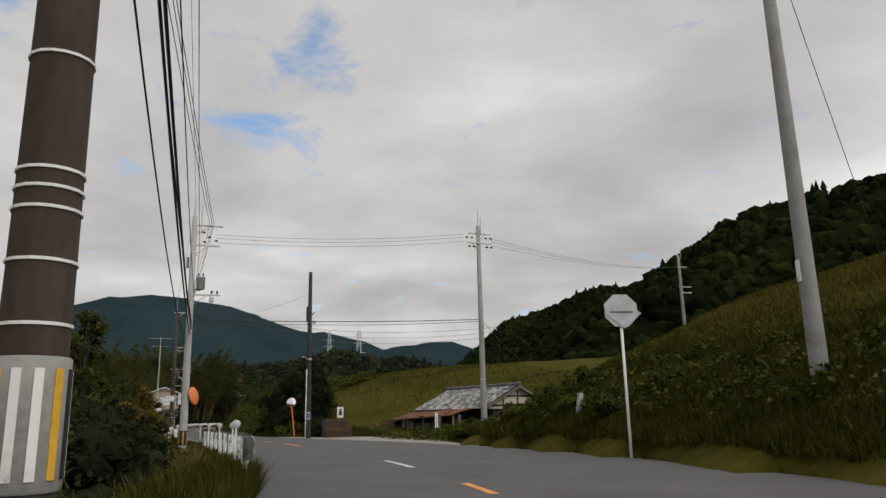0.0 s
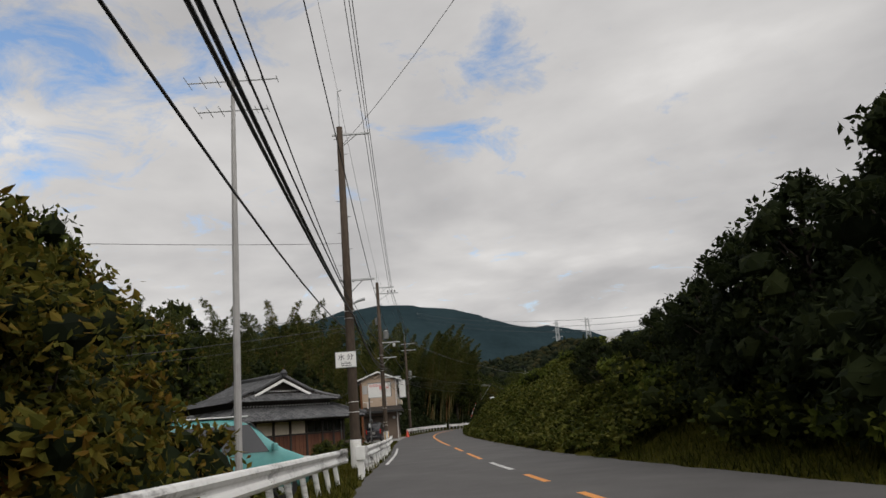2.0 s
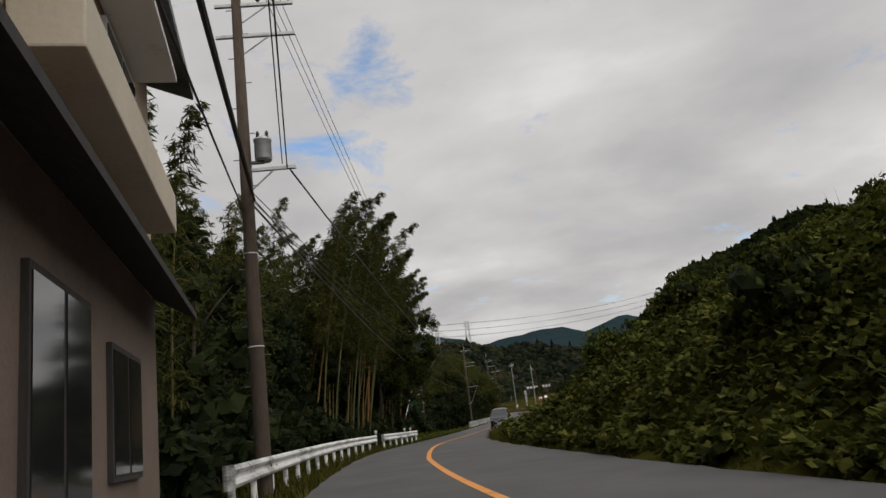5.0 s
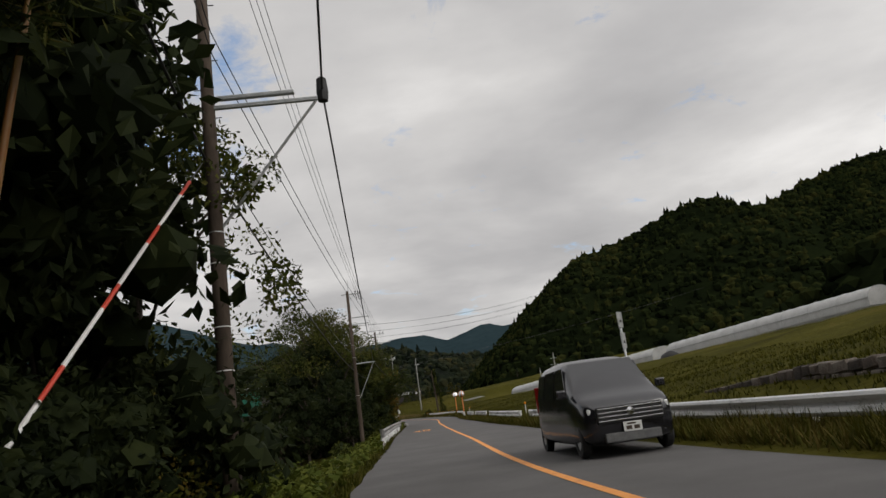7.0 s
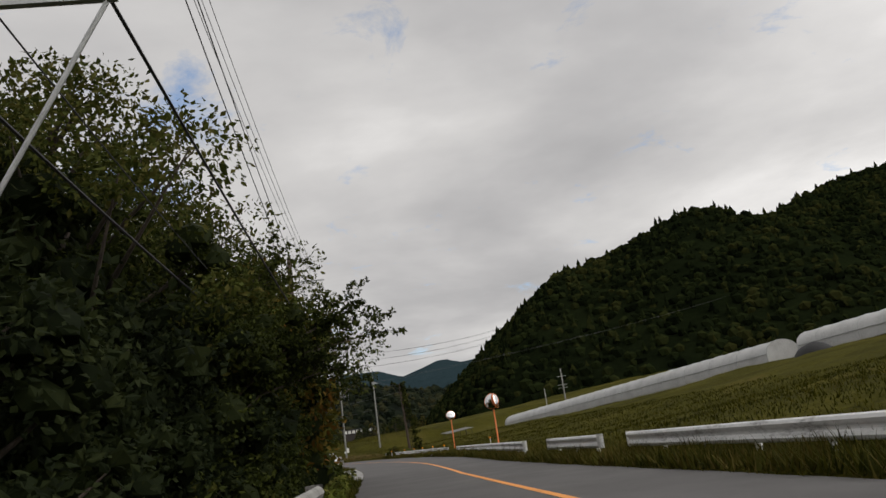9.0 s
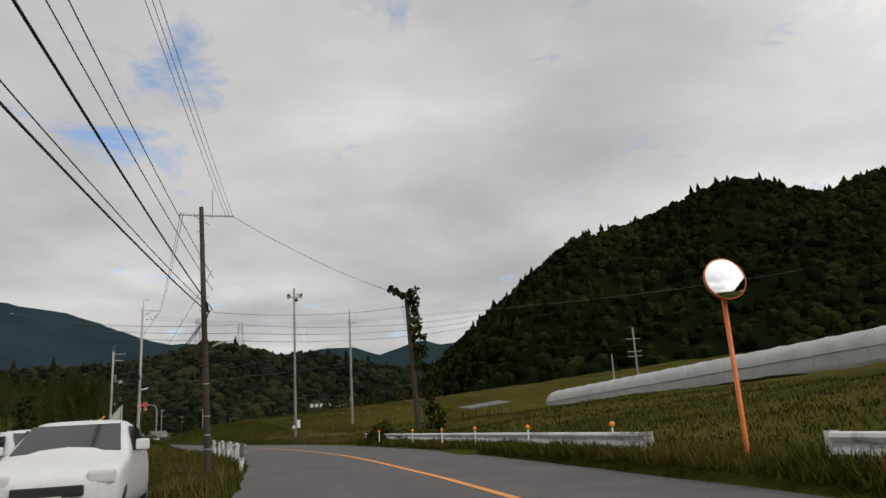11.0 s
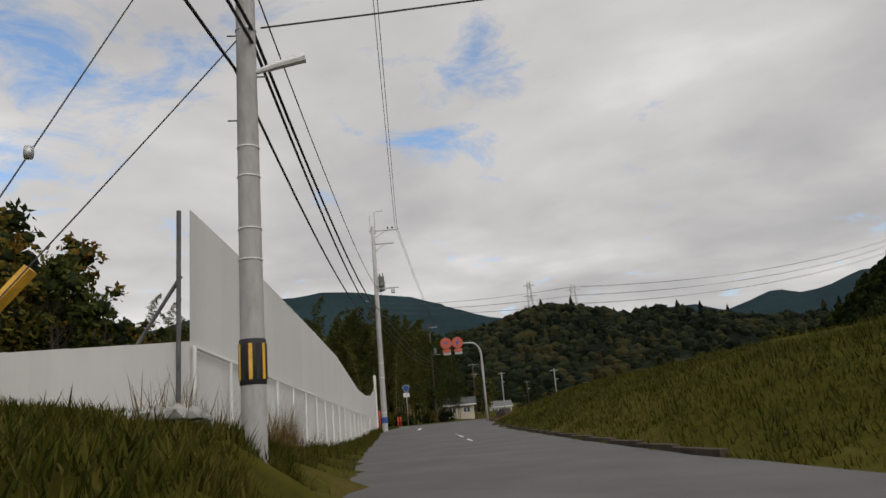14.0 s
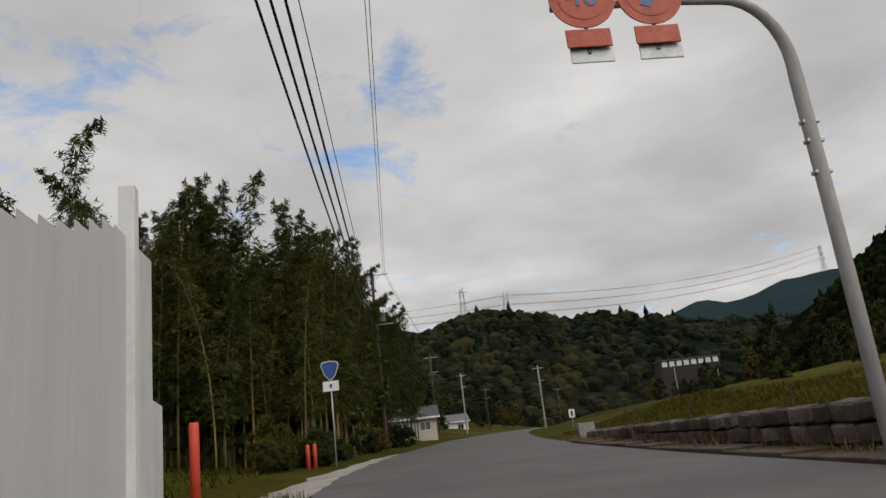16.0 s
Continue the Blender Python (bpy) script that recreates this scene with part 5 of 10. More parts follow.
# ---------------------------------------------------------------- guardrails
def w_beam(points, name_m):
    """A corrugated rail along the points, its face to the road: profile of (depth, height)."""
    prof = [(0.0, 0.0), (0.035, 0.02), (0.06, 0.07), (0.035, 0.12), (0.0, 0.15), (-0.004, 0.175), (0.0, 0.2), (0.035, 0.23), (0.06, 0.28), (0.035, 0.33), (0.0, 0.35)]
    back = [(a - 0.012, b) for a, b in prof[::-1]]
    loop = prof + back
    bm = bmesh.new()
    rows = []
    for p, n in points:
        rows.append([bm.verts.new((p.x + n.x * a, p.y + n.y * a, p.z + b)) for a, b in loop])
    m = len(loop)
    for a, b in zip(rows, rows[1:]):
        for k in range(m):
            bm.faces.new((a[k], a[(k + 1) % m], b[(k + 1) % m], b[k]))
    bm.faces.new(rows[0][::-1])
    bm.faces.new(rows[-1])
    bmesh.ops.recalc_face_normals(bm, faces=bm.faces)
    return bm


def guardrail(s0, s1, d0, d1, label, base=0.43, post_r=0.06, pitch=2.0, post_mat=None, tilt=0.0, caps=(True, True), panel=4.0, beam_mat=None):
    side = 1 if d0 < 1 else -1          # towards the road
    o = thing("guardrail", label, "guardrail")
    f = lambda s: d0 + (d1 - d0) * (s - s0) / (s1 - s0)

    def at(s):
        q, e = spot(s, f(s)), spot(s, f(s) + side)
        return q, (e - q).normalized()

    s = s0
    while s < s1 - 0.2:
        e = min(s + panel, s1)
        pts = []
        for k in range(5):
            q, n = at(s + (e - s) * k / 4)
            pts.append((q + Vector((0, 0, base)) + n * (0.0 if int((s - s0) / panel) % 2 else 0.006), n))
        part("beam", w_beam(pts, ""), beam_mat or RAIL_WHITE, o)
        s = e
    s = s0 + 0.4
    while s < s1:
        q, n = at(s)
        g = float(ground([q.x], [q.y])[0])
        a = q - n * (0.09 + tilt)
        part("post", tube([(a.x + n.x * tilt * 1.2, a.y + n.y * tilt * 1.2, min(g, q.z) - 0.35), (a.x, a.y, q.z + base + 0.24)], post_r, 10), post_mat or RAIL_WHITE, o, smooth=True)
        s += pitch
    for on, se, sg in ((caps[0], s0, -1), (caps[1], s1, 1)):
        if not on:
            continue
        q, n = at(se)
        t = Vector((-n.y, n.x, 0)) * (1 if side < 0 else -1) * 1
        fwd = (spot(se + 0.5, f(se)) - spot(se, f(se))).normalized() * sg
        bm = bmesh.new()
        rows = []
        for k in range(7):
            a = math.pi * k / 6
            c = q + fwd * (0.16 * math.sin(a)) + n * (0.05 - 0.13 * (1 - math.cos(a)) / 2 * 1.4)
            rows.append((bm.verts.new((c.x, c.y, c.z + base - 0.01)), bm.verts.new((c.x, c.y, c.z + base + 0.36))))
        for u, w in zip(rows, rows[1:]):
            bm.faces.new((u[0], w[0], w[1], u[1]))
        r = bmesh.ops.solidify(bm, geom=bm.faces[:], thickness=0.012)
        part("end_cap", bm, beam_mat or RAIL_WHITE, o)
    return o


WEATHERED = material("weathered_grey_rail", [(0.10, 0.095, 0.085), (0.24, 0.235, 0.22), (0.42, 0.41, 0.39)], 0.65, 1.2, 15, 0.1, spread=0.1)
guardrail(13.5, 39.3, -0.82, -0.98, "weathered pale guardrail with round reflectors, half in grass", beam_mat=WEATHERED, caps=(True, True))
guardrail(56.0, 72.6, -2.25, -1.22, "white-painted guardrail with leaning tubular posts", tilt=0.12, pitch=1.4)
guardrail(75.4, 98.2, -0.86, -0.75, "white-painted guardrail with leaning tubular posts", tilt=0.12, pitch=1.4)
guardrail(140.0, 168.0, -1.7, -1.4, "white guardrail round the outside of the bend")
guardrail(169.5, 182.0, -1.25, -1.05, "white guardrail beside the bamboo")
guardrail(218.6, 246.0, -0.9, -0.72, "rusty pale guardrail half hidden in grass", beam_mat=WEATHERED)
guardrail(312.5, 335.0, -0.98, -0.85, "pale guardrail with round reflectors beside the field", beam_mat=WEATHERED)
guardrail(172.0, 223.2, 6.45, 6.4, "long pale guardrail along the field side of the road", base=0.34)
guardrail(225.4, 241.8, 6.2, 6.2, "white guardrail with a rounded end, stained black", base=0.34)
guardrail(245.6, 256.0, 6.15, 6.0, "short white guardrail in the verge", base=0.34)
guardrail(258.0, 263.4, 5.8, 5.6, "short white guardrail in the verge", base=0.34)
guardrail(266.6, 296.0, 5.35, 6.9, "white guardrail with a grimy lower half", base=0.34)
guardrail(301.4, 334.5, 7.13, 8.4, "pale guardrail with amber reflectors on top", base=0.34)


def delineator(s, d, z, mat, r=0.085, label="round grey reflector on a short stalk at the rail"):
    p = spot(s, d)
    o = thing("reflector", label, "reflector", (p.x, p.y, p.z), heading(s), "rail reflectors")
    part("stalk", box(-0.02, 0.02, -0.012, 0.012, 0.3, z - r * 0.6, 0.004), WHITE_PAINT, o)
    part("lens", lathe([(0, -0.02), (r * 0.9, -0.018), (r, -0.008), (r, 0.01), (r * 0.9, 0.02), (0, 0.022)], 18, m=pose(0, 0, z, 90, 0, 0)), mat, o, smooth=True)
    return o


for s, d, z in ((15.9, -1.15, 1.02), (20.6, -1.2, 0.98), (26.4, -1.3, 0.96), (32.0, -1.3, 0.96), (38.5, -1.25, 0.98)):
    delineator(s, d, z, REFLECTOR)
for s, d in ((49, -1.75), (168.6, -1.5), (178.8, -1.45), (180.6, -1.3)):
    delineator(s, d, 0.95, REFLECTOR)
for s, d in ((315.0, -1.25), (322.5, -1.4), (328.7, -1.3), (333.6, -1.2)):
    delineator(s, d, 0.78, REFLECTOR)
for s in (303, 308.5, 314.0, 318.5, 323.0, 328.6):
    delineator(s, 7.2, 0.86, AMBER, 0.07, "amber round reflector on the guardrail")
for s in (232, 287):
    delineator(s, 7.6, 1.0, AMBER, 0.07, "amber round reflector on a stalk in the grass")


# ---------------------------------------------------------------- signs and mirrors
def mirror_post(s, d, h, r, label, face=180, post=None, tilt=10, lean=0.0, double=False, h0=0.0):
    """An orange post with a hooded convex mirror; face: degrees from along the road to where the mirror looks."""
    p = spot(s, d, h0)
    o = thing("traffic_mirror", label, "traffic mirror", p, heading(s), "traffic mirrors")
    part("post", tube([(0, 0, -0.8), (0, 0, 0.0), (lean, 0, h - r * 0.3)], 0.04, 10), post or ORANGE, o, "painted steel post", True)
    for k, f in enumerate([face] + ([face + 95] if double else [])):
        m = pose(lean + 0.0, 0, h + 0.15, 0, 0, f) @ pose(0, 0.10 + 0.02 * k, 0.05, -(90 - tilt), 0, 0)
        b = part("back_shell", lathe([(0, -0.16), (r * 0.5, -0.13), (r * 0.85, -0.06), (r, 0.0), (r * 1.03, 0.05), (r * 0.97, 0.055)], 26, m=m), ORANGE, o, "orange back shell", True)
        part("mirror_face", lathe([(r * 0.97, 0.05), (r * 0.7, 0.085), (r * 0.35, 0.105), (0, 0.11)], 26, m=m), MIRROR, b, smooth=True)
    return o


mirror_post(57.7, 7.08, 2.35, 0.36, "round convex mirror on a leaning orange post", face=150, lean=-0.25)
mirror_post(275.4, 5.9, 2.55, 0.38, "pair of round convex mirrors on an orange post", face=150, double=True)
mirror_post(298.2, 7.15, 2.95, 0.36, "round convex mirror on an orange post seen from behind", face=175)


def round_sign(o, z, r, face_mat, rim_mat, x=0.0, y=-0.05, turn=0):
    m = pose(x, 0, z, 0, 0, turn) @ pose(0, y, 0)
    f = part("disc", plate(disc_outline(r), 0.012, m), rim_mat, o)
    part("face", plate(disc_outline(r * 0.82), 0.004, m @ pose(0, -0.012, 0)), face_mat, f)
    return f


o = thing("road_sign", "white sign post with two round plates seen edge-on", "road sign", spot(48.2, 5.93), heading(48.2))
part("post", tube([(0, 0, -0.6), (0.02, 0, 4.35)], 0.035, 10), WHITE_PAINT, o, smooth=True)
part("cap", lathe([(0.038, 0), (0.038, 0.05), (0, 0.08)], 10, m=pose(0.02, 0, 4.33)), STEEL, o)
for z, r in ((3.95, 0.3), (3.05, 0.3)):
    part("plate", plate(disc_outline(r), 0.015, pose(0.06, 0, z, 0, 0, 78)), STEEL, o, "grey back of a round sign plate")
for z in (1.1, 1.9, 2.7):
    part("band", lathe([(0.037, 0), (0.041, 0.01), (0.041, 0.05), (0.037, 0.06)], 10, m=pose(0.005, 0, z)), STEEL_DARK, o)
o = thing("small_sign", "small white rectangular sign on a thin post by the gravel", "road sign", spot(52.0, 9.2), heading(52))
part("post", tube([(0, 0, -0.5), (0, 0, 2.0)], 0.02, 8), STEEL, o)
b = part("board", box(-0.22, 0.22, -0.03, -0.005, 1.3, 2.02, 0.01), WHITE_PAINT, o)
part("pictogram", box(-0.12, 0.12, -0.036, -0.03, 1.45, 1.75), BLACK, b)
part("pictogram", box(-0.14, 0.14, -0.036, -0.03, 1.8, 1.86), BLACK, b)
part("pictogram", box(-0.05, 0.05, -0.037, -0.03, 1.75, 1.93), BLACK, b)
o = thing("marker_sign", "narrow white marker board on twin posts beside the shed", "road sign", spot(38.5, 11.0), heading(40))
part("board", box(-0.1, -0.03, -0.02, 0.0, 0.55, 1.35, 0.005), WHITE_PAINT, o)
part("board", box(0.0, 0.08, -0.02, 0.0, 0.55, 1.35, 0.005), WHITE_PAINT, o)
part("post", tube([(-0.06, 0.02, -0.4), (-0.06, 0.02, 1.3)], 0.015, 6), STEEL, o)
part("post", tube([(0.2, 0.02, -0.4), (0.2, 0.02, 1.15)], 0.02, 6), STEEL, o)
o = thing("stop_sign", "grey back of an octagonal road sign on a post", "road sign", spot(16.7, 8.1, 0.85), heading(14) - 6)
part("post", tube([(0, 0, -1.4), (0, 0, 2.95)], 0.035, 10), WHITE_PAINT, o, smooth=True)
part("plate", plate([(0.46 * math.cos(math.radians(22.5 + 45 * k)), 2.75 + 0.44 * math.sin(math.radians(22.5 + 45 * k))) for k in range(8)], 0.012, pose(0, -0.04, 0)), STEEL, o, "octagonal plate seen from behind")
part("plate", plate([(-0.46, 2.72), (0.0, 2.34), (0.46, 2.72), (0.0, 3.10)], 0.012, pose(0.06, -0.06, -0.05)), STEEL, o)
part("stiffener", box(-0.3, 0.3, -0.075, -0.055, 2.68, 2.73), STEEL_DARK, o)
o = thing("leaning_post", "short white concrete post leaning in the vines", "post", spot(21.5, 9.3, 0.7), heading(20))
part("shaft", box(-0.07, 0.07, -0.07, 0.07, -0.4, 1.05, 0.015, None, pose(0, 0, 0, 0, 12, 0)), CONCRETE_PALE, o)
o = thing("plastic_sack", "crumpled white sack lying at the road's edge", "sack", spot(26.5, 9.6, 0.05), 20)
bm = bmesh.new()
bmesh.ops.create_icosphere(bm, subdivisions=3, radius=0.2)
for v in bm.verts:
    v.co *= 0.75 + 0.5 * noise.noise(v.co * 6)
    v.co.z *= 0.7
part("sack", bm, CLEAN_WHITE, o)
o = thing("hooded_post", "white post carrying a curved white hood over a small mirror", "post", spot(56.4, -2.72, -0.1), heading(56))
part("post", tube([(0, 0, -0.8), (0, 0, 2.1)], 0.045, 12), WHITE_PAINT, o, smooth=True)
bm = bmesh.new()
rows = []
for k in range(11):
    a = math.radians(-20 + 200 * k / 10)
    rows.append([bm.verts.new((0.16 * math.cos(a), y, 2.18 + 0.16 * math.sin(a))) for y in (-0.22, 0.16)])
for a, b in zip(rows, rows[1:]):
    bm.faces.new((a[0], b[0], b[1], a[1]))
bmesh.ops.solidify(bm, geom=bm.faces[:], thickness=0.012)
bmesh.ops.transform(bm, matrix=pose(0, 0, 0, 0, 0, -60), verts=bm.verts)
part("hood", bm, CLEAN_WHITE, o)
part("mirror", plate(disc_outline(0.14, 18, 0, 2.2), 0.02, pose(0, 0.05, 0, 0, 0, -60)), STEEL_DARK, o)
for z in (0.6, 1.2):
    part("band", lathe([(0.047, 0), (0.05, 0.01), (0.05, 0.04), (0.047, 0.05)], 10, m=pose(0, 0, z)), STEEL, o)
o = thing("rail_end_box", "white-painted square end post of the guardrail", "guardrail end", spot(74.3, -0.95), heading(74))
part("post", box(-0.09, 0.09, -0.09, 0.09, -0.3, 0.55, 0.02), WHITE_PAINT, o)
part("cap", box(-0.14, 0.14, -0.16, 0.16, 0.42, 0.8, 0.03), CLEAN_WHITE, o)
# roadside mesh fence by the dark pole
o = thing("mesh_cage", "rusty steel mesh refuse cage standing behind the pole", "mesh cage", spot(50.6, 8.6), heading(50))
for x0, x1 in ((-0.9, 0.9),):
    for z in (0.05, 0.55, 1.15):
        part("rail", box(x0, x1, -0.55, -0.51, z, z + 0.04), RUST, o)
    for k in range(13):
        x = x0 + (x1 - x0) * k / 12
        part("bar", box(x - 0.012, x + 0.012, -0.545, -0.52, 0.05, 1.17), RUST, o)
    part("back_panel", box(x0, x1, 0.5, 0.53, 0.0, 1.15), WOOD_DARK, o)
    part("floor_panel", box(x0, x1, -0.5, 0.5, 0.0, 0.5), WOOD_DARK, o)
# twin-plate sign behind the guardrail
o = thing("road_sign", "pair of sign plates seen from behind on a post", "road sign", spot(206.2, 6.75, 0.0), heading(206) - 8)
part("post", tube([(0, 0, -0.8), (0, 0, 3.3)], 0.035, 10), STEEL, o, smooth=True)
for z, w in ((2.85, 0.3), (2.25, 0.27)):
    part("plate", box(-w / 2, w / 2, -0.03, -0.01, z, z + 0.45, 0.005, None, pose(0, 0, 0, 0, 0, 55)), STEEL, o, "grey sign plate seen from behind")
    part("clamp", box(-0.05, 0.05, -0.05, 0.05, z + 0.15, z + 0.22), STEEL_DARK, o)
# speed limit on the asphalt
mk = thing("speed_marking", "orange 40 painted on the asphalt", "road marking", spot(238.0, 1.0, 0.012), heading(238.9), kind="structure")
grade = math.degrees(math.atan2(float(road_z(240.9) - road_z(236.9)), 4.0))
words("digits", "40", 1.2, LINE_ORANGE, mk, pose(0, 0, 0, -90 + grade, 0, 0) @ Matrix.Diagonal((1.05, 1, 4.6, 1)), thick=0.001)
mk2 = strip("road_arrow", 401.5, 405.0, lambda s: 1.15, lambda s: 1.35, 0.007, LINE_WHITE, 0.5)
tagged(mk2, "worn white paint mark on the asphalt", "road marking", kind="structure")
# overhanging speed-limit post
o = thing("overhead_sign", "tall curved steel post hanging two faded round signs over the road", "road sign", spot(413.4, 5.75), heading(413.4))
pts = [(0, 0, -0.6), (0, 0, 3.0), (-0.02, 0, 4.6)]
for k in range(9):
    a = math.radians(90 * k / 8)
    pts.append((-0.75 + 0.73 * math.cos(a), 0, 4.8 + 0.95 * math.sin(a)))
pts += [(-1.5, 0, 5.78), (-2.95, 0, 5.76)]
part("post", tube(pts, [0.085] * 3 + [0.08 - 0.003 * k for k in range(9)] + [0.05, 0.045], 14), CONCRETE_PALE, o, "pale painted steel post", True)
for z in (3.35, 3.75, 4.0):
    part("clamp", box(-0.11, 0.11, -0.05, 0.05, z, z + 0.05, 0.01), STEEL, o)
for x, t in ((-1.70, "strike"), (-2.56, "40")):
    r = part("sign_disc", plate(disc_outline(0.42, 30, x, 5.85), 0.02, pose(0, -0.06, 0)), SIGN_RED, o, "faded red round sign")
    part("sign_face", plate(disc_outline(0.31, 30, x, 5.85), 0.005, pose(0, -0.081, 0)), SIGN_RED, r)
    if t == "40":
        words("digits", "40", 0.42, BLUE, r, pose(x, -0.09, 5.85))
    else:
        part("arrow", plate([(x - 0.15, 5.7), (x - 0.02, 6.05), (x + 0.16, 5.82), (x + 0.06, 5.8), (x - 0.02, 5.66)], 0.006, pose(0, -0.087, 0)), BLUE, r)
    part("sub_plate", box(x - 0.28, x + 0.28, -0.10, -0.075, 5.16, 5.40, 0.01), SIGN_RED, o, "small plate under the sign")
    part("sub_plate_back", box(x - 0.24, x + 0.3, -0.04, -0.02, 4.98, 5.36, 0.01), STEEL, o)
    part("hanger", box(x - 0.02, x + 0.02, -0.06, -0.03, 5.1, 5.8), STEEL_DARK, o)
# route shield
o = thing("route_sign", "blue inverted-triangle route sign with a white plate below", "road sign", spot(435.4, -2.9, 0.2), heading(430))
part("post", tube([(0, 0, -0.6), (0, 0, 3.5)], 0.03, 10), STEEL, o, smooth=True)
sh = part("shield", plate([(-0.34, 3.75), (-0.28, 3.86), (0, 3.9), (0.28, 3.86), (0.34, 3.75), (0.22, 3.4), (0.06, 3.2), (-0.06, 3.2), (-0.22, 3.4)], 0.015, pose(0, -0.03, 0)), BLUE, o, "blue route shield")
part("shield_rim", plate([(-0.37, 3.75), (-0.31, 3.89), (0, 3.93), (0.31, 3.89), (0.37, 3.75), (0.24, 3.38), (0.07, 3.17), (-0.07, 3.17), (-0.24, 3.38)], 0.01, pose(0, -0.022, 0)), WHITE_PAINT, sh)
part("plate", box(-0.32, 0.32, -0.045, -0.03, 2.72, 3.12, 0.01), WHITE_PAINT, o)
part("print", box(-0.05, 0.05, -0.05, -0.045, 2.85, 3.0), BLUE, o)
for s, d, h in ((417.2, -2.55, 1.42), (433.5, -3.6, 0.95), (434.3, -3.5, 0.95)):
    o = thing("marker_post", "orange-red plastic marker post at the road's edge", "marker post", spot(s, d), 0, "marker posts")
    part("shaft", lathe([(0, -0.2), (0.075, -0.2), (0.075, h - 0.03), (0.06, h), (0, h + 0.005)], 14), RED, o, smooth=True)
    part("foot", lathe([(0.0, 0.0), (0.14, 0.0), (0.13, 0.03), (0.08, 0.05), (0, 0.05)], 14), RUBBER, o)
o = thing("small_sign", "small white sign with two bars in the verge", "road sign", (-79.0, 439.6, 4.4), 10)
part("post", tube([(0, 0, -0.6), (0, 0, 1.5)], 0.02, 8), STEEL, o)
part("board", box(-0.2, 0.2, -0.03, -0.01, 0.95, 1.5, 0.01), WHITE_PAINT, o)
part("print", box(-0.07, 0.07, -0.035, -0.03, 1.05, 1.4), BLACK, o)

# ---------------------------------------------------------------- white hoarding by the road
HOARD = thing("hoarding", "tall white sheet-steel hoarding with a sloping top and grass stains", "hoarding")
PANEL_MESH = {}


def hoard_run(x0, y0, x1, y1, z_of, base_of, w=0.9):
    a, b = Vector((x0, y0, 0)), Vector((x1, y1, 0))
    n = max(1, round((b - a).length / w))
    t = (b - a).normalized()
    nrm = Vector((t.y, -t.x, 0))
    for k in range(n):
        p, q = a.lerp(b, k / n), a.lerp(b, (k + 1) / n)
        s = (k + 0.5) / n
        z1, z0 = z_of(s), base_of(s)
        prof = [(0, 0), (0.12, 0), (0.16, 0.002), (0.34, 0.002), (0.38, 0), (0.62, 0), (0.66, 0.002), (0.84, 0.002), (0.88, 0), (1, 0)]
        bm = bmesh.new()
        lo = [bm.verts.new((*(p.lerp(q, u) + nrm * v)[:2], z0)) for u, v in prof]
        hi = [bm.verts.new((*(p.lerp(q, u) + nrm * v)[:2], z1)) for u, v in prof]
        for i in range(len(prof) - 1):
            bm.faces.new((lo[i], lo[i + 1], hi[i + 1], hi[i]))
        bmesh.ops.solidify(bm, geom=bm.faces[:], thickness=0.006)
        part("panel", bm, FENCE, HOARD)
    return a, b, nrm


fz = lambda x, y: float(ground([x], [y])[0])
c0, c1, c2, c3 = (-84.0, 346.5), (-73.6, 351.2), (-68.95, 353.2), (-79.9, 386.6)
c4 = (-83.2, 396.4)
z369 = road_z(369)
hoard_run(*c0, *c1, lambda u: 4.85 + 0.5 * u, lambda u: 3.2 - 0.3 * (1 - u))
hoard_run(*c1, *c2, lambda u: 5.33 - 0.04 * u, lambda u: 3.0)
hoard_run(*c2, *c3, lambda u: float(np.interp(u, [0, 0.13, 0.36, 0.55, 0.82, 0.97, 1], [7.34, 7.33, 7.15, 6.95, 6.10, 6.03, 6.1])), lambda u: 3.0 + 0.55 * u)
hoard_run(*c3, *c4, lambda u: float(np.interp(u, [0, 0.3, 0.6, 0.72, 0.84, 1], [6.1, 6.25, 6.7, 6.97, 7.4, 7.4])), lambda u: 3.6, 0.4)
for (xa, ya), (xb, yb), za, zb in ((c1, c2, 4.05, 4.05), (c2, c3, 5.2, 4.75)):
    t = Vector((xb - xa, yb - ya, 0)).normalized()
    nrm = Vector((t.y, -t.x, 0)) * 0.06
    part("rail_tube", tube([(xa + nrm.x, ya + nrm.y, za), (xb + nrm.x, yb + nrm.y, zb)], 0.03, 8), WHITE_PAINT, HOARD, "white horizontal tube rail")
    n = int(math.hypot(xb - xa, yb - ya) / 2.0)
    for k in range(n + 1):
        u = k / max(1, n)
        part("rail_post", tube([(xa + (xb - xa) * u + nrm.x * 1.2, ya + (yb - ya) * u + nrm.y * 1.2, 2.8), (xa + (xb - xa) * u + nrm.x * 1.2, ya + (yb - ya) * u + nrm.y * 1.2, za + (zb - za) * u)], 0.03, 8), WHITE_PAINT, HOARD)
part("end_post", box(-0.09, 0.09, -0.09, 0.09, 0, 3.8, 0.01, None, pose(-82.86, 395.4, 4.2, 0, 0, 18)), CLEAN_WHITE, HOARD)
part("gate_leaf", box(-0.05, 0.05, 0, 1.6, 0, 1.75, 0.01, None, pose(c4[0] - 0.25, c4[1] + 0.2, 4.0, 0, 0, 25)), CLEAN_WHITE, HOARD)
part("corner_pole", tube([(c2[0] - 0.12, c2[1] - 0.1, 3.0), (c2[0] - 0.12, c2[1] - 0.1, 7.3)], 0.035, 8), STEEL_DARK, HOARD)
part("prop", tube([(c2[0] - 0.15, c2[1], 6.3), (c2[0] - 1.9, c2[1] - 0.6, 3.4)], 0.03, 8), STEEL_DARK, HOARD)
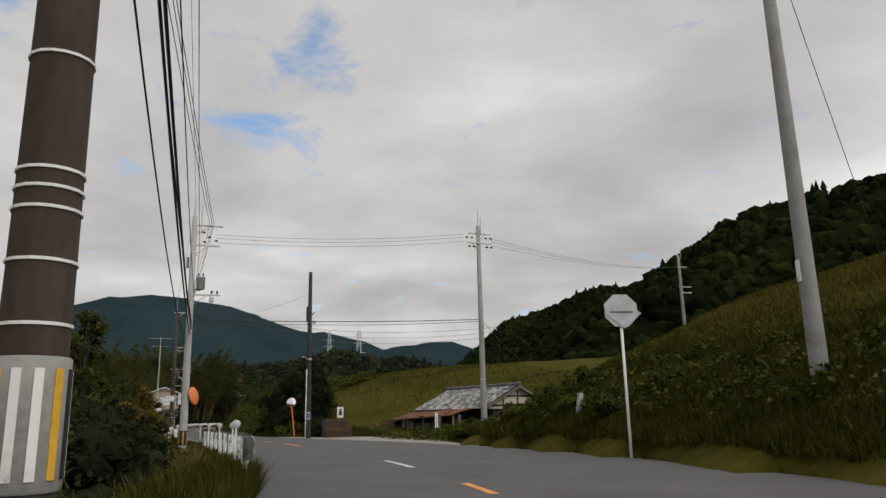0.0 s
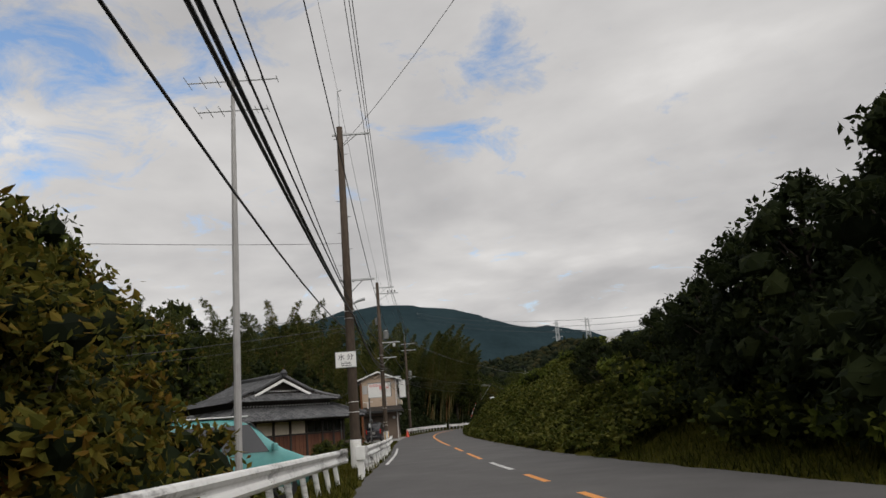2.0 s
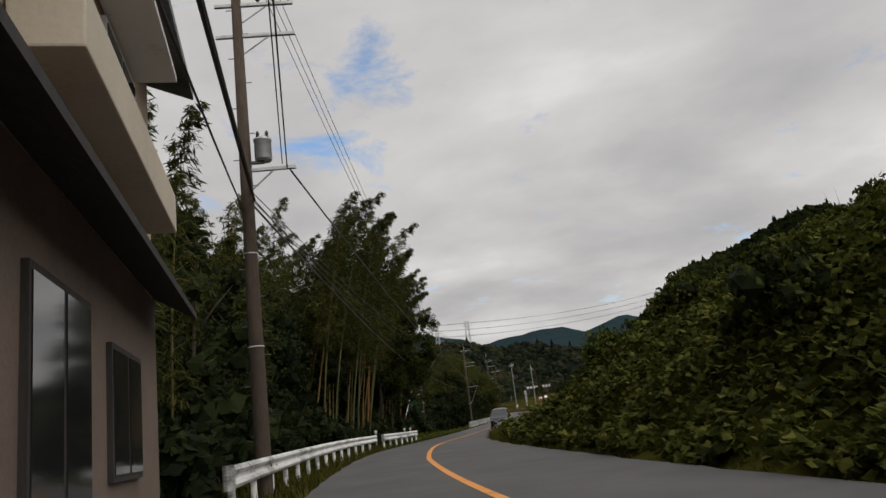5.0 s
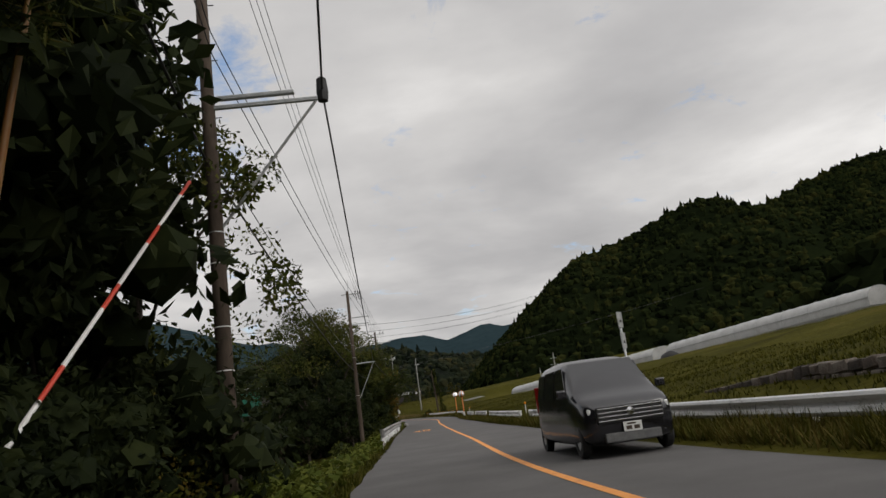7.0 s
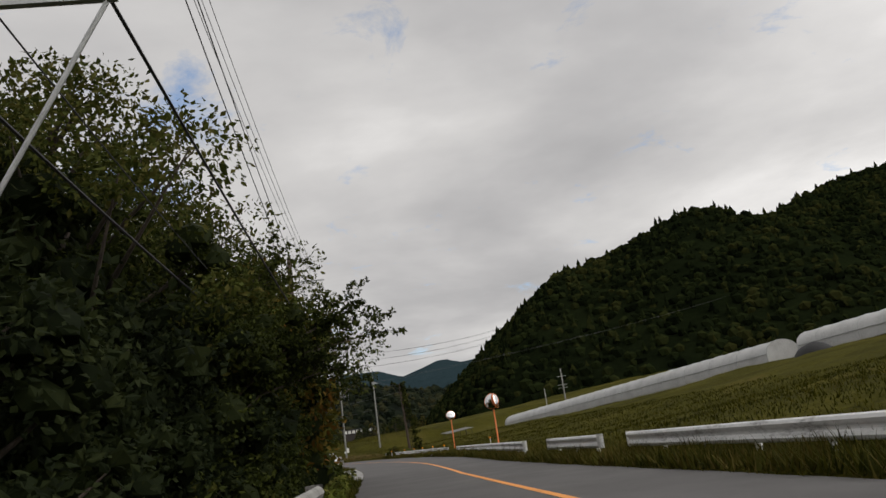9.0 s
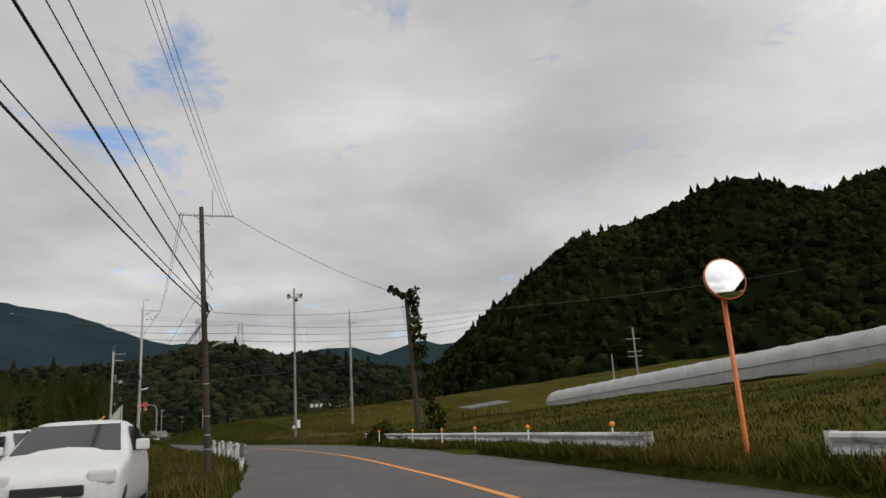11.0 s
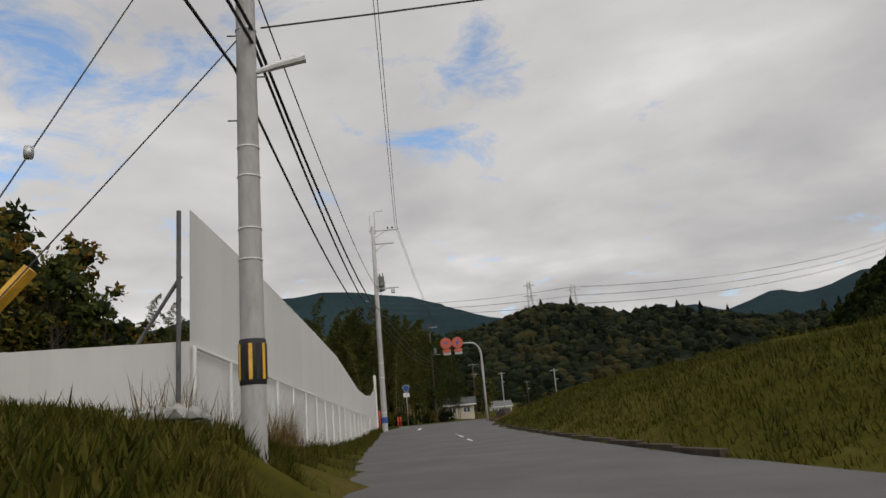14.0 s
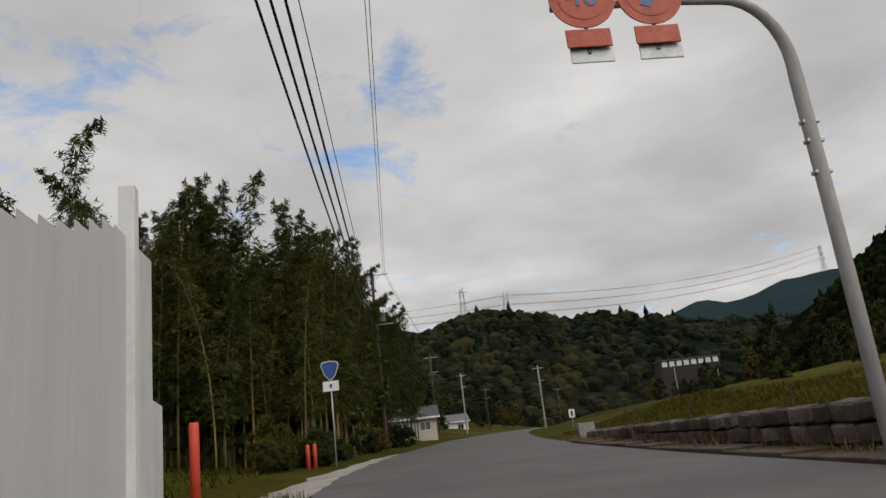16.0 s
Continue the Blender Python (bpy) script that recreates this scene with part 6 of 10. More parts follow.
# yellow crane jib lying over the wall
o = thing("yellow_jib", "slanting yellow steel beam with a stay rod behind the low wall", "crane jib", (-71.4, 350.8, 3.3), 0)
part("beam", tube([(-1.25, -0.55, -0.3), (1.3, 0.6, 2.92)], 0.10, 4), YELLOW, o)
part("stay_rod", tube([(-1.2, -0.5, 0.0), (-0.55, -0.2, 2.3)], 0.03, 8), STEEL_DARK, o)
part("hook_block", tube([(-0.75, -0.35, 0.75), (-0.5, -0.2, 1.15)], 0.07, 8), WOOD_DARK, o)

# ---------------------------------------------------------------- greenhouse tunnel and terrace walls
def tunnel(a, b, r, h, label):
    """A round-backed film tunnel on hoops between two ends."""
    o = thing("greenhouse_tunnel", label, "greenhouse")
    a, b = Vector(a), Vector(b)
    L = (b - a).length
    t = (b - a).normalized()
    side = Vector((t.y, -t.x, 0)).normalized()
    arc = [(-r, 0), (-r, h * 0.42), (-r * 0.9, h * 0.68), (-r * 0.62, h * 0.88), (-r * 0.3, h * 0.975), (0, h), (r * 0.3, h * 0.975), (r * 0.62, h * 0.88), (r * 0.9, h * 0.68), (r, h * 0.42), (r, 0)]
    n = int(L / 2.2)
    for k in range(0, n, 8):
        bm = bmesh.new()
        rows = []
        m = min(8, n - k)
        for j in range(m * 2 + 1):
            c = a.lerp(b, (k + j / 2) / n)
            g = 0.02 if j % 2 == 0 else -0.03
            rows.append([bm.verts.new(c + side * (x * (1 + g / r)) + Vector((0, 0, z + g))) for x, z in arc])
        for u, w in zip(rows, rows[1:]):
            for i in range(len(arc) - 1):
                bm.faces.new((u[i], w[i], w[i + 1], u[i + 1]))
        part("film_section", bm, FILM, o, smooth=True)
    for k in range(0, n + 1, 2):
        c = a.lerp(b, k / n)
        part("hoop", tube([c + side * (x * 1.012) + Vector((0, 0, z * 1.008)) for x, z in arc], 0.03, 5, caps=False), STEEL, o)
    for c in (a, b):
        bm = bmesh.new()
        bm.faces.new([bm.verts.new(c + side * x + Vector((0, 0, z))) for x, z in arc])
        part("end_sheet", bm, FILM, o)
    for sg in (-1, 1):
        part("skirt", tube([a + side * (sg * r * 1.02) + Vector((0, 0, 0.95)), b + side * (sg * r * 1.02) + Vector((0, 0, 0.95))], 0.04, 6), STEEL, o)
    return o


tunnel((-4.6, 298.0, 6.15), (-20.4, 362.0, 4.55), 2.4, 2.35, "long round-backed greenhouse tunnel of milky film on the terrace")
tunnel((9.0, 258.0, 7.75), (-3.4, 294.6, 6.3), 2.4, 2.35, "round-backed greenhouse tunnel of milky film, torn at one end")
o = thing("sheeted_pile", "heap under a black tarpaulin beside the greenhouse", "covered pile", (-6.6, 290.0, 5.2), 15)
bm = bmesh.new()
bmesh.ops.create_icosphere(bm, subdivisions=3, radius=1.0)
for v in bm.verts:
    v.co.x *= 1.5
    v.co.y *= 2.4
    v.co.z = max(v.co.z, -0.1) * 1.9 + 0.25 * noise.noise(v.co * 1.3)
part("tarpaulin", bm, BLACK, o, smooth=True)
tunnel((14.5, 240.0, 8.5), (9.8, 255.0, 7.9), 2.2, 2.2, "short greenhouse tunnel of crumpled milky film")


def stone_wall(name, pts, z0s, z1s, label, stone=0.55):
    """A dry-stone terrace wall of uneven blocks along a line; each stone a piece of its own."""
    rnd = random.Random(len(pts) * 7 + int(pts[0][0]))
    o = thing(name, label, "stone wall", kind="structure")
    shapes = []
    for k in range(5):
        bm = bmesh.new()
        bmesh.ops.create_cube(bm, size=1.0)
        bmesh.ops.bevel(bm, geom=bm.edges[:], offset=0.14, segments=1, affect="EDGES")
        for v in bm.verts:
            v.co += Vector((rnd.uniform(-.07, .07), rnd.uniform(-.05, .05), rnd.uniform(-.07, .07)))
        me = bpy.data.meshes.new("stone")
        bm.to_mesh(me)
        bm.free()
        me.materials.append(STONE)
        shapes.append(me)
    backing = bmesh.new()
    count = 0
    for (xa, ya), (xb, yb), za, zb, ta, tb in zip(pts, pts[1:], z0s, z0s[1:], z1s, z1s[1:]):
        L = math.hypot(xb - xa, yb - ya)
        yaw = math.degrees(math.atan2(yb - ya, xb - xa))
        rows = max(1, int((max(ta, tb) - min(za, zb)) / (stone * 0.62)))
        q = [backing.verts.new(v) for v in ((xa, ya, za - 0.4), (xb, yb, zb - 0.4), (xb, yb, tb - 0.1), (xa, ya, ta - 0.1))]
        backing.faces.new(q)
        for r in range(rows):
            u = rnd.uniform(0, 0.3)
            while u < L:
                w = stone * rnd.uniform(0.7, 1.5)
                c = (u + w / 2) / L
                if c > 1:
                    break
                lo, hi = za + (zb - za) * c, ta + (tb - ta) * c
                z = lo + (hi - lo) * (r + 0.5) / rows
                if count < 290:
                    st = new("stone", rnd.choice(shapes))
                    st.parent = o
                    hgt = (hi - lo) / rows
                    st.matrix_local = pose(xa + (xb - xa) * c, ya + (yb - ya) * c, z, rnd.uniform(-4, 4), rnd.uniform(-5, 5), yaw + rnd.uniform(-4, 4)) @ Matrix.Diagonal((w * 0.98, 0.42, hgt * rnd.uniform(0.9, 1.08), 1))
                    count += 1
                u += w
    bmesh.ops.solidify(backing, geom=backing.faces[:], thickness=0.25)
    part("backing", backing, STONE, o)
    return o


def wall_line(ss, dd):
    return [tuple(spot(s, d)[:2]) for s, d in zip(ss, dd)]


ss = [166, 176, 186, 196, 206, 214]
stone_wall("terrace_wall", wall_line(ss, [11.2, 11.3, 11.4, 11.6, 11.8, 12.0]), [road_z(s) - 0.1 for s in ss], [road_z(s) + h for s, h in zip(ss, (1.05, 1.05, 1.1, 1.12, 1.1, 0.6))], "dark mossy stone terrace wall below the rice field", 0.5)
ss = [408, 413, 419, 426, 433]
stone_wall("terrace_wall", wall_line(ss, [6.95, 6.85, 6.8, 6.8, 6.8]), [road_z(s) - 0.2 for s in ss], [road_z(s) + h for s, h in zip(ss, (0.78, 0.76, 0.6, 0.46, 0.3))], "low dark stone retaining wall of the rice field beside the ditch", 0.42)
for q in (409.5, 413.2, 417.0, 421.5, 427.0):
    o = thing("stake", "thin weathered wooden stake leaning on the terrace wall", "stake", spot(q, 6.62), heading(q), "terrace stakes")
    part("shaft", tube([(0, 0, -0.2), (0.06, 0.0, 0.45), (0.1, 0.02, 0.9)], 0.022, 6), WOOD_DARK, o)
o = thing("concrete_pier", "short pale concrete pier at the end of the terrace wall", "pier", spot(433.8, 6.7), heading(433))
part("shaft", box(-0.3, 0.3, -0.25, 0.25, -0.2, 0.6, 0.03), CONCRETE, o)
dc = thing("ditch_cover", "long concrete slabs covering the roadside ditch", "ditch cover", kind="structure")
for k in range(12):
    q = 409 + k * 2.0
    a = spot(q, 6.22)
    part("slab", box(-0.4, 0.4, -0.985, 0.985, -0.25, 0.05 + 0.012 * (k % 3), 0.02, None, pose(a.x, a.y, a.z, 0, 0, heading(q))), CONCRETE_BROWN, dc)
bmk = thing("kerb", "low broken concrete kerb along the asphalt", "kerb", kind="structure")
for k in range(18):
    s = 371 + k * 2.0
    a = spot(s, right_edge(s) + 0.12)
    part("kerb_stone", box(-0.08, 0.08, -0.98, 0.98, -0.2, 0.1, 0.02, None, pose(a.x, a.y, a.z, 0, 0, heading(s))), CONCRETE_BROWN, bmk)
# ---------------------------------------------------------------- buildings
def pan_tile(w=0.26, l=0.30, t=0.022):
    """One S-shaped clay tile lying in x (across) and y (down the slope), about 40 triangles."""
    n = 6
    top, bot = [], []
    for j, y in enumerate((0.0, -l)):
        for i in range(n + 1):
            u = i / n
            z = 0.028 * math.cos(2 * math.pi * (u - 0.12)) + (0.03 if j else 0.0)
            top.append((u * w, y, z))
            bot.append((u * w, y, z - t))
    v = top + bot
    m = n + 1
    f = []
    for i in range(n):
        f.append((i, i + 1, m + i + 1, m + i)[::-1])
        f.append((m + i, m + i + 1, 3 * m + i + 1, 3 * m + i)[::-1])
    me = bpy.data.meshes.new("roof_tile")
    me.from_pydata(v, [], f)
    me.materials.append(TILE)
    me.update()
    return me


TILE_MESH = pan_tile()


def tile_frame(a, b, down):
    """Placement of a slope: a and b are its upper corners, down the vector to the eave."""
    a, b, down = Vector(a), Vector(b), Vector(down)
    x = (b - a).normalized()
    y = -down.normalized()
    z = x.cross(y).normalized()
    return Matrix(((x.x, y.x, z.x, a.x), (x.y, y.y, z.y, a.y), (x.z, y.z, z.z, a.z), (0, 0, 0, 1)))


def tiles_apart(parent, a, b, down, w=0.26, l=0.235, trim0=0.0, trim1=0.0):
    """Every tile of a slope as an object of its own; trims narrow the upper courses."""
    m = tile_frame(a, b, down)
    wide, deep = (Vector(b) - Vector(a)).length, Vector(down).length
    for r in range(int(deep / l) + 1):
        q = min(1, r * l / deep)
        x0, x1 = trim0 * (1 - q), wide - trim1 * (1 - q)
        for c in range(int(wide / w)):
            if x0 - 0.1 <= c * w and (c + 1) * w <= x1 + 0.15:
                ob = new("roof_tile", TILE_MESH)
                ob.parent = parent
                ob.matrix_local = m @ pose(c * w, -r * l, 0.035 + random.uniform(0, .008), 0, 0, random.uniform(-0.8, 0.8))


def tiles_joined(parent, a, b, down, mat, w=0.26, l=0.235, name="tile_covering", trim0=0.0, trim1=0.0, missing=0.0, seed=1):
    rnd = random.Random(seed)
    m = tile_frame(a, b, down)
    wide, deep = (Vector(b) - Vector(a)).length, Vector(down).length
    V, F = [], []
    base = [v.co.copy() for v in TILE_MESH.vertices]
    fs = [tuple(p.vertices) for p in TILE_MESH.polygons]
    for r in range(int(deep / l) + 1):
        q = min(1, r * l / deep)
        x0, x1 = trim0 * (1 - q), wide - trim1 * (1 - q)
        for c in range(int(wide / w)):
            if x0 - 0.1 <= c * w and (c + 1) * w <= x1 + 0.15 and rnd.random() >= missing:
                k = m @ pose(c * w, -r * l, 0.035 + rnd.uniform(0, .012), 0, 0, rnd.uniform(-1.2, 1.2))
                n = len(V)
                V += [k @ v for v in base]
                F += [tuple(i + n for i in f) for f in fs]
    ob = part_np(name, V, F, mat, parent)
    return tagged(ob, "", kind="stuff")


def slab(pts, thick):
    """A sloping slab: its upper outline and a thickness straight down."""
    bm = bmesh.new()
    a = [bm.verts.new(p) for p in pts]
    b = [bm.verts.new((p[0], p[1], p[2] - thick)) for p in pts]
    bm.faces.new(a)
    bm.faces.new(b[::-1])
    n = len(a)
    for k in range(n):
        bm.faces.new((a[k], b[k], b[(k + 1) % n], a[(k + 1) % n]))
    bmesh.ops.recalc_face_normals(bm, faces=bm.faces)
    return bm


def ridge(parent, pts, r=0.13, name="ridge_tiles"):
    """Stacked flat tiles under a round cap, ending in a knob."""
    p = part(name, tube(pts, r * 0.75, 8), TILE, parent, smooth=True)
    low = [(x, y, z - r * 0.7) for x, y, z in pts]
    part("ridge_base", tube(low, r, 4), TILE, p)
    e = Vector(pts[0])
    part("end_tile", lathe([(0, -0.05), (r * 1.15, -0.04), (r * 1.15, 0.04), (r * 0.5, 0.07), (0, 0.075)], 12, m=pose(e.x, e.y - 0.03, e.z - 0.03, 90, 0, 0)), TILE, p)
    return p


def farmhouse():
    ob = thing("farmhouse", "old farmhouse with tiled hip-and-gable roof, plaster and red boards", "house", (-37.5, 85.0, road_z(98)), 62)
    W = 4.5
    part("wall", box(-3.6, 3.5, -0.95, 6.6, -0.6, 2.5), PLASTER, ob, "cream plaster wall between dark posts")
    # boarded foot of the front, board by board
    src = None
    for i in range(27):
        x = -3.62 + i * 0.265
        if src is None:
            src = part("board", box(0, 0.255, -0.03, 0.0, -0.5, 1.28, 0.006), WOOD_RED, ob, "reddish weathered board")
            src.matrix_local = pose(x, -0.955, 0)
        else:
            add_copy(src, ob, pose(x, -0.955 - random.uniform(0, .008), 0))
    part("rail", box(-3.7, 3.6, -1.03, -0.95, 1.28, 1.37), WOOD_DARK, ob)
    part("rail", box(-3.7, 3.6, -1.03, -0.95, 2.08, 2.22), WOOD_DARK, ob)
    for i, x in enumerate((-3.6, -2.5, -1.35, -0.25, 0.85, 1.95, 2.75, 3.5)):
        part("post", box(x - 0.06, x + 0.06, -1.05, -0.93, -0.5, 2.3, 0.005), WOOD_DARK, ob)
    for x0, x1 in ((0.91, 1.89), (2.01, 2.69), (2.81, 3.44)):
        w = part("window", box(x0, x1, -0.985, -0.94, 1.38, 2.07), WOOD_DARK, ob, "dark timber window with small panes")
        for k in range(2):
            part("pane", box(x0 + 0.04 + k * (x1 - x0) / 2, x0 + (k + 1) * (x1 - x0) / 2 - 0.03, -0.992, -0.984, 1.42, 2.03), GLASS_DARK, w)
    part("side_boards", box(3.5, 3.56, -0.9, 6.5, -0.5, 2.3), WOOD_DARK, ob)
    part("drainpipe", tube([(3.25, -1.12, -0.3), (3.25, -1.12, 2.05), (3.4, -1.6, 2.2)], 0.035, 8), STEEL_DARK, ob)
    part("gutter", tube([(-4.4, -2.02, 2.14), (4.4, -2.02, 2.14)], 0.05, 8), WOOD_DARK, ob)
    # lower roof round the house
    part("roof", slab([(-4.5, -2.0, 2.2), (4.5, -2.0, 2.2), (3.3, -0.15, 2.95), (-3.3, -0.15, 2.95)], 0.1), WOOD_DARK, ob)
    tiles_apart(ob, (-4.5, -0.15, 2.95), (4.5, -0.15, 2.95), (0, -1.85, -0.75), trim0=1.2, trim1=1.2)
    part("roof", slab([(4.5, -2.0, 2.2), (4.5, 7.2, 2.2), (3.3, 6.2, 2.95), (3.3, -0.15, 2.95)], 0.1), WOOD_DARK, ob)
    tiles_joined(ob, (3.3, -2.0, 2.95), (3.3, 7.2, 2.95), (1.2, 0, -0.75), TILE, trim0=1.8, trim1=1.0)
    part("roof", slab([(-4.5, 7.2, 2.2), (-4.5, -2.0, 2.2), (-3.3, -0.15, 2.95), (-3.3, 6.2, 2.95)], 0.1), WOOD_DARK, ob)
    tiles_joined(ob, (-3.3, 7.2, 2.95), (-3.3, -2.0, 2.95), (-1.2, 0, -0.75), TILE, trim0=1.0, trim1=1.8)
    ridge(ob, [(4.45, -1.95, 2.38), (3.9, -1.05, 2.70), (3.25, -0.1, 3.10)], 0.11, "hip_tiles")
    ridge(ob, [(-4.45, -1.95, 2.38), (-3.9, -1.05, 2.70), (-3.25, -0.1, 3.10)], 0.11, "hip_tiles")
    part("wall_upper", box(-3.2, 3.2, -0.12, 6.4, 2.9, 3.3), WOOD_DARK, ob)
    # white tile ends under the upper eave and in the gable
    dot = None
    for x, y, z in [(-3.1 + i * 0.2, -0.16, 3.06) for i in range(32)] + [(-1.1 + i * 0.17, 0.22, 3.92) for i in range(14)]:
        if dot is None:
            dot = part("tile_end", lathe([(0, 0), (0.05, 0), (0.05, 0.03), (0, 0.035)], 10, m=pose(0, 0, 0, 90, 0, 0)), CONCRETE_PALE, ob, "pale round tile end")
            dot.matrix_local = pose(x, y, z)
        else:
            add_copy(dot, ob, pose(x, y, z))
    # upper roof
    part("roof", slab([(-3.6, -0.6, 3.34), (3.6, -0.6, 3.34), (2.4, 0.4, 3.80), (-2.4, 0.4, 3.80)], 0.09), WOOD_DARK, ob)
    tiles_apart(ob, (-3.6, 0.4, 3.80), (3.6, 0.4, 3.80), (0, -1.0, -0.46), trim0=1.2, trim1=1.2)
    for k in (-1, 1):
        a = [(0, 0.0, 4.74), (0, 6.0, 4.74), (k * 2.0, 6.0, 3.86), (k * 2.0, 0.0, 3.86)]
        part("roof", slab(a if k < 0 else a[::-1], 0.09), WOOD_DARK, ob)
        b = [(k * 2.0, 0.1, 3.86), (k * 2.0, 6.0, 3.86), (k * 3.6, 6.6, 3.34), (k * 3.6, -0.6, 3.34)]
        part("roof", slab(b if k < 0 else b[::-1], 0.09), WOOD_DARK, ob)
        if k > 0:
            tiles_joined(ob, (0, -0.02, 4.74), (0, 6.0, 4.74), (2.0, 0, -0.88), TILE)
            tiles_joined(ob, (2.0, -0.6, 3.86), (2.0, 6.6, 3.86), (1.6, 0, -0.52), TILE, trim0=0.8, trim1=0.5)
        else:
            tiles_joined(ob, (0, 6.0, 4.74), (0, -0.02, 4.74), (-2.0, 0, -0.88), TILE)
            tiles_joined(ob, (-2.0, 6.6, 3.86), (-2.0, -0.6, 3.86), (-1.6, 0, -0.52), TILE, trim0=0.5, trim1=0.8)
        part("barge_board", slab([(0, -0.03, 4.62), (k * 1.95, -0.03, 3.72), (k * 1.95, 0.04, 3.72), (0, 0.04, 4.62)], 0.16), CLEAN_WHITE, ob, "white barge board")
        ridge(ob, [(k * 1.95, -0.02, 3.98), (k * 1.0, -0.02, 4.42), (k * 0.1, -0.02, 4.84)], 0.075, "verge_tiles")
        ridge(ob, [(k * 3.55, -0.55, 3.46), (k * 2.9, -0.05, 3.68), (k * 2.2, 0.3, 3.95)], 0.10, "hip_tiles")
    part("gable", slab([(-1.9, 0.3, 3.7), (1.9, 0.3, 3.7), (0, 0.3, 4.6)], 0.02), WOOD_DARK, ob)
    part("gable_face", plate([(-1.85, 3.72), (1.85, 3.72), (0, 4.6)], 0.04, pose(0, 0.36, 0)), WOOD_DARK, ob)
    r = ridge(ob, [(0, -0.1, 4.92), (0, 3, 4.90), (0, 6.1, 4.92)], 0.15)
    part("ridge_ornament", lathe([(0.0, 0), (0.20, 0), (0.22, 0.05), (0.15, 0.14), (0.11, 0.22), (0.06, 0.25), (0, 0.26)], 12, m=pose(0, -0.08, 4.92)), TILE, r)
    return ob


farmhouse()


def annex():
    ob = thing("shed", "small shed with a tiled gable roof beside the farmhouse", "shed", (-39.6, 78.6, road_z(86) - 0.1), 50)
    part("wall", box(-1.5, 1.5, -0.9, 2.6, -0.6, 1.75), WOOD_DARK, ob)
    for i in range(10):
        part("tile_end", box(-1.4 + i * 0.29, -1.32 + i * 0.29, -0.95, -0.9, 1.5, 1.58), CONCRETE_PALE, ob)
    for k in (-1, 1):
        a = [(0, -1.3, 2.6), (0, 3.0, 2.6), (k * 2.1, 3.0, 1.72), (k * 2.1, -1.3, 1.72)]
        part("roof", slab(a if k < 0 else a[::-1], 0.08), WOOD_DARK, ob)
        if k > 0:
            tiles_joined(ob, (0, -1.3, 2.6), (0, 3.0, 2.6), (2.1, 0, -0.88), TILE)
        else:
            tiles_joined(ob, (0, 3.0, 2.6), (0, -1.3, 2.6), (-2.1, 0, -0.88), TILE)
    part("gable", plate([(-1.7, 1.75), (1.7, 1.75), (0, 2.52)], 0.05, pose(0, -0.9, 0)), WOOD_DARK, ob)
    ridge(ob, [(0, -1.35, 2.72), (0, 3.05, 2.72)], 0.12)
    return ob


annex()


def garden_wall():
    ob = thing("garden_wall", "low dark block wall before the farmhouse garden", "wall", (0, 0, 0), 0, kind="structure")
    src = None
    for r in range(5):
        for i in range(38):
            s = 90 + i * 0.42 + (r % 2) * 0.21
            p = spot(s, -2.9 - 0.012 * (s - 90), -0.2 + r * 0.21)
            m = pose(p.x, p.y, p.z, random.uniform(-.6, .6), 0, heading(s) + random.uniform(-.6, .6))
            if src is None:
                src = part("block", box(-0.08, 0.08, 0, 0.40, 0, 0.195, 0.012), CONCRETE_BROWN, ob)
                src.matrix_local = m
            else:
                add_copy(src, ob, m)
    return ob


garden_wall()


def garden_stones(s, d, n, size, label, seed=2, mat=None):
    rnd = random.Random(seed)
    ob = thing("stone_heap", label, "stones", on_ground(s, d), 0)
    for i in range(n):
        v, f = blob(seed * 50 + i % 7, 1)
        k = size * rnd.uniform(0.5, 1.2)
        a = rnd.uniform(0, 6.28)
        r = size * math.sqrt(n) * 0.42 * math.sqrt(rnd.random())
        z = max(0, size * 0.9 * (1 - r / (size * math.sqrt(n) * 0.42))) * rnd.random()
        part_np("stone", (v - np.array([0, 0, 0.5])) * np.array([k, k * 0.8, k * 0.6]) * 0.5 + np.array([r * math.cos(a), r * math.sin(a), z + k * 0.12]), f, mat or STONE, ob)
    return ob


garden_stones(103, -4.4, 16, 0.5, "rough garden stones beside the farmhouse", 3)
garden_stones(366.3, -2.4, 30, 0.26, "heap of pale stones lying in the grass", 4, CONCRETE)


def dish():
    ob = thing("satellite_dish", "white satellite dish on a short mast", "dish", spot(101.5, -5.2), heading(100))
    part("mast", tube([(0, 0, -0.3), (0, 0, 1.75)], 0.025, 8), STEEL, ob)
    part("reflector", lathe([(0.0, 0), (0.1, 0.008), (0.2, 0.035), (0.24, 0.055), (0.235, 0.065), (0.0, 0.012)], 20, m=pose(0, -0.06, 1.75, 75, 0, 0)), CLEAN_WHITE, ob, smooth=True)
    part("feed_arm", tube([(0, -0.05, 1.58), (0, -0.36, 1.7)], 0.012, 6), STEEL_DARK, ob)


dish()


def antenna(place, h):
    ob = thing("tv_antenna_mast", "grey mast with a small television antenna", "antenna", place, 20)
    part("mast", tube([(0, 0, -0.5), (0, 0, h * 0.6), (0, 0, h)], [0.075, 0.06, 0.035], 10), CONCRETE_PALE, ob)
    for z, L in ((h - 0.1, 0.9), (h - 0.75, 0.7)):
        b = part("boom", tube([(-L, 0, z), (L, 0, z)], 0.013, 6), STEEL, ob)
        for i in range(7):
            x = -L + 2 * L * i / 6
            part("element", tube([(x, -0.28 + 0.02 * i, z), (x, 0.28 - 0.02 * i, z)], 0.007, 5), STEEL, b)


antenna((-22.4, 57.6, float(ground([-22.4], [57.6])[0])), 8.6)


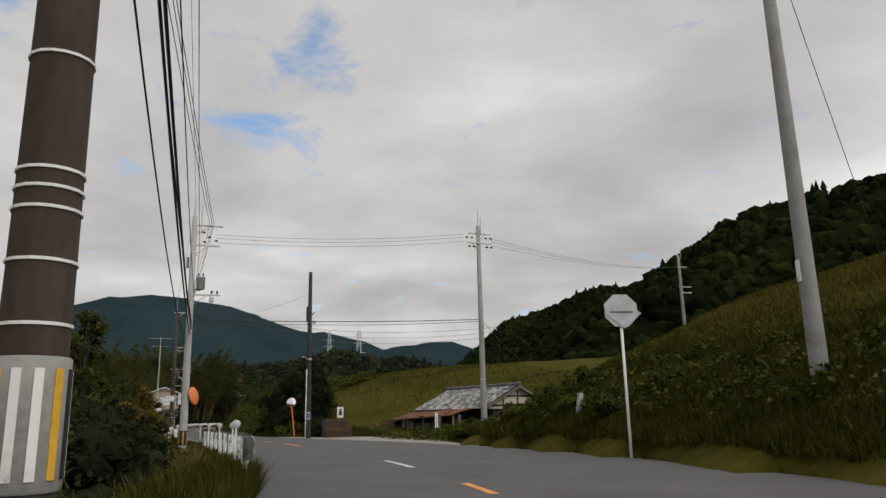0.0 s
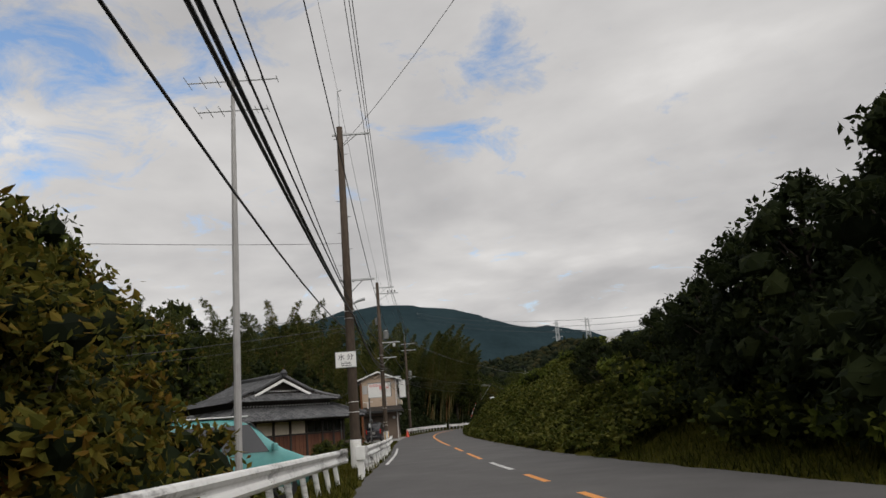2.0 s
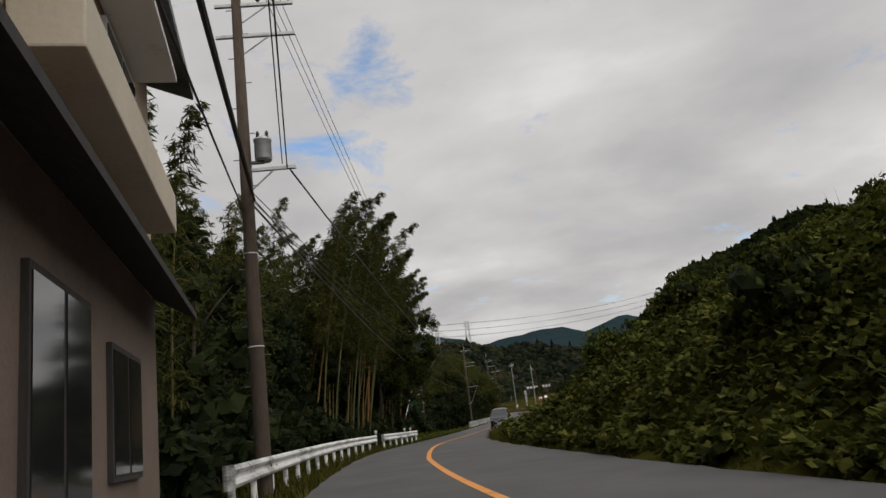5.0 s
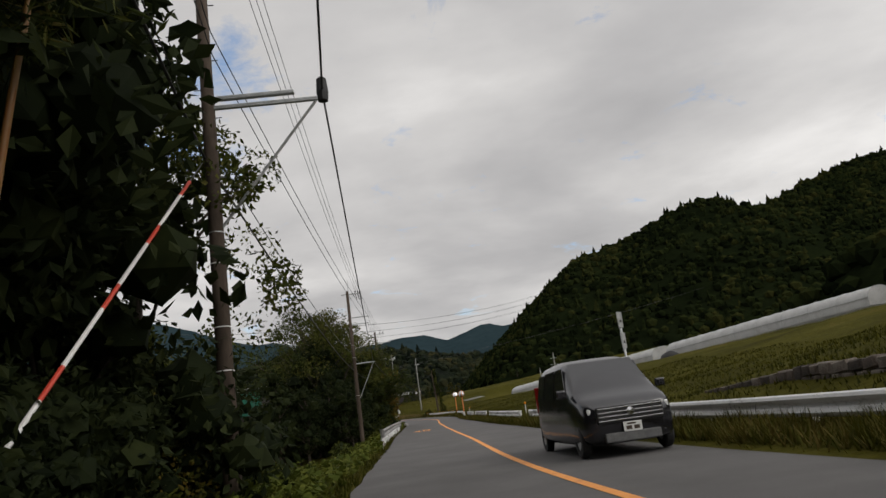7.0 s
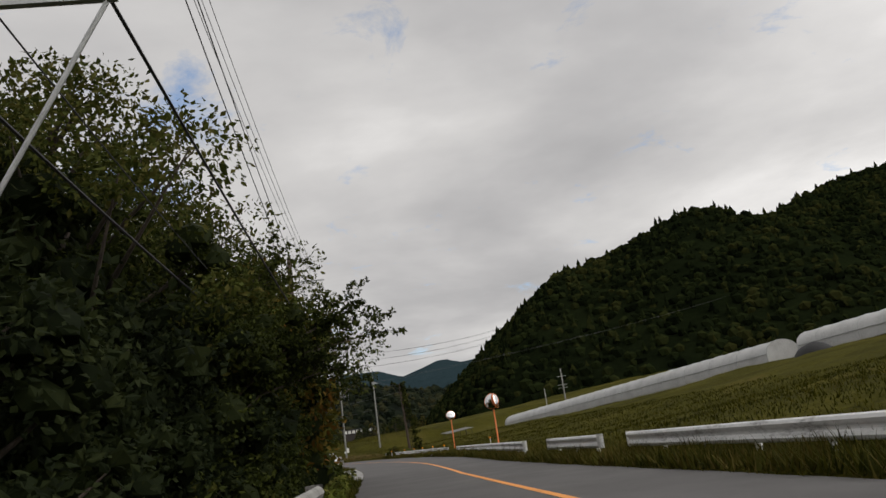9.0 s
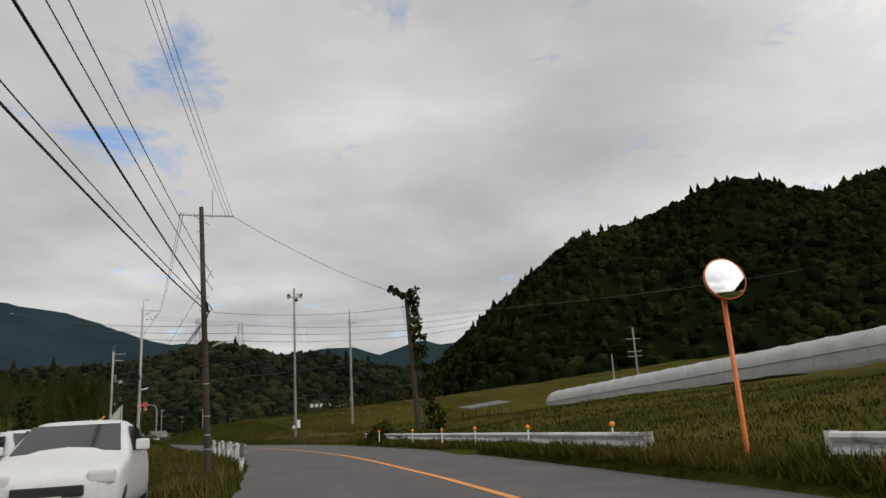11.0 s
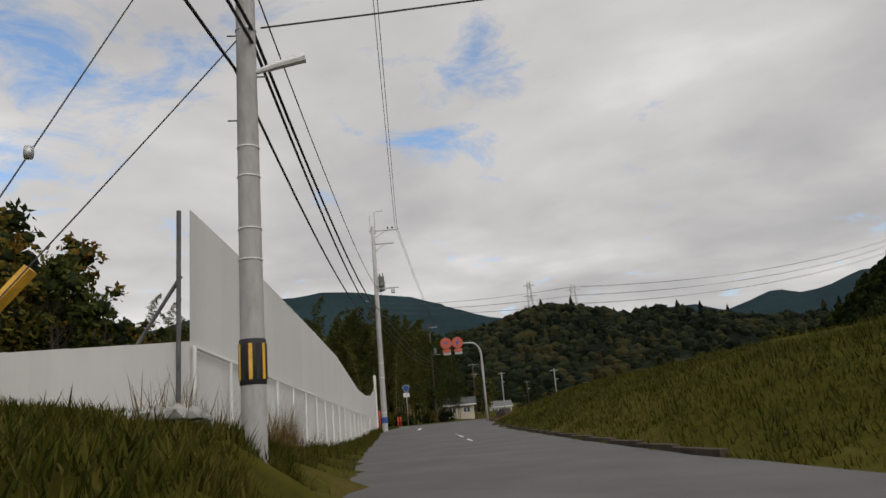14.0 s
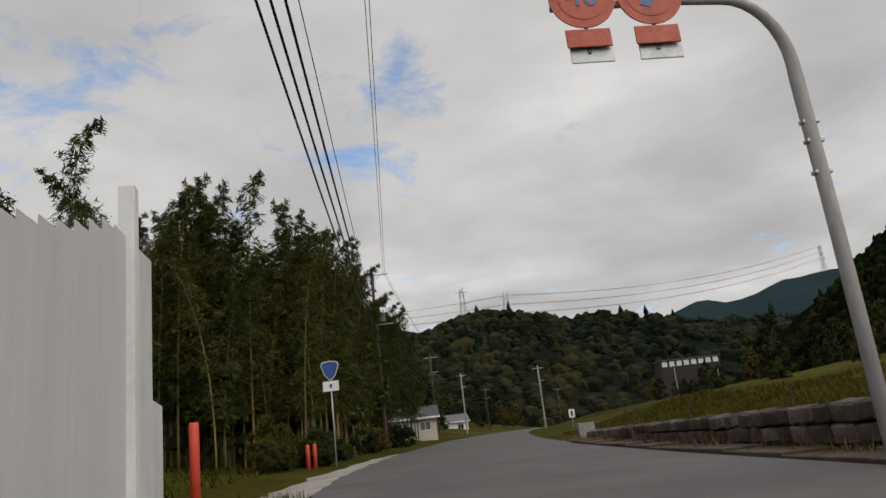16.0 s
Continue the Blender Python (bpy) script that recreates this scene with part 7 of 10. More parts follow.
def shop():
    z = road_z(131)
    ob = thing("shop_house", "two-storey shop house with tan rendered gable and dark canopy", "house", spot(130.2, -5.35), heading(131) + 4)
    W, D = 3.8, 7.5
    part("wall", box(0, W, 0, D, -0.3, 3.0), RENDER_SHADED, ob, "rendered ground floor, canopy shade painted into its brown")
    part("wall", box(0.02, W - 0.02, 0.02, D - 0.02, 3.0, 6.0), PLASTER_TAN, ob, "tan rendered upper floor")
    part("gable", plate([(0.02, 6.0), (W - 0.02, 6.0), (W / 2, 6.72)], 0.15, pose(0, 0.17, 0)), PLASTER_TAN, ob)
    for k in (-1, 1):
        a = [(W / 2, -0.45, 6.95), (W / 2, D + 0.3, 6.95), (W / 2 + k * (W / 2 + 0.55), D + 0.3, 6.03), (W / 2 + k * (W / 2 + 0.55), -0.45, 6.03)]
        part("roof", slab(a if k < 0 else a[::-1], 0.12), TILE, ob)
        b = [(W / 2, -0.5, 6.93), (W / 2 + k * (W / 2 + 0.58), -0.5, 6.0), (W / 2 + k * (W / 2 + 0.58), -0.44, 6.0), (W / 2, -0.44, 6.93)]
        part("barge_board", slab(b if k > 0 else b[::-1], 0.16), CLEAN_WHITE, ob, "white barge board")
        part("purlin_end", box(W / 2 + k * 1.6 - 0.06, W / 2 + k * 1.6 + 0.06, -0.5, 0.05, 6.15, 6.27), WHITE_PAINT, ob)
    # canopy over the ground floor
    part("canopy", slab([(-0.4, -1.35, 2.85), (W + 0.55, -1.35, 2.85), (W + 0.3, 0.05, 3.35), (-0.2, 0.05, 3.35)], 0.1), WOOD_DARK, ob, "dark sheet canopy roof")
    part("canopy", slab([(W + 0.5, -1.35, 2.8), (W + 0.5, D, 2.8), (W, D, 3.1), (W, -0.6, 3.1)], 0.08), WOOD_DARK, ob)
    part("fascia", box(-0.4, W + 0.6, -1.39, -1.35, 2.68, 2.86), BLACK, ob)
    part("shutter", box(0.3, 2.5, -0.05, 0.0, -0.1, 2.4), WOOD_DARK, ob, "brown lowered shutter")
    for i in range(11):
        part("slat", box(0.32, 2.48, -0.065, -0.045, 0.02 + i * 0.21, 0.19 + i * 0.21, 0.01), CONCRETE_BROWN, ob)
    for x in (0.1, W - 0.1):
        part("corner_pipe", tube([(x, -0.08, -0.1), (x, -0.08, 5.9)], 0.04, 8), WHITE_PAINT if x > 1 else WOOD_DARK, ob)
    part("vent", lathe([(0, 0), (0.09, 0), (0.09, 0.06), (0.05, 0.09), (0, 0.09)], 12, m=pose(2.75, 0.0, 4.6, 90, 0, 0)), STEEL_DARK, ob)
    rail = part("railing", tube([(0.1, -0.35, 3.85), (1.25, -0.35, 3.85)], 0.03, 6), WHITE_PAINT, ob, "white tube railing")
    for x in (0.2, 0.7, 0.8):
        part("baluster", tube([(x, -0.35, 3.15), (x, -0.35, 3.85)], 0.025, 6), WHITE_PAINT, rail)
    # road side: windows, lintels, sign box
    for y, z0, z1, ww in ((0.9, 4.1, 5.3, 1.1), (3.0, 4.1, 5.3, 1.6), (5.4, 4.1, 5.3, 1.5), (1.0, 0.9, 2.1, 1.1), (3.2, 0.5, 2.3, 1.5), (5.4, 0.9, 2.1, 1.4)):
        w = part("window", box(W - 0.02, W + 0.05, y - ww / 2, y + ww / 2, z0, z1), CLEAN_WHITE if z0 > 3 else WOOD_DARK, ob, "aluminium sliding window")
        for k in range(2):
            part("pane", box(W + 0.045, W + 0.06, y - ww / 2 + 0.05 + k * ww / 2, y + (k - 0.5) * ww / 2 + ww / 4 - 0.04 + 0.0, z0 + 0.06, z1 - 0.06), GLASS_DARK, w)
    part("window_hood", box(W, W + 0.5, 2.0, 6.3, 5.42, 5.5), WHITE_PAINT, ob)
    part("planter", box(W, W + 0.45, 2.1, 6.2, 3.5, 3.95, 0.02), PLASTER, ob, "faded yellowish balcony panel")
    sg = part("sign_box", box(W + 0.25, W + 0.95, -0.35, -0.15, 4.05, 5.85, 0.02), STEEL, ob, "white light-box sign in a dotted frame")
    part("sign_face", box(W + 0.31, W + 0.89, -0.365, -0.348, 4.13, 5.77), CLEAN_WHITE, sg)
    part("bracket", box(W, W + 0.3, -0.29, -0.21, 5.5, 5.56), STEEL, sg)
    part("bracket", box(W, W + 0.3, -0.29, -0.21, 4.3, 4.36), STEEL, sg)
    part("lamp", box(W + 0.1, W + 0.35, -0.2, 0.0, 2.35, 2.5, 0.02), LAMP_GLASS, ob)
    part("meter_box", box(3.2, 3.5, -0.12, 0.0, 2.0, 2.25, 0.01), STEEL, ob)
    part("conduit", tube([(W + 0.1, 0.4, 3.3), (W + 0.3, 0.5, 3.7), (W + 0.15, 0.4, 4.2)], 0.05, 7), STEEL, ob)


shop()


def shop_sign():
    ob = thing("shop_sign", "large white sign board with red lettering on two posts", "sign", spot(116.7, -2.15), heading(117))
    part("board", box(-0.96, 0.96, -0.1, 0.1, 3.79, 4.97, 0.01), CLEAN_WHITE, ob, "white board")
    fr = part("frame_strip", box(-1.0, 1.0, -0.13, 0.12, 4.95, 5.03), BLACK, ob, "dark dotted frame strip")
    fr2 = part("frame_strip", box(0.95, 1.02, -0.13, 0.12, 3.79, 4.97), BLACK, ob, "dark dotted frame strip")
    part("frame_strip", box(-0.98, 0.98, -0.12, 0.12, 3.74, 3.79), STEEL, ob)
    for i in range(22):
        part("bulb", box(-0.95 + i * 0.09, -0.905 + i * 0.09, -0.14, -0.13, 4.965, 5.01), LAMP_GLASS, fr)
    for i in range(13):
        part("bulb", box(0.963, 1.005, -0.14, -0.13, 3.83 + i * 0.09, 3.875 + i * 0.09), LAMP_GLASS, fr2)
    words("lettering", "お食事処", 0.27, RED, ob, pose(-0.34, -0.106, 4.74), "red painted lettering")
    words("lettering", "屋酒居", 0.29, RED, ob, pose(0.40, -0.106, 4.50), "red painted lettering")
    part("side_board", box(-1.45, -1.02, -0.04, 0.04, 4.1, 4.8, 0.02), CONCRETE_PALE, ob, "small blank white board")
    part("post", tube([(-0.92, 0.12, -0.2), (-0.92, 0.12, 4.9)], 0.06, 10), STEEL_DARK, ob, "grey steel post")
    part("post", tube([(-1.62, 0.15, -0.2), (-1.60, 0.15, 5.0)], 0.10, 10), RUST, ob, "thick rusty post")
    part("tie_bar", tube([(-1.62, 0.13, 4.3), (0.6, 0.13, 4.3)], 0.03, 6), STEEL_DARK, ob)
    m = part("meter_box", box(-1.0, -0.74, -0.05, 0.12, 1.75, 2.0, 0.015), STEEL_DARK, ob)
    part("meter_box", box(-1.08, -0.94, -0.06, 0.1, 1.3, 1.65, 0.015), STEEL, ob)
    part("meter_glass", lathe([(0, 0), (0.08, 0), (0.08, 0.05), (0, 0.06)], 12, m=pose(-0.87, -0.05, 1.88, 90, 0, 0)), GLASS_DARK, m)


shop_sign()


def traffic_cone(s, d):
    ob = thing("traffic_cone", "red plastic traffic cone on the forecourt edge", "traffic cone", spot(s, d, -0.005), random.uniform(0, 90), "cones by the shop")
    part("foot", box(-0.19, 0.19, -0.19, 0.19, 0, 0.04, 0.01), RED, ob)
    part("cone", lathe([(0.15, 0.035), (0.135, 0.08), (0.03, 0.68), (0.02, 0.7), (0, 0.7)], 16), RED, ob, smooth=True)


for s, d in ((132.4, -0.95), (133.1, -0.97), (133.8, -1.0)):
    traffic_cone(s, d)


def old_shed():
    """Long old shed with a sagging tiled roof, its lean-to fallen in."""
    a, b = Vector((2.0, 52.2, 0)), Vector((6.6, 45.2, 0))
    ang = math.degrees(math.atan2(b.y - a.y, b.x - a.x))
    ob = thing("old_shed", "decayed farm shed with silvery tiled roof and fallen lean-to", "shed", (2.0, 52.2, road_z(46)), ang)
    L = (b - a).length
    # x runs along the ridge towards the gable, y away from the road
    part("wall", box(0.4, L - 0.5, -1.9, 2.2, -0.3, 1.75), WOOD_DARK, ob, "dark weathered board wall")
    part("gable", plate([(-2.4, 1.6), (2.4, 1.6), (0, 3.05)], 0.08, pose(L - 0.35, 0, 0, 0, 0, 90)), PLASTER, ob, "pale plaster gable with dark timber")
    for z, w in ((1.75, 2.2), (2.35, 1.25)):
        part("gable_beam", box(L - 0.42, L - 0.24, -w, w, z, z + 0.12), WOOD_DARK, ob)
    for y in (-1.2, 0, 1.2):
        part("gable_post", box(L - 0.40, L - 0.25, y - 0.06, y + 0.06, 0, 3.0 - abs(y) * 0.55), WOOD_DARK, ob)
    for k in (-1, 1):
        p = [(-0.3, 0, 3.1), (L, 0, 3.05), (L, k * 2.9, 1.72), (-0.3, k * 2.9, 1.62)]
        part("roof", slab(p if k < 0 else p[::-1], 0.09), WOOD_DARK, ob)
        if k < 0:
            tiles_joined(ob, (-0.3, 0, 3.1), (L, 0, 3.06), (0, -2.9, -1.42), TILE_OLD, missing=0.03, seed=5)
        else:
            tiles_joined(ob, (L, 0, 3.06), (-0.3, 0, 3.1), (0, 2.9, -1.42), TILE_OLD, missing=0.02, seed=6)
        part("barge_board", slab([(L + 0.02, 0, 3.08), (L + 0.02, k * 2.95, 1.68), (L + 0.08, k * 2.95, 1.68), (L + 0.08, 0, 3.08)], 0.16), WOOD_GREY, ob)
    ridge(ob, [(-0.4, 0, 3.24), (L * 0.5, 0, 3.19), (L + 0.05, 0, 3.22)], 0.14)
    # fallen lean-to in front and at the end
    rnd = random.Random(5)
    part("lean_to_roof", slab([(-1.0, -2.6, 1.62), (L - 1.5, -2.7, 1.75), (L - 1.5, -4.6, 1.28), (-1.6, -4.2, 1.05)], 0.06), RUST, ob, "sagging rusty sheet roof")
    part("lean_to_roof", slab([(-4.6, -1.2, 0.78), (-0.4, -0.6, 1.55), (-0.6, -3.8, 1.12), (-4.2, -3.4, 0.66)], 0.06), RUST, ob, "fallen rusty sheet roof")
    for i in range(46):
        x, y = rnd.uniform(-4.6, L - 1.5), rnd.uniform(-4.6, -2.2)
        z = float(np.interp(x, [-4.6, -0.5, L], [0.72, 1.4, 1.55])) + rnd.uniform(0.0, 0.12) - (abs(y) - 2.6) * 0.22
        ln = rnd.uniform(0.6, 1.8)
        part("loose_board", box(-ln / 2, ln / 2, -0.07, 0.07, -0.012, 0.012, 0, None, pose(x, y, z, rnd.uniform(-14, 14), rnd.uniform(-14, 14), rnd.uniform(50, 130) if rnd.random() < .6 else rnd.uniform(0, 180))), rnd.choice((RUST, WOOD_GREY, WOOD_DARK, WOOD_RED)), ob)
    part("white_sheet", slab([(-2.6, -2.2, 1.42), (-0.9, -1.7, 1.62), (-0.8, -2.0, 1.6), (-2.5, -2.5, 1.38)], 0.03), CLEAN_WHITE, ob, "white plastic sheet")
    for x in (-3.9, -1.4, 0.8, 3.0, 5.2, 7.4, L - 1.7):
        part("post", box(x - 0.06, x + 0.06, -4.25, -4.13, -0.3, float(np.interp(x, [-4, 0, L], [0.62, 1.0, 1.3])), 0.01), WOOD_GREY, ob)
    for i in range(16):
        x = -0.5 + i * 0.55
        part("wall_board", box(x, x + 0.45, -3.95, -3.9, -0.25, rnd.uniform(0.5, 1.15), 0.005), rnd.choice((WOOD_DARK, WOOD_GREY, WOOD_DARK)), ob)
    part("wall_panel", box(-0.5, L - 1.6, -3.6, -3.55, -0.25, 1.2), WOOD_DARK, ob)


old_shed()


def simple_house(name, label, place, turn, w, d, h, roof, wall, rmat, windows=2):
    ob = thing(name, label, "house", place, turn)
    part("wall", box(-w / 2, w / 2, -d / 2, d / 2, -1.0, h), wall, ob)
    for k in (-1, 1):
        a = [(-w / 2 - 0.4, 0, h + roof), (w / 2 + 0.4, 0, h + roof), (w / 2 + 0.4, k * (d / 2 + 0.5), h - 0.1), (-w / 2 - 0.4, k * (d / 2 + 0.5), h - 0.1)]
        part("roof", slab(a if k > 0 else a[::-1], 0.15), rmat, ob)
        part("gable", plate([(-d / 2, h), (d / 2, h), (0, h + roof - 0.1)], 0.1, pose(k * w / 2, 0, 0, 0, 0, 90)), wall, ob)
    for i in range(windows):
        x = -w / 2 + w * (i + 0.5) / windows
        win = part("window", box(x - 0.6, x + 0.6, -d / 2 - 0.05, -d / 2 + 0.02, h * 0.42, h * 0.80), CLEAN_WHITE, ob)
        for k in (-1, 1):
            part("pane", box(x + k * 0.29 - 0.25, x + k * 0.29 + 0.25, -d / 2 - 0.065, -d / 2 - 0.045, h * 0.45, h * 0.77), GLASS_DARK, win)
    part("eave_trim", box(-w / 2 - 0.42, w / 2 + 0.42, -d / 2 - 0.55, -d / 2 - 0.47, h - 0.28, h - 0.08), WHITE_PAINT, ob)
    return ob


def gz_at(x, y):
    return float(ground([x], [y])[0])


# white low building over the bank, tan house in the trees, roadside house, far houses
simple_house("house", "low white house showing over the bank", (-19, 116, road_z(117) + 5.5), heading(117), 5, 4, 1.5, 0.7, CLEAN_WHITE, CONCRETE_PALE)
simple_house("house", "tan rendered two-storey house behind trees", (-57.5, 257.0, gz_at(-57.5, 257)), heading(255), 7, 7, 6.0, 1.4, PLASTER_TAN, TILE, 3)
rh = simple_house("house", "low roadside house with tiled roof behind a hedge", tuple(spot(270, -6.2)), heading(270) + 90, 7, 5.2, 3.0, 1.3, PLASTER, TILE_OLD, 2)
for i in range(9):
    part("roof_rib", tube([(-3.6 + i * 0.9, -3.05, 3.0), (-3.6 + i * 0.9, 0, 4.34)], 0.05, 6), TILE, rh)
simple_house("house", "small white far house by the road", (-104.5, 536, 5.2), 20, 6, 5, 3.0, 1.4, CLEAN_WHITE, TILE, 2)
simple_house("house", "small white house among roadside trees", (-97, 470, 5.0), 15, 5, 4, 2.6, 1.2, PLASTER, TILE, 2)


def far_school():
    ob = thing("school_building", "long far building with a row of white windows", "building", (-48, 604, 17.0), 8)
    part("wall", box(-8.2, 8.2, -3, 3, -9, 2.2), WOOD_DARK, ob)
    part("roof", slab([(-8.6, -3.5, 2.4), (8.6, -3.5, 2.4), (8.6, 3.5, 2.4), (-8.6, 3.5, 2.4)], 0.25), TILE, ob)
    for i in range(8):
        part("window", box(-7.7 + i * 2.0, -6.3 + i * 2.0, -3.1, -2.98, 0.5, 1.9), CLEAN_WHITE, ob)


far_school()


def green_shed():
    ob = thing("green_shed", "open shed hung with green sheeting under a white roof edge", "shed", (-68.8, 262.0, gz_at(-68.8, 262)), 0)
    g = ob.location.z
    t = 7.7 - g
    part("roof", slab([(-2.6, -2, t), (2.4, -2, t), (2.4, 4, t + 0.5), (-2.6, 4, t + 0.5)], 0.3), CLEAN_WHITE, ob, "white sheet-metal roof")
    part("sheet", box(-1.7, 2.2, -1.7, -1.64, t - 3.1, t - 0.32), GREEN_SHEET, ob, "green mesh sheeting")
    part("wall", box(-2.3, 2.2, -1.6, 3.6, -1, t - 0.3), WOOD_DARK, ob)
    for i in range(6):
        part("batten", box(-1.7 + i * 0.75, -1.66 + i * 0.75, -1.73, -1.69, t - 3.1, t - 0.32), STEEL_DARK, ob)


green_shed()


def roadside_sign_board():
    ob = thing("sign_board", "upright white roadside board with dark unreadable lettering", "sign", spot(275, -3.4), heading(275))
    part("post", tube([(0, 0.06, -0.2), (0, 0.06, 2.4)], 0.05, 8), STEEL_DARK, ob)
    part("board", box(-0.24, 0.24, -0.02, 0.03, 0.5, 2.35, 0.005), CLEAN_WHITE, ob)
    for i in range(6):
        part("lettering_bar", box(-0.09, 0.09, -0.026, -0.019, 1.95 - i * 0.24, 2.12 - i * 0.24), BLACK, ob)
    c = thing("storage_box", "white metal storage box beside the road", "storage box", spot(278.5, -3.2), heading(278))
    part("body", box(-0.65, 0.65, -0.5, 0.5, -0.02, 0.95, 0.03), CLEAN_WHITE, c)
    part("lid", box(-0.68, 0.68, -0.53, 0.53, 0.95, 1.01, 0.01), WHITE_PAINT, c)
    p = thing("downpipe", "white curved plastic pipe against the house end", "pipe", spot(267, -2.6), heading(267))
    part("pipe", tube([(0, 0, -0.2), (0, 0, 3.1), (-0.15, 0, 3.35), (-0.6, 0, 3.5), (-0.9, 0, 4.3)], 0.05, 8), CLEAN_WHITE, p, smooth=True)


roadside_sign_board()
small = thing("notice_board", "small white notice board on a short post", "sign", on_ground(214, -5.6), heading(214))
part("post", tube([(0, 0.03, -0.2), (0, 0.03, 1.2)], 0.03, 6), STEEL_DARK, small)
part("board", box(-0.35, 0.35, -0.02, 0.02, 0.8, 1.35, 0.005), CLEAN_WHITE, small)


def block_pile():
    ob = thing("block_wall", "rough concrete block wall beside the parked car", "wall", spot(63.2, -2.9), heading(64))
    src = None
    for r in range(4):
        for c in range(4):
            if r == 3 and c > 1:
                continue
            m = pose(-1.75 + c * 0.44 + (r % 2) * 0.1, random.uniform(-.03, .03), -0.3 + r * 0.29, 0, 0, random.uniform(-2, 2))
            if src is None:
                src = part("block", box(0, 0.42, -0.2, 0.2, 0, 0.28, 0.02), CONCRETE_BROWN, ob)
                src.matrix_local = m
            else:
                add_copy(src, ob, m)


block_pile()


def solar_rack():
    """Dark panel roof on a frame in the field."""
    ob = thing("panel_rack", "dark tilted panel roof on a timber frame in the field", "shelter", on_ground(348, 26), heading(348))
    part("panel", slab([(-2.4, -1.2, 1.25), (2.2, -1.2, 1.75), (2.2, 1.2, 2.0), (-2.4, 1.2, 1.5)], 0.06), STEEL_DARK, ob)
    for x in (-2.0, -0.5, 1.0, 2.0):
        for y in (-1, 1):
            part("post", tube([(x, y, -0.4), (x, y, 1.32 + 0.11 * x + 0.1 * y)], 0.04, 6), WOOD_DARK, ob)
        part("brace", tube([(x, -1, 0.1), (x + 0.4, 1, 1.2)], 0.03, 5), WOOD_DARK, ob)


solar_rack()


def pole_bundle():
    ob = thing("stick_bundle", "heap of cut bamboo sticks lying on the verge", "sticks", on_ground(357, -2.6, 0.0), heading(357) + 20)
    rnd = random.Random(8)
    for i in range(40):
        x, z, y = rnd.uniform(-1.2, 0.9), rnd.uniform(0.02, 0.28), rnd.uniform(-0.35, 0.35)
        a = rnd.uniform(-0.25, 0.25)
        ln = rnd.uniform(0.7, 1.3)
        part("stick", tube([(x - ln, y - a, z), (x, y, z + rnd.uniform(-.04, .05)), (x + ln, y + a, z + rnd.uniform(-.05, .05))], rnd.uniform(0.012, 0.026), 6), rnd.choice((WOOD_GREY, CULM, GRASS_DRY, BARK)), ob)
    for k in range(5):
        st = thing("stake", "bamboo stake with a white cap", "stake", on_ground(357 + k * 0.6, -5.4 - 0.6 * (k % 3)), 0, "garden stakes")
        part("cane", tube([(0, 0, -0.2), (0.02, 0, 1.25)], 0.014, 6), CULM, st)
        part("cap", lathe([(0, 0), (0.03, 0), (0.03, 0.07), (0, 0.08)], 8, m=pose(0.02, 0, 1.2)), CLEAN_WHITE, st)
    bk = thing("bucket", "small teal plastic bucket on the verge", "bucket", on_ground(354.6, -3.0), 0)
    part("pail", lathe([(0, 0), (0.11, 0), (0.14, 0.24), (0.15, 0.25), (0.13, 0.24), (0.10, 0.02), (0, 0.02)], 16), CAR_TEAL, bk)
    part("bail", tube([(-0.14, 0, 0.23), (-0.1, 0, 0.33), (0, 0, 0.37), (0.1, 0, 0.33), (0.14, 0, 0.23)], 0.006, 5), STEEL, bk)


pole_bundle()
# ---------------------------------------------------------------- parked vehicles
def loft(stations, bm=None):
    """A body from cross-sections: (y, z_low, z_belt, z_top, half width low, half width at belt, half width top)."""
    bm = bm or bmesh.new()
    rings = []
    for y, z0, z1, z2, w0, w1, w2 in stations:
        half = [(w0 * 0.92, z0), (w0, z0 + 0.08), (w1, (z0 + z1) * 0.5 + 0.05), (w1 * 0.985, z1), (w2 + (w1 - w2) * 0.25, z1 + (z2 - z1) * 0.75), (w2 * 0.93, z2 - 0.015), (w2 * 0.6, z2 + 0.012)]
        pts = [(x, y, z) for x, z in half] + [(-x, y, z) for x, z in half[::-1]]
        rings.append([bm.verts.new(p) for p in pts])
    n = len(rings[0])
    for a, b in zip(rings, rings[1:]):
        for k in range(n):
            bm.faces.new((a[k], a[(k + 1) % n], b[(k + 1) % n], b[k]))
    bm.faces.new(rings[0][::-1])
    bm.faces.new(rings[-1])
    bmesh.ops.recalc_face_normals(bm, faces=bm.faces)
    return bm


def side_x(stations, y, z):
    """Half width of the body at a place along it and a height."""
    ys = [s[0] for s in stations]
    g = lambda k: float(np.interp(y, ys, [s[k] for s in stations]))
    z1, z2, w1, w2 = g(2), g(3), g(5), g(6)
    return w1 * 0.985 + (w2 - w1) * 0.97 * max(0, min(1, (z - z1) / max(0.01, z2 - z1))) * 1.0


def wheel(parent, x, y, r=0.28, w=0.16):
    t = part("wheel", lathe([(r * 0.55, -w / 2), (r * 0.93, -w / 2), (r, -w / 2 + 0.03), (r, w / 2 - 0.03), (r * 0.93, w / 2), (r * 0.55, w / 2)], 20, m=pose(x, y, r, 0, 90, 0)), RUBBER, parent)
    part("rim", lathe([(0, -w * 0.35), (r * 0.58, -w * 0.42), (r * 0.6, 0), (r * 0.58, w * 0.42), (0, w * 0.35)], 16, m=pose(x, y, r, 0, 90, 0)), STEEL, t)


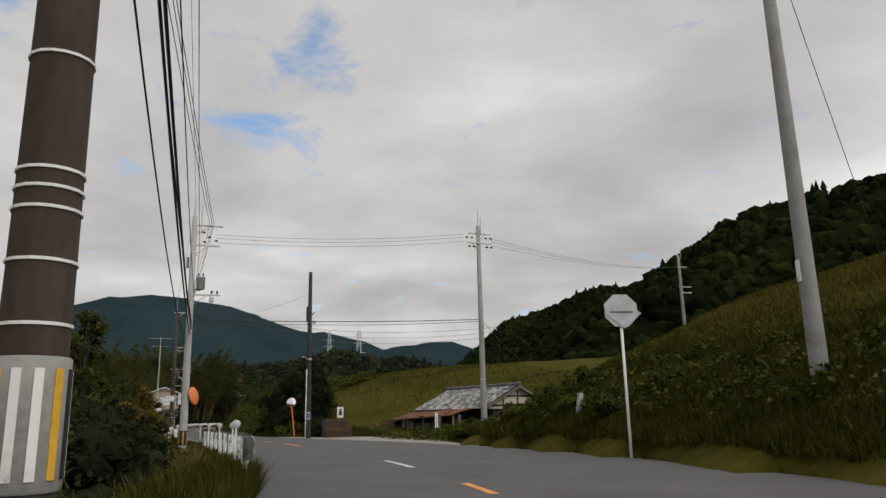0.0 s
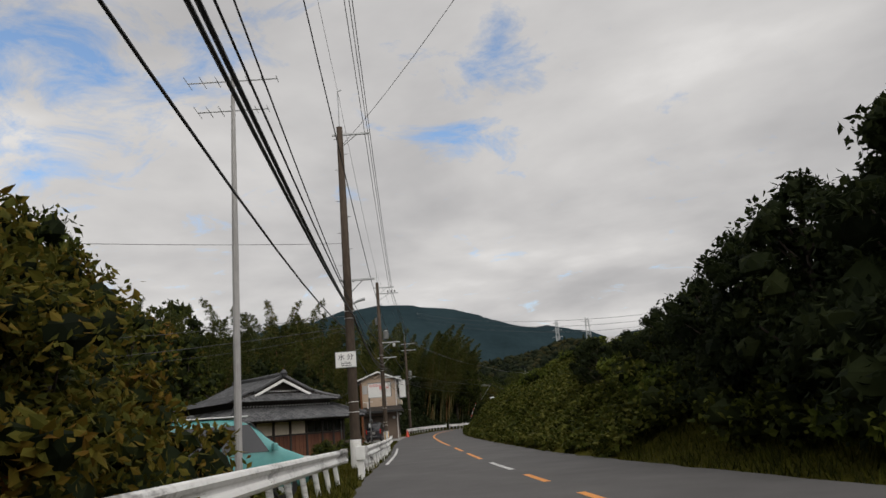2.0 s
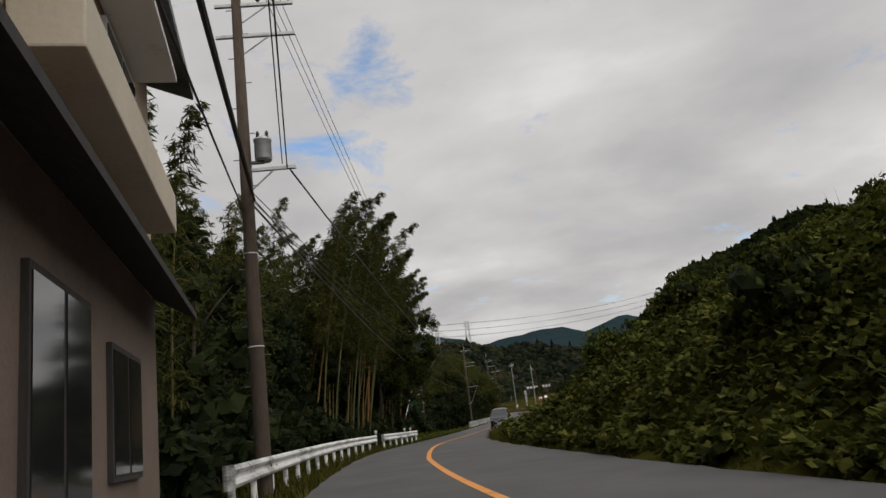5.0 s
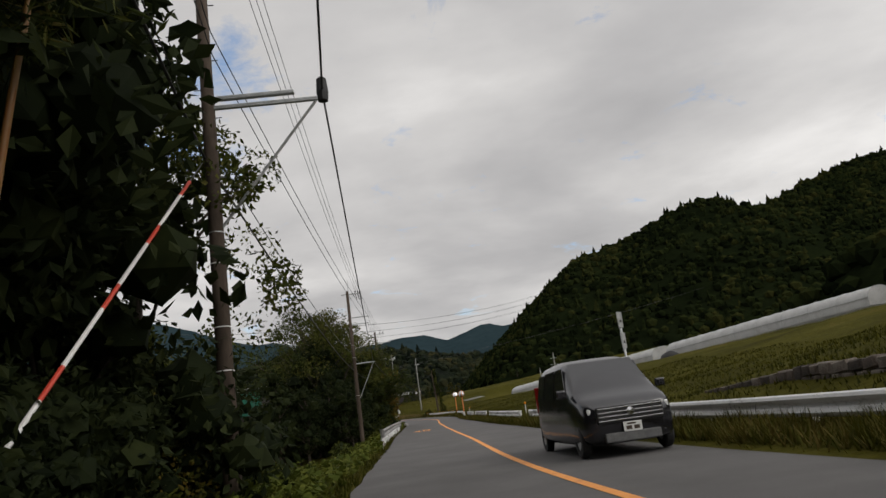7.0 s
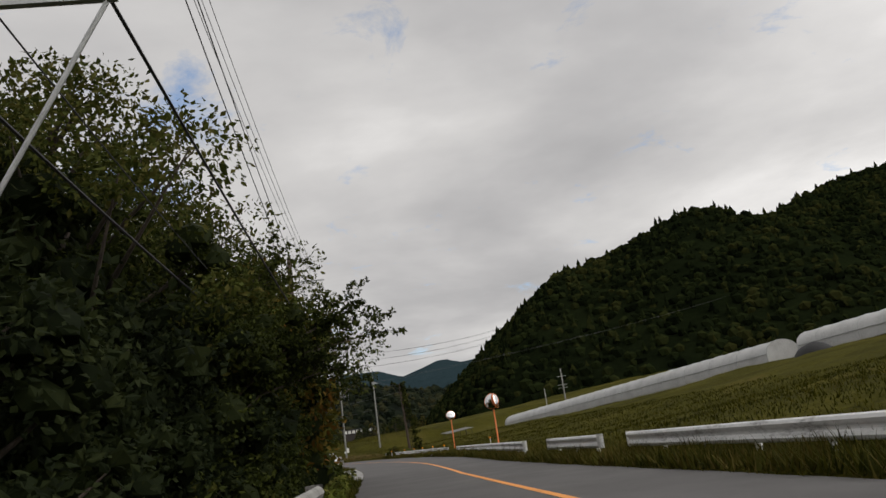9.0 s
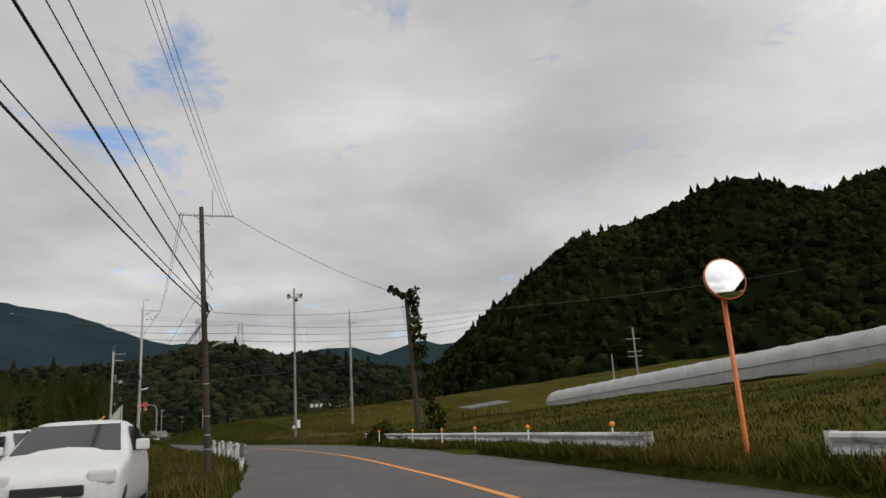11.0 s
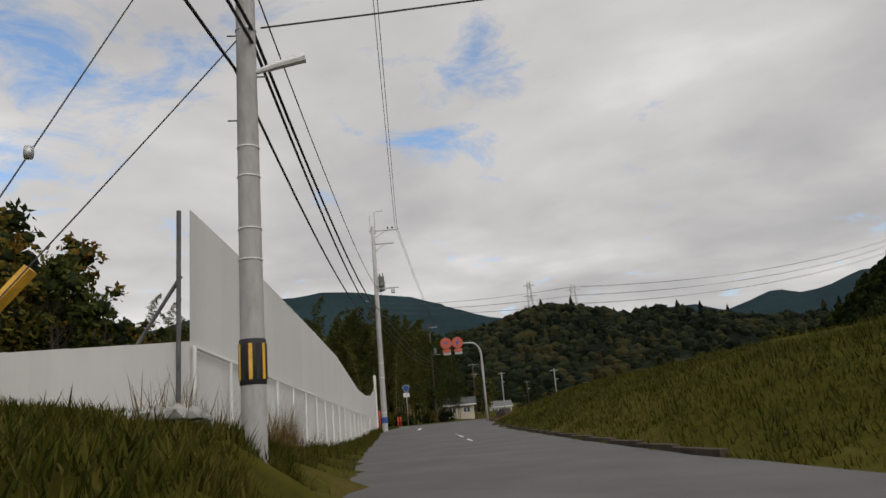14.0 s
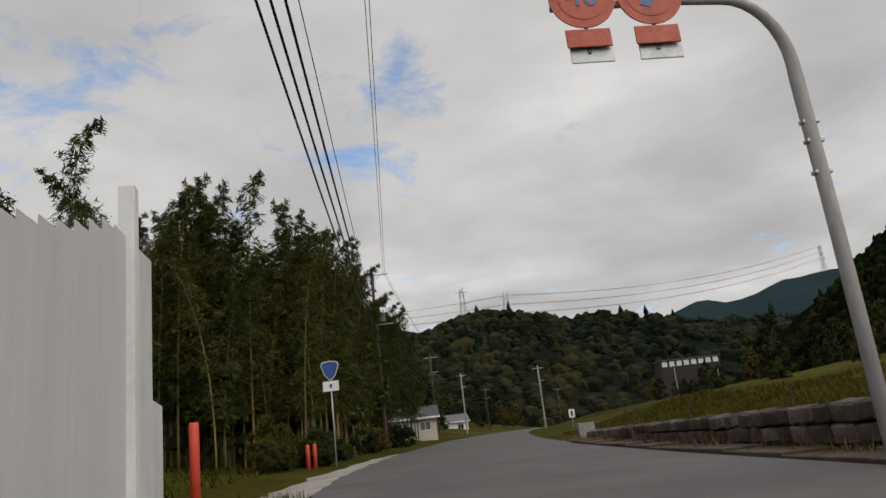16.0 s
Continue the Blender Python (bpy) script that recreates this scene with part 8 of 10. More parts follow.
def quad_plate(name, pts, mat, parent, label="", thick=0.012):
    """A thin four-cornered pane given by its corners, thickened inwards."""
    p = [Vector(q) for q in pts]
    nrm = (p[1] - p[0]).cross(p[3] - p[0]).normalized() * thick
    bm = bmesh.new()
    a = [bm.verts.new(q) for q in p]
    b = [bm.verts.new(q - nrm) for q in p]
    bm.faces.new(a)
    bm.faces.new(b[::-1])
    for k in range(4):
        bm.faces.new((a[k], b[k], b[(k + 1) % 4], a[(k + 1) % 4]))
    bmesh.ops.recalc_face_normals(bm, faces=bm.faces)
    return part(name, bm, mat, parent, label)


def vehicle(name, label, place, turn, st, paint, L, w, front, rear, windows, roof=None, plate_bars=True, r=0.28):
    """A car facing -y. front and rear: (y0, z0, y1, z1) of windscreen and rear screen; windows: (y0, y1, z0, z1) down each side."""
    ob = thing(name, label, "car", place, turn)
    body = part("body", loft(st), paint, ob, smooth=True)
    mod = body.modifiers.new("round", "SUBSURF")
    mod.levels = mod.render_levels = 1
    if roof:
        y0, y1, z = roof
        part("roof", box(-w * 0.40, w * 0.40, y0, y1, z, z + 0.03, 0.012), CAR_WHITE, ob, "white roof panel")
    for nm, (y0, z0, y1, z1) in (("windscreen", front), ("rear_window", rear)):
        xa, xb = side_x(st, y0, z0) - 0.06, side_x(st, y1, z1) - 0.07
        s = -0.03 if nm == "windscreen" else 0.03
        pts = [(-xa, y0 + s, z0), (xa, y0 + s, z0), (xb, y1 + s, z1), (-xb, y1 + s, z1)]
        quad_plate(nm, pts if s < 0 else pts[::-1], GLASS_DARK, ob)
    for k in (-1, 1):
        for y0, y1, z0, z1, y2, y3 in windows:
            pts = [(k * (side_x(st, y0, z0) + 0.012), y0, z0), (k * (side_x(st, y1, z0) + 0.012), y1, z0), (k * (side_x(st, y3, z1) + 0.012), y3, z1), (k * (side_x(st, y2, z1) + 0.012), y2, z1)]
            quad_plate("side_window", pts if k > 0 else pts[::-1], GLASS_DARK, ob)
        m = part("door_mirror", box(k * (w / 2 + 0.1) - 0.09, k * (w / 2 + 0.1) + 0.09, front[0] + 0.1, front[0] + 0.2, front[1] - 0.02, front[1] + 0.13, 0.03), paint, ob)
        for y in (L * 0.5 - 0.55, -L * 0.5 + 0.62):
            wheel(ob, k * (w / 2 - 0.10), y, r)
    return ob


def plate_on(ob, y, z, sgn):
    p = part("number_plate", box(-0.165, 0.165, min(y, y + sgn * 0.012), max(y, y + sgn * 0.012), z, z + 0.165, 0.003), LAMP_GLASS, ob)
    for i, (x0, x1, z0, z1) in enumerate(((-0.10, 0.06, 0.115, 0.145), (-0.12, -0.02, 0.03, 0.095), (0.02, 0.12, 0.03, 0.095))):
        part("plate_bar", box(x0, x1, min(y + sgn * 0.012, y + sgn * 0.016), max(y + sgn * 0.012, y + sgn * 0.016), z + z0, z + z1), CONCRETE_BROWN, p)


def kei(name, label, place, turn, paint, roof=None, h=1.78):
    L, w = 3.4, 1.475
    k = w / 2
    b = 1.0
    st = [(-1.70, 0.30, 0.62, 0.70, k * 0.80, k * 0.86, k * 0.70), (-1.62, 0.22, 0.80, 0.90, k * 0.93, k * 0.95, k * 0.84), (-1.10, 0.2, 0.93, 1.04, k, k, k * 0.92), (-0.80, 0.2, 0.98, 1.30, k, k, k * 0.86),
          (-0.35, 0.2, 1.0, h - 0.06, k, k, k * 0.84), (0.2, 0.2, 1.0, h, k, k, k * 0.85), (1.2, 0.2, 1.0, h - 0.01, k, k, k * 0.85), (1.58, 0.22, 1.0, h - 0.06, k * 0.98, k * 0.98, k * 0.83), (1.70, 0.30, 0.98, h - 0.30, k * 0.93, k * 0.95, k * 0.80)]
    ob = vehicle(name, label, place, turn, st, paint, L, w, (-0.98, 1.06, -0.38, h - 0.12), (1.685, 1.05, 1.60, h - 0.16),
                 [(-0.75, 0.25, 1.03, h - 0.17, -0.36, 0.25), (0.33, 1.2, 1.03, h - 0.17, 0.33, 1.15)], roof)
    for s in (-1, 1):
        hl = part("headlight", box(s * 0.52 - 0.15, s * 0.52 + 0.15, -1.72, -1.50, 0.62, 0.86, 0.05), LAMP_GLASS, ob)
        part("headlight_bezel", box(s * 0.52 - 0.08, s * 0.52 + 0.08, -1.735, -1.70, 0.68, 0.8, 0.02), BLACK, hl)
        part("tail_light", box(s * 0.655 - 0.055, s * 0.655 + 0.055, 1.60, 1.725, 0.72, 1.12, 0.02), LAMP_RED, ob)
        part("fog_lamp", box(s * 0.55 - 0.08, s * 0.55 + 0.08, -1.73, -1.66, 0.36, 0.46, 0.02), BLACK, ob)
    part("grille", box(-0.36, 0.36, -1.735, -1.68, 0.62, 0.76, 0.02), CHROME, ob)
    part("lower_grille", box(-0.42, 0.42, -1.735, -1.68, 0.32, 0.48, 0.02), BLACK, ob)
    part("tail_strip", box(-0.6, 0.6, 1.70, 1.735, 0.93, 0.985, 0.01), CHROME, ob, "bright trim strip across the tailgate")
    part("rear_bumper", box(-0.70, 0.70, 1.62, 1.76, 0.30, 0.52, 0.04), paint, ob)
    part("bumper_strip", box(-0.52, 0.52, 1.755, 1.77, 0.44, 0.475, 0.005), CHROME, ob)
    part("rear_spoiler", box(-0.6, 0.6, 1.52, 1.72, h - 0.09, h - 0.04, 0.015), paint, ob)
    plate_on(ob, 1.735, 0.68, 1)
    plate_on(ob, -1.735, 0.46, -1)
    return ob


kei("parked_van", "dark grey boxy van parked before the shop", tuple(spot(125.0, -3.3, -0.01)), heading(125) + 176, CAR_GREY)
kei("parked_car", "teal boxy small car with a white roof parked beside the road", tuple(spot(69.3, -3.55, -0.1)), heading(69) + 118, CAR_TEAL, (-0.35, 1.5, 1.775))


def minivan():
    L, w, h = 4.55, 1.73, 1.86
    k = w / 2
    st = [(-2.28, 0.32, 0.70, 0.82, k * 0.78, k * 0.84, k * 0.70), (-2.18, 0.2, 0.86, 0.98, k * 0.93, k * 0.95, k * 0.84), (-1.62, 0.18, 0.98, 1.10, k, k, k * 0.92), (-1.28, 0.18, 1.04, 1.34, k, k, k * 0.86),
          (-0.72, 0.18, 1.06, h - 0.06, k, k, k * 0.82), (0.2, 0.18, 1.06, h, k, k, k * 0.82), (1.6, 0.18, 1.06, h - 0.02, k, k, k * 0.82), (2.14, 0.2, 1.06, h - 0.10, k * 0.97, k * 0.97, k * 0.80), (2.28, 0.3, 1.0, h - 0.42, k * 0.9, k * 0.92, k * 0.76)]
    ob = vehicle("minivan", "black minivan with a chrome grille standing in the lane", tuple(spot(200.7, 4.3, 0.0)), heading(200.7), st, CAR_BLACK, L, w, (-1.5, 1.12, -0.78, h - 0.12), (2.26, 1.1, 2.16, h - 0.2),
                 [(-1.15, -0.1, 1.10, h - 0.18, -0.7, -0.1), (0.0, 1.0, 1.10, h - 0.18, 0.0, 1.0), (1.1, 1.95, 1.10, h - 0.2, 1.1, 1.85)], r=0.31)
    gr = part("grille", box(-0.60, 0.60, -2.31, -2.22, 0.56, 0.86, 0.03), BLACK, ob)
    for i in range(4):
        part("grille_bar", box(-0.58, 0.58, -2.325, -2.305, 0.60 + i * 0.07, 0.625 + i * 0.07, 0.005), CHROME, gr)
    part("emblem", lathe([(0, 0), (0.07, 0), (0.07, 0.015), (0, 0.02)], 16, m=pose(0, -2.32, 0.74, 90, 0, 0)), CHROME, gr)
    part("lower_grille", box(-0.5, 0.5, -2.32, -2.22, 0.24, 0.40, 0.02), STEEL_DARK, ob)
    for s in (-1, 1):
        part("headlight", box(s * 0.60 - 0.14, s * 0.60 + 0.14, -2.225, -2.0, 0.72, 0.85, 0.03), LAMP_GLASS, ob)
        part("fog_lamp", box(s * 0.56 - 0.06, s * 0.56 + 0.06, -2.235, -2.15, 0.34, 0.44, 0.02), STEEL_DARK, ob)
        part("tail_light", box(s * 0.76 - 0.06, s * 0.76 + 0.06, 2.14, 2.3, 0.85, 1.45, 0.02), LAMP_RED, ob)
        part("wiper", tube([(s * 0.1, -1.58, 1.10), (s * 0.1 + 0.5, -1.50, 1.16)], 0.01, 5), BLACK, ob)
    plate_on(ob, -2.325, 0.40, -1)
    plate_on(ob, 2.28, 0.75, 1)


minivan()


def sedan(s, d, turn):
    L, w, h = 4.2, 1.68, 1.46
    k = w / 2
    st = [(-2.1, 0.3, 0.55, 0.62, k * 0.78, k * 0.84, k * 0.72), (-2.0, 0.2, 0.66, 0.76, k * 0.93, k * 0.95, k * 0.85), (-1.2, 0.18, 0.84, 0.93, k, k, k * 0.92), (-0.95, 0.18, 0.88, 1.02, k, k, k * 0.86),
          (-0.2, 0.18, 0.92, h - 0.05, k, k, k * 0.76), (0.4, 0.18, 0.93, h, k, k, k * 0.77), (1.2, 0.18, 0.94, h - 0.1, k, k, k * 0.76), (1.8, 0.2, 0.94, 1.12, k * 0.97, k * 0.97, k * 0.84), (2.1, 0.3, 0.82, 0.92, k * 0.88, k * 0.9, k * 0.78)]
    ob = vehicle("parked_car", "white hatchback parked beside the road", tuple(spot(s, d, 0.0)), turn, st, CAR_WHITE, L, w, (-1.05, 0.98, -0.28, h - 0.10), (1.95, 1.02, 1.3, h - 0.14),
                 [(-0.7, 0.25, 0.96, h - 0.14, -0.2, 0.25), (0.33, 1.35, 0.98, h - 0.15, 0.33, 1.0)])
    part("grille", box(-0.4, 0.4, -2.13, -2.05, 0.45, 0.58, 0.02), BLACK, ob)
    for q in (-1, 1):
        part("headlight", box(q * 0.58 - 0.16, q * 0.58 + 0.16, -2.08, -1.8, 0.58, 0.74, 0.04), LAMP_GLASS, ob)
        part("tail_light", box(q * 0.68 - 0.08, q * 0.68 + 0.08, 1.95, 2.12, 0.7, 0.92, 0.02), LAMP_RED, ob)
    plate_on(ob, -2.13, 0.3, -1)
    plate_on(ob, 2.1, 0.6, 1)
    return ob


sedan(299.5, -3.0, heading(299) + 4)
sedan(303.5, -4.6, heading(303) + 30)
# ---------------------------------------------------------------- plants
def leaf_quads(c, axis_dir, side_dir, length, width, fold=0.15):
    """Diamond leaves: centres, pointing directions, side directions, lengths and widths as arrays."""
    n = len(c)
    L, W = np.asarray(length).reshape(-1, 1), np.asarray(width).reshape(-1, 1)
    up = np.cross(axis_dir, side_dir)
    v = np.stack([c - axis_dir * L * 0.5, c + side_dir * W * 0.5 - up * W * fold, c + axis_dir * L * 0.5, c - side_dir * W * 0.5 - up * W * fold], 1).reshape(-1, 3)
    f = np.arange(n * 4).reshape(n, 4)
    return v, f


def unit(v):
    return v / np.maximum(np.linalg.norm(v, axis=1, keepdims=True), 1e-9)


def leaf_cloud(rnd, centres, radii, per, size, flat=0.5, aspect=0.55, droop=0.2):
    """Leaves round clump centres, mostly on the outside of each clump."""
    n = len(centres) * per
    k = np.repeat(np.arange(len(centres)), per)
    off = unit(rnd.normal(size=(n, 3)))
    rad = (0.45 + 0.6 * rnd.rand(n, 1) ** 0.6) * np.asarray(radii)[k][:, None]
    c = np.asarray(centres)[k] + off * rad * np.array([1, 1, 0.8])
    a = unit(off * 0.7 + rnd.normal(size=(n, 3)) * 0.7 - np.array([0, 0, droop]))
    nrm = unit(off * 0.6 + np.array([0, 0, flat]) + rnd.normal(size=(n, 3)) * 0.55)
    side = unit(np.cross(nrm, a) + 1e-6)
    L = size * (0.6 + 0.8 * rnd.rand(n))
    return leaf_quads(c, a, side, L, L * aspect)


def joined(pieces):
    V, F, b = [], [], 0
    for v, f in pieces:
        V.append(v)
        F.append(f + b)
        b += len(v)
    return np.concatenate(V), np.concatenate(F)


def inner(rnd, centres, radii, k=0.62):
    """Dark lumps that stand in for the shade inside a crown, one rough lump a clump."""
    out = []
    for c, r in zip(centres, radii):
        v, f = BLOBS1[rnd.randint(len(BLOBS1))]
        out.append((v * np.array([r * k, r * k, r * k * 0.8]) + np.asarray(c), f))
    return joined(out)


def lump(seed):
    v, f = blob(seed, 1)
    return v - np.array([0, 0, 0.6]), f


BLOBS1 = [lump(100 + i) for i in range(5)]


def proto(name, label, category):
    ob = new(name)
    ob.empty_display_size = 0.2
    return tagged(ob, label, category)


def make_tree(seed, h, spread, clear, clumps, per, size, mat, label, core=0.55, trunk=0.16, wood=None, top=1.0, clump=None):
    """A broadleaf tree: tapered trunk, limbs to every few clumps, leaves in uneven clumps with gaps."""
    rnd = np.random.RandomState(seed)
    ob = proto("tree", label, "tree")
    bend = rnd.uniform(-0.5, 0.5, 2)
    stem = [(bend[0] * t * t * h * 0.12, bend[1] * t * t * h * 0.12, h * 0.86 * t - 0.4 * (t == 0)) for t in np.linspace(0, 1, 7)]
    part("trunk", tube(stem, [trunk * (1 - 0.85 * t) for t in np.linspace(0, 1, 7)], 8), BARK, ob, smooth=True)
    cs, rs = [], []
    for i in range(clumps):
        t = clear + (1 - clear) * (i + rnd.rand()) / clumps
        w = math.sin(math.pi * min(1, (t - clear) / (1 - clear) * 0.80 + 0.18)) ** top
        a = rnd.uniform(0, 6.28)
        r = spread * w * (0.35 + 0.75 * rnd.rand() ** 0.7)
        cs.append((r * math.cos(a), r * math.sin(a), h * t * (0.94 + 0.08 * rnd.rand())))
        rs.append((clump or spread * 0.34) * (0.6 + 0.65 * rnd.rand()))
    bm = bmesh.new()
    for i in range(0, clumps, 2):
        x, y, z = cs[i]
        z0 = max(h * clear * 0.55, z - 0.45 * math.hypot(x, y) - 0.12 * h)
        q = z0 / (h * 0.86)
        bx, by = bend[0] * q * q * h * 0.12, bend[1] * q * q * h * 0.12
        tube([(bx, by, z0), (bx + (x - bx) * 0.5, by + (y - by) * 0.5, z0 + (z - z0) * 0.4 + 0.05 * h * rnd.rand()), (x, y, z)], [trunk * 0.4, trunk * 0.24, trunk * 0.08], 5, bm)
    tagged(part("branching", bm, BARK, ob, smooth=True), kind="stuff")
    v, f = leaf_cloud(rnd, cs, rs, per, size)
    part_np("crown", v, f, mat, ob)
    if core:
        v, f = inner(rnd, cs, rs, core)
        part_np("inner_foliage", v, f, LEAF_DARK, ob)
    return ob


def make_bush(seed, r, h, clumps, per, size, mat, label, core=0.58, aspect=0.55, name="bush"):
    rnd = np.random.RandomState(seed)
    ob = proto(name, label, "bush")
    cs, rs = [], []
    for i in range(clumps):
        a, e = rnd.uniform(0, 6.28), rnd.rand()
        q = math.sqrt(1 - (e * 0.95) ** 2) * (0.45 + 0.6 * rnd.rand())
        cs.append((r * q * math.cos(a), r * q * math.sin(a), h * (0.12 + 0.78 * e)))
        rs.append(0.36 * min(r, h) * (0.65 + 0.7 * rnd.rand()))
    v, f = leaf_cloud(rnd, cs, rs, per, size, aspect=aspect)
    crown = part_np("foliage", v, f, mat, ob)
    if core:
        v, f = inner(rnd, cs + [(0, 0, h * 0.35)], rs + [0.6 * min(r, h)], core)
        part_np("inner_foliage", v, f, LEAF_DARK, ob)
    bm = bmesh.new()
    for i in range(0, clumps, 3):
        x, y, z = cs[i]
        tube([(x * 0.15, y * 0.15, -0.25), (x * 0.5, y * 0.5, z * 0.55), (x, y, z)], [0.045, 0.03, 0.012], 5, bm)
    tagged(part("stem", bm, BARK, ob), kind="stuff")
    return ob


def make_bamboo(seed, h, lean, leaves, label, size=0.30, bare=0.2, bend=2.4):
    """An arching culm with feathered branches that shorten towards a drooping tip."""
    rnd = np.random.RandomState(seed)
    ob = proto("bamboo", label, "bamboo")
    n = 13
    ts = np.linspace(0, 1, n)
    sway = rnd.uniform(-0.05, 0.05)
    tip = np.clip((ts - 0.82) / 0.18, 0, 1) ** 2
    sgn = 1 if lean >= 0 else -1
    path = np.stack([lean * h * ts ** bend + sgn * 0.055 * h * tip, sway * h * ts ** 2, h * (ts - 0.10 * abs(lean) * 3 * ts ** 3) - 0.028 * h * tip - 0.3 * (ts == 0)], 1)
    part("culm", tube([tuple(p) for p in path], [0.055 * (1 - 0.90 * t) + 0.004 for t in ts], 6), CULM, ob, smooth=True)
    cs, axes = [], []
    bm = bmesh.new()
    m = 64
    per = leaves // m
    for i in range(m):
        u = (i + rnd.rand()) / m
        t = bare + (1 - bare) * u
        p = np.array([np.interp(t, ts, path[:, k]) for k in range(3)])
        a = i * 2.4 + rnd.uniform(-0.5, 0.5)
        L = (1.55 * (1 - u) ** 0.75 + 0.16) * rnd.uniform(0.65, 1.1) * min(1, 0.45 + 2.2 * u)
        e = p + np.array([math.cos(a) * L, math.sin(a) * L, L * rnd.uniform(0.05, 0.45)])
        mid = (p + e) / 2 + np.array([0, 0, 0.14 * L])
        tube([tuple(p), tuple(mid), tuple(e)], [0.010, 0.007, 0.003], 3, bm)
        q = (0.15 + 0.85 * rnd.rand(per) ** 0.8)[:, None]
        c = p + (e - p) * q + np.array([0, 0, 1]) * (0.5 * L * q * (1 - q) - 0.30 * L * q ** 3) + rnd.normal(size=(per, 3)) * (0.05 + 0.09 * L)
        cs.append(c)
        axes.append(unit((e - p) / L * 0.75 + rnd.normal(size=(per, 3)) * 0.45 - np.array([0, 0, 0.65])))
    tagged(part("twig", bm, CULM, ob), kind="stuff")
    cs, axes = np.concatenate(cs), np.concatenate(axes)
    side = unit(np.cross(axes, rnd.normal(size=axes.shape)))
    ln = size * (0.6 + 0.8 * rnd.rand(len(cs)))
    v, f = leaf_quads(cs, axes, side, ln, ln * 0.16)
    part_np("foliage", v, f, LEAF_BAMBOO, ob)
    return ob


def make_mass(seed, lobes, branches, per, size, mat, label, trunk=0.16, core=0.55):
    """A tree whose crown fills the given lobes (centre, radii, clumps, clump size), with limbs along given lines."""
    rnd = np.random.RandomState(seed)
    ob = proto("tree", label, "tree")
    cs, rs = [], []
    for c, r, n, k in lobes:
        for i in range(n):
            o = unit(rnd.normal(size=(1, 3)))[0] * rnd.rand() ** 0.38
            cs.append(np.array(c) + o * np.array(r))
            rs.append(k * rnd.uniform(0.6, 1.2))
    top = max(c[0][2] for c in lobes)
    part("trunk", tube([(0, 0, -0.5), (0.1, 0.05, top * 0.4), (0.2, 0.0, top)], [trunk, trunk * 0.8, trunk * 0.3], 8), BARK, ob, smooth=True)
    bm = bmesh.new()
    tc, tr = [], []
    for line in branches:
        tube(line, [trunk * 0.32 * (1 - 0.88 * k / (len(line) - 1)) for k in range(len(line))], 6, bm)
        a, b = Vector(line[-2]), Vector(line[-1])
        for k in range(16):
            q = a.lerp(b, rnd.rand() ** 0.7)
            e = q + Vector((rnd.uniform(-0.1, 1.0), rnd.uniform(-0.7, 0.7), rnd.uniform(-0.5, 0.75)))
            tube([q, q.lerp(e, 0.5) + Vector((0, 0, 0.05)), e], [0.012, 0.008, 0.003], 4, bm)
            tc += [np.array(q.lerp(e, w)) for w in (0.35, 0.6, 0.8, 1.0)]
            tr += [0.16, 0.15, 0.13, 0.10]
    tagged(part("branching", bm, BARK, ob, smooth=True), kind="stuff")
    v, f = joined([leaf_cloud(rnd, cs, rs, per, size), leaf_cloud(rnd, tc, tr, 13, size * 0.95)])
    part_np("crown", v, f, mat, ob)
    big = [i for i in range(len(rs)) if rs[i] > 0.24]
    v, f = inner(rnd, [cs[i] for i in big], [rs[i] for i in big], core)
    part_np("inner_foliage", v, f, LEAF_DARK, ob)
    return ob


ALL_PLANTS = []


def plant(src, s, d, scale=1.0, lift=0.0, turn=None, tall=1.0, place=None, group=""):
    """A copy of a plant on the ground at s, d or at a place in the world."""
    x, y = place if place is not None else spot(s, d)[:2]
    z = float(ground([x], [y])[0]) + lift - 0.06
    m = pose(x, y, z, 0, 0, PLANT.uniform(0, 360) if turn is None else turn) @ Matrix.Diagonal((scale, scale, scale * tall, 1))
    ob = copy_thing(src, m)
    ALL_PLANTS.append(ob)
    return ob


def drop(src):
    for c in list(src.children):
        bpy.data.objects.remove(c)
    bpy.data.objects.remove(src)


PLANT = random.Random(11)
def broad(seed, h, spread, clear, mat, label, far=False, **kw):
    return make_tree(seed, h, spread, clear, 30 if far else 44, 32 if far else 95, 0.46 if far else 0.25, mat, label, **kw)


def shrub(seed, r, h, mat, label, far=False, aspect=0.55, name="bush", size=0.16):
    return make_bush(seed, r, h, 16 if far else 24, 34 if far else 88, size * (2.2 if far else 1.06), mat, label, aspect=aspect, name=name)


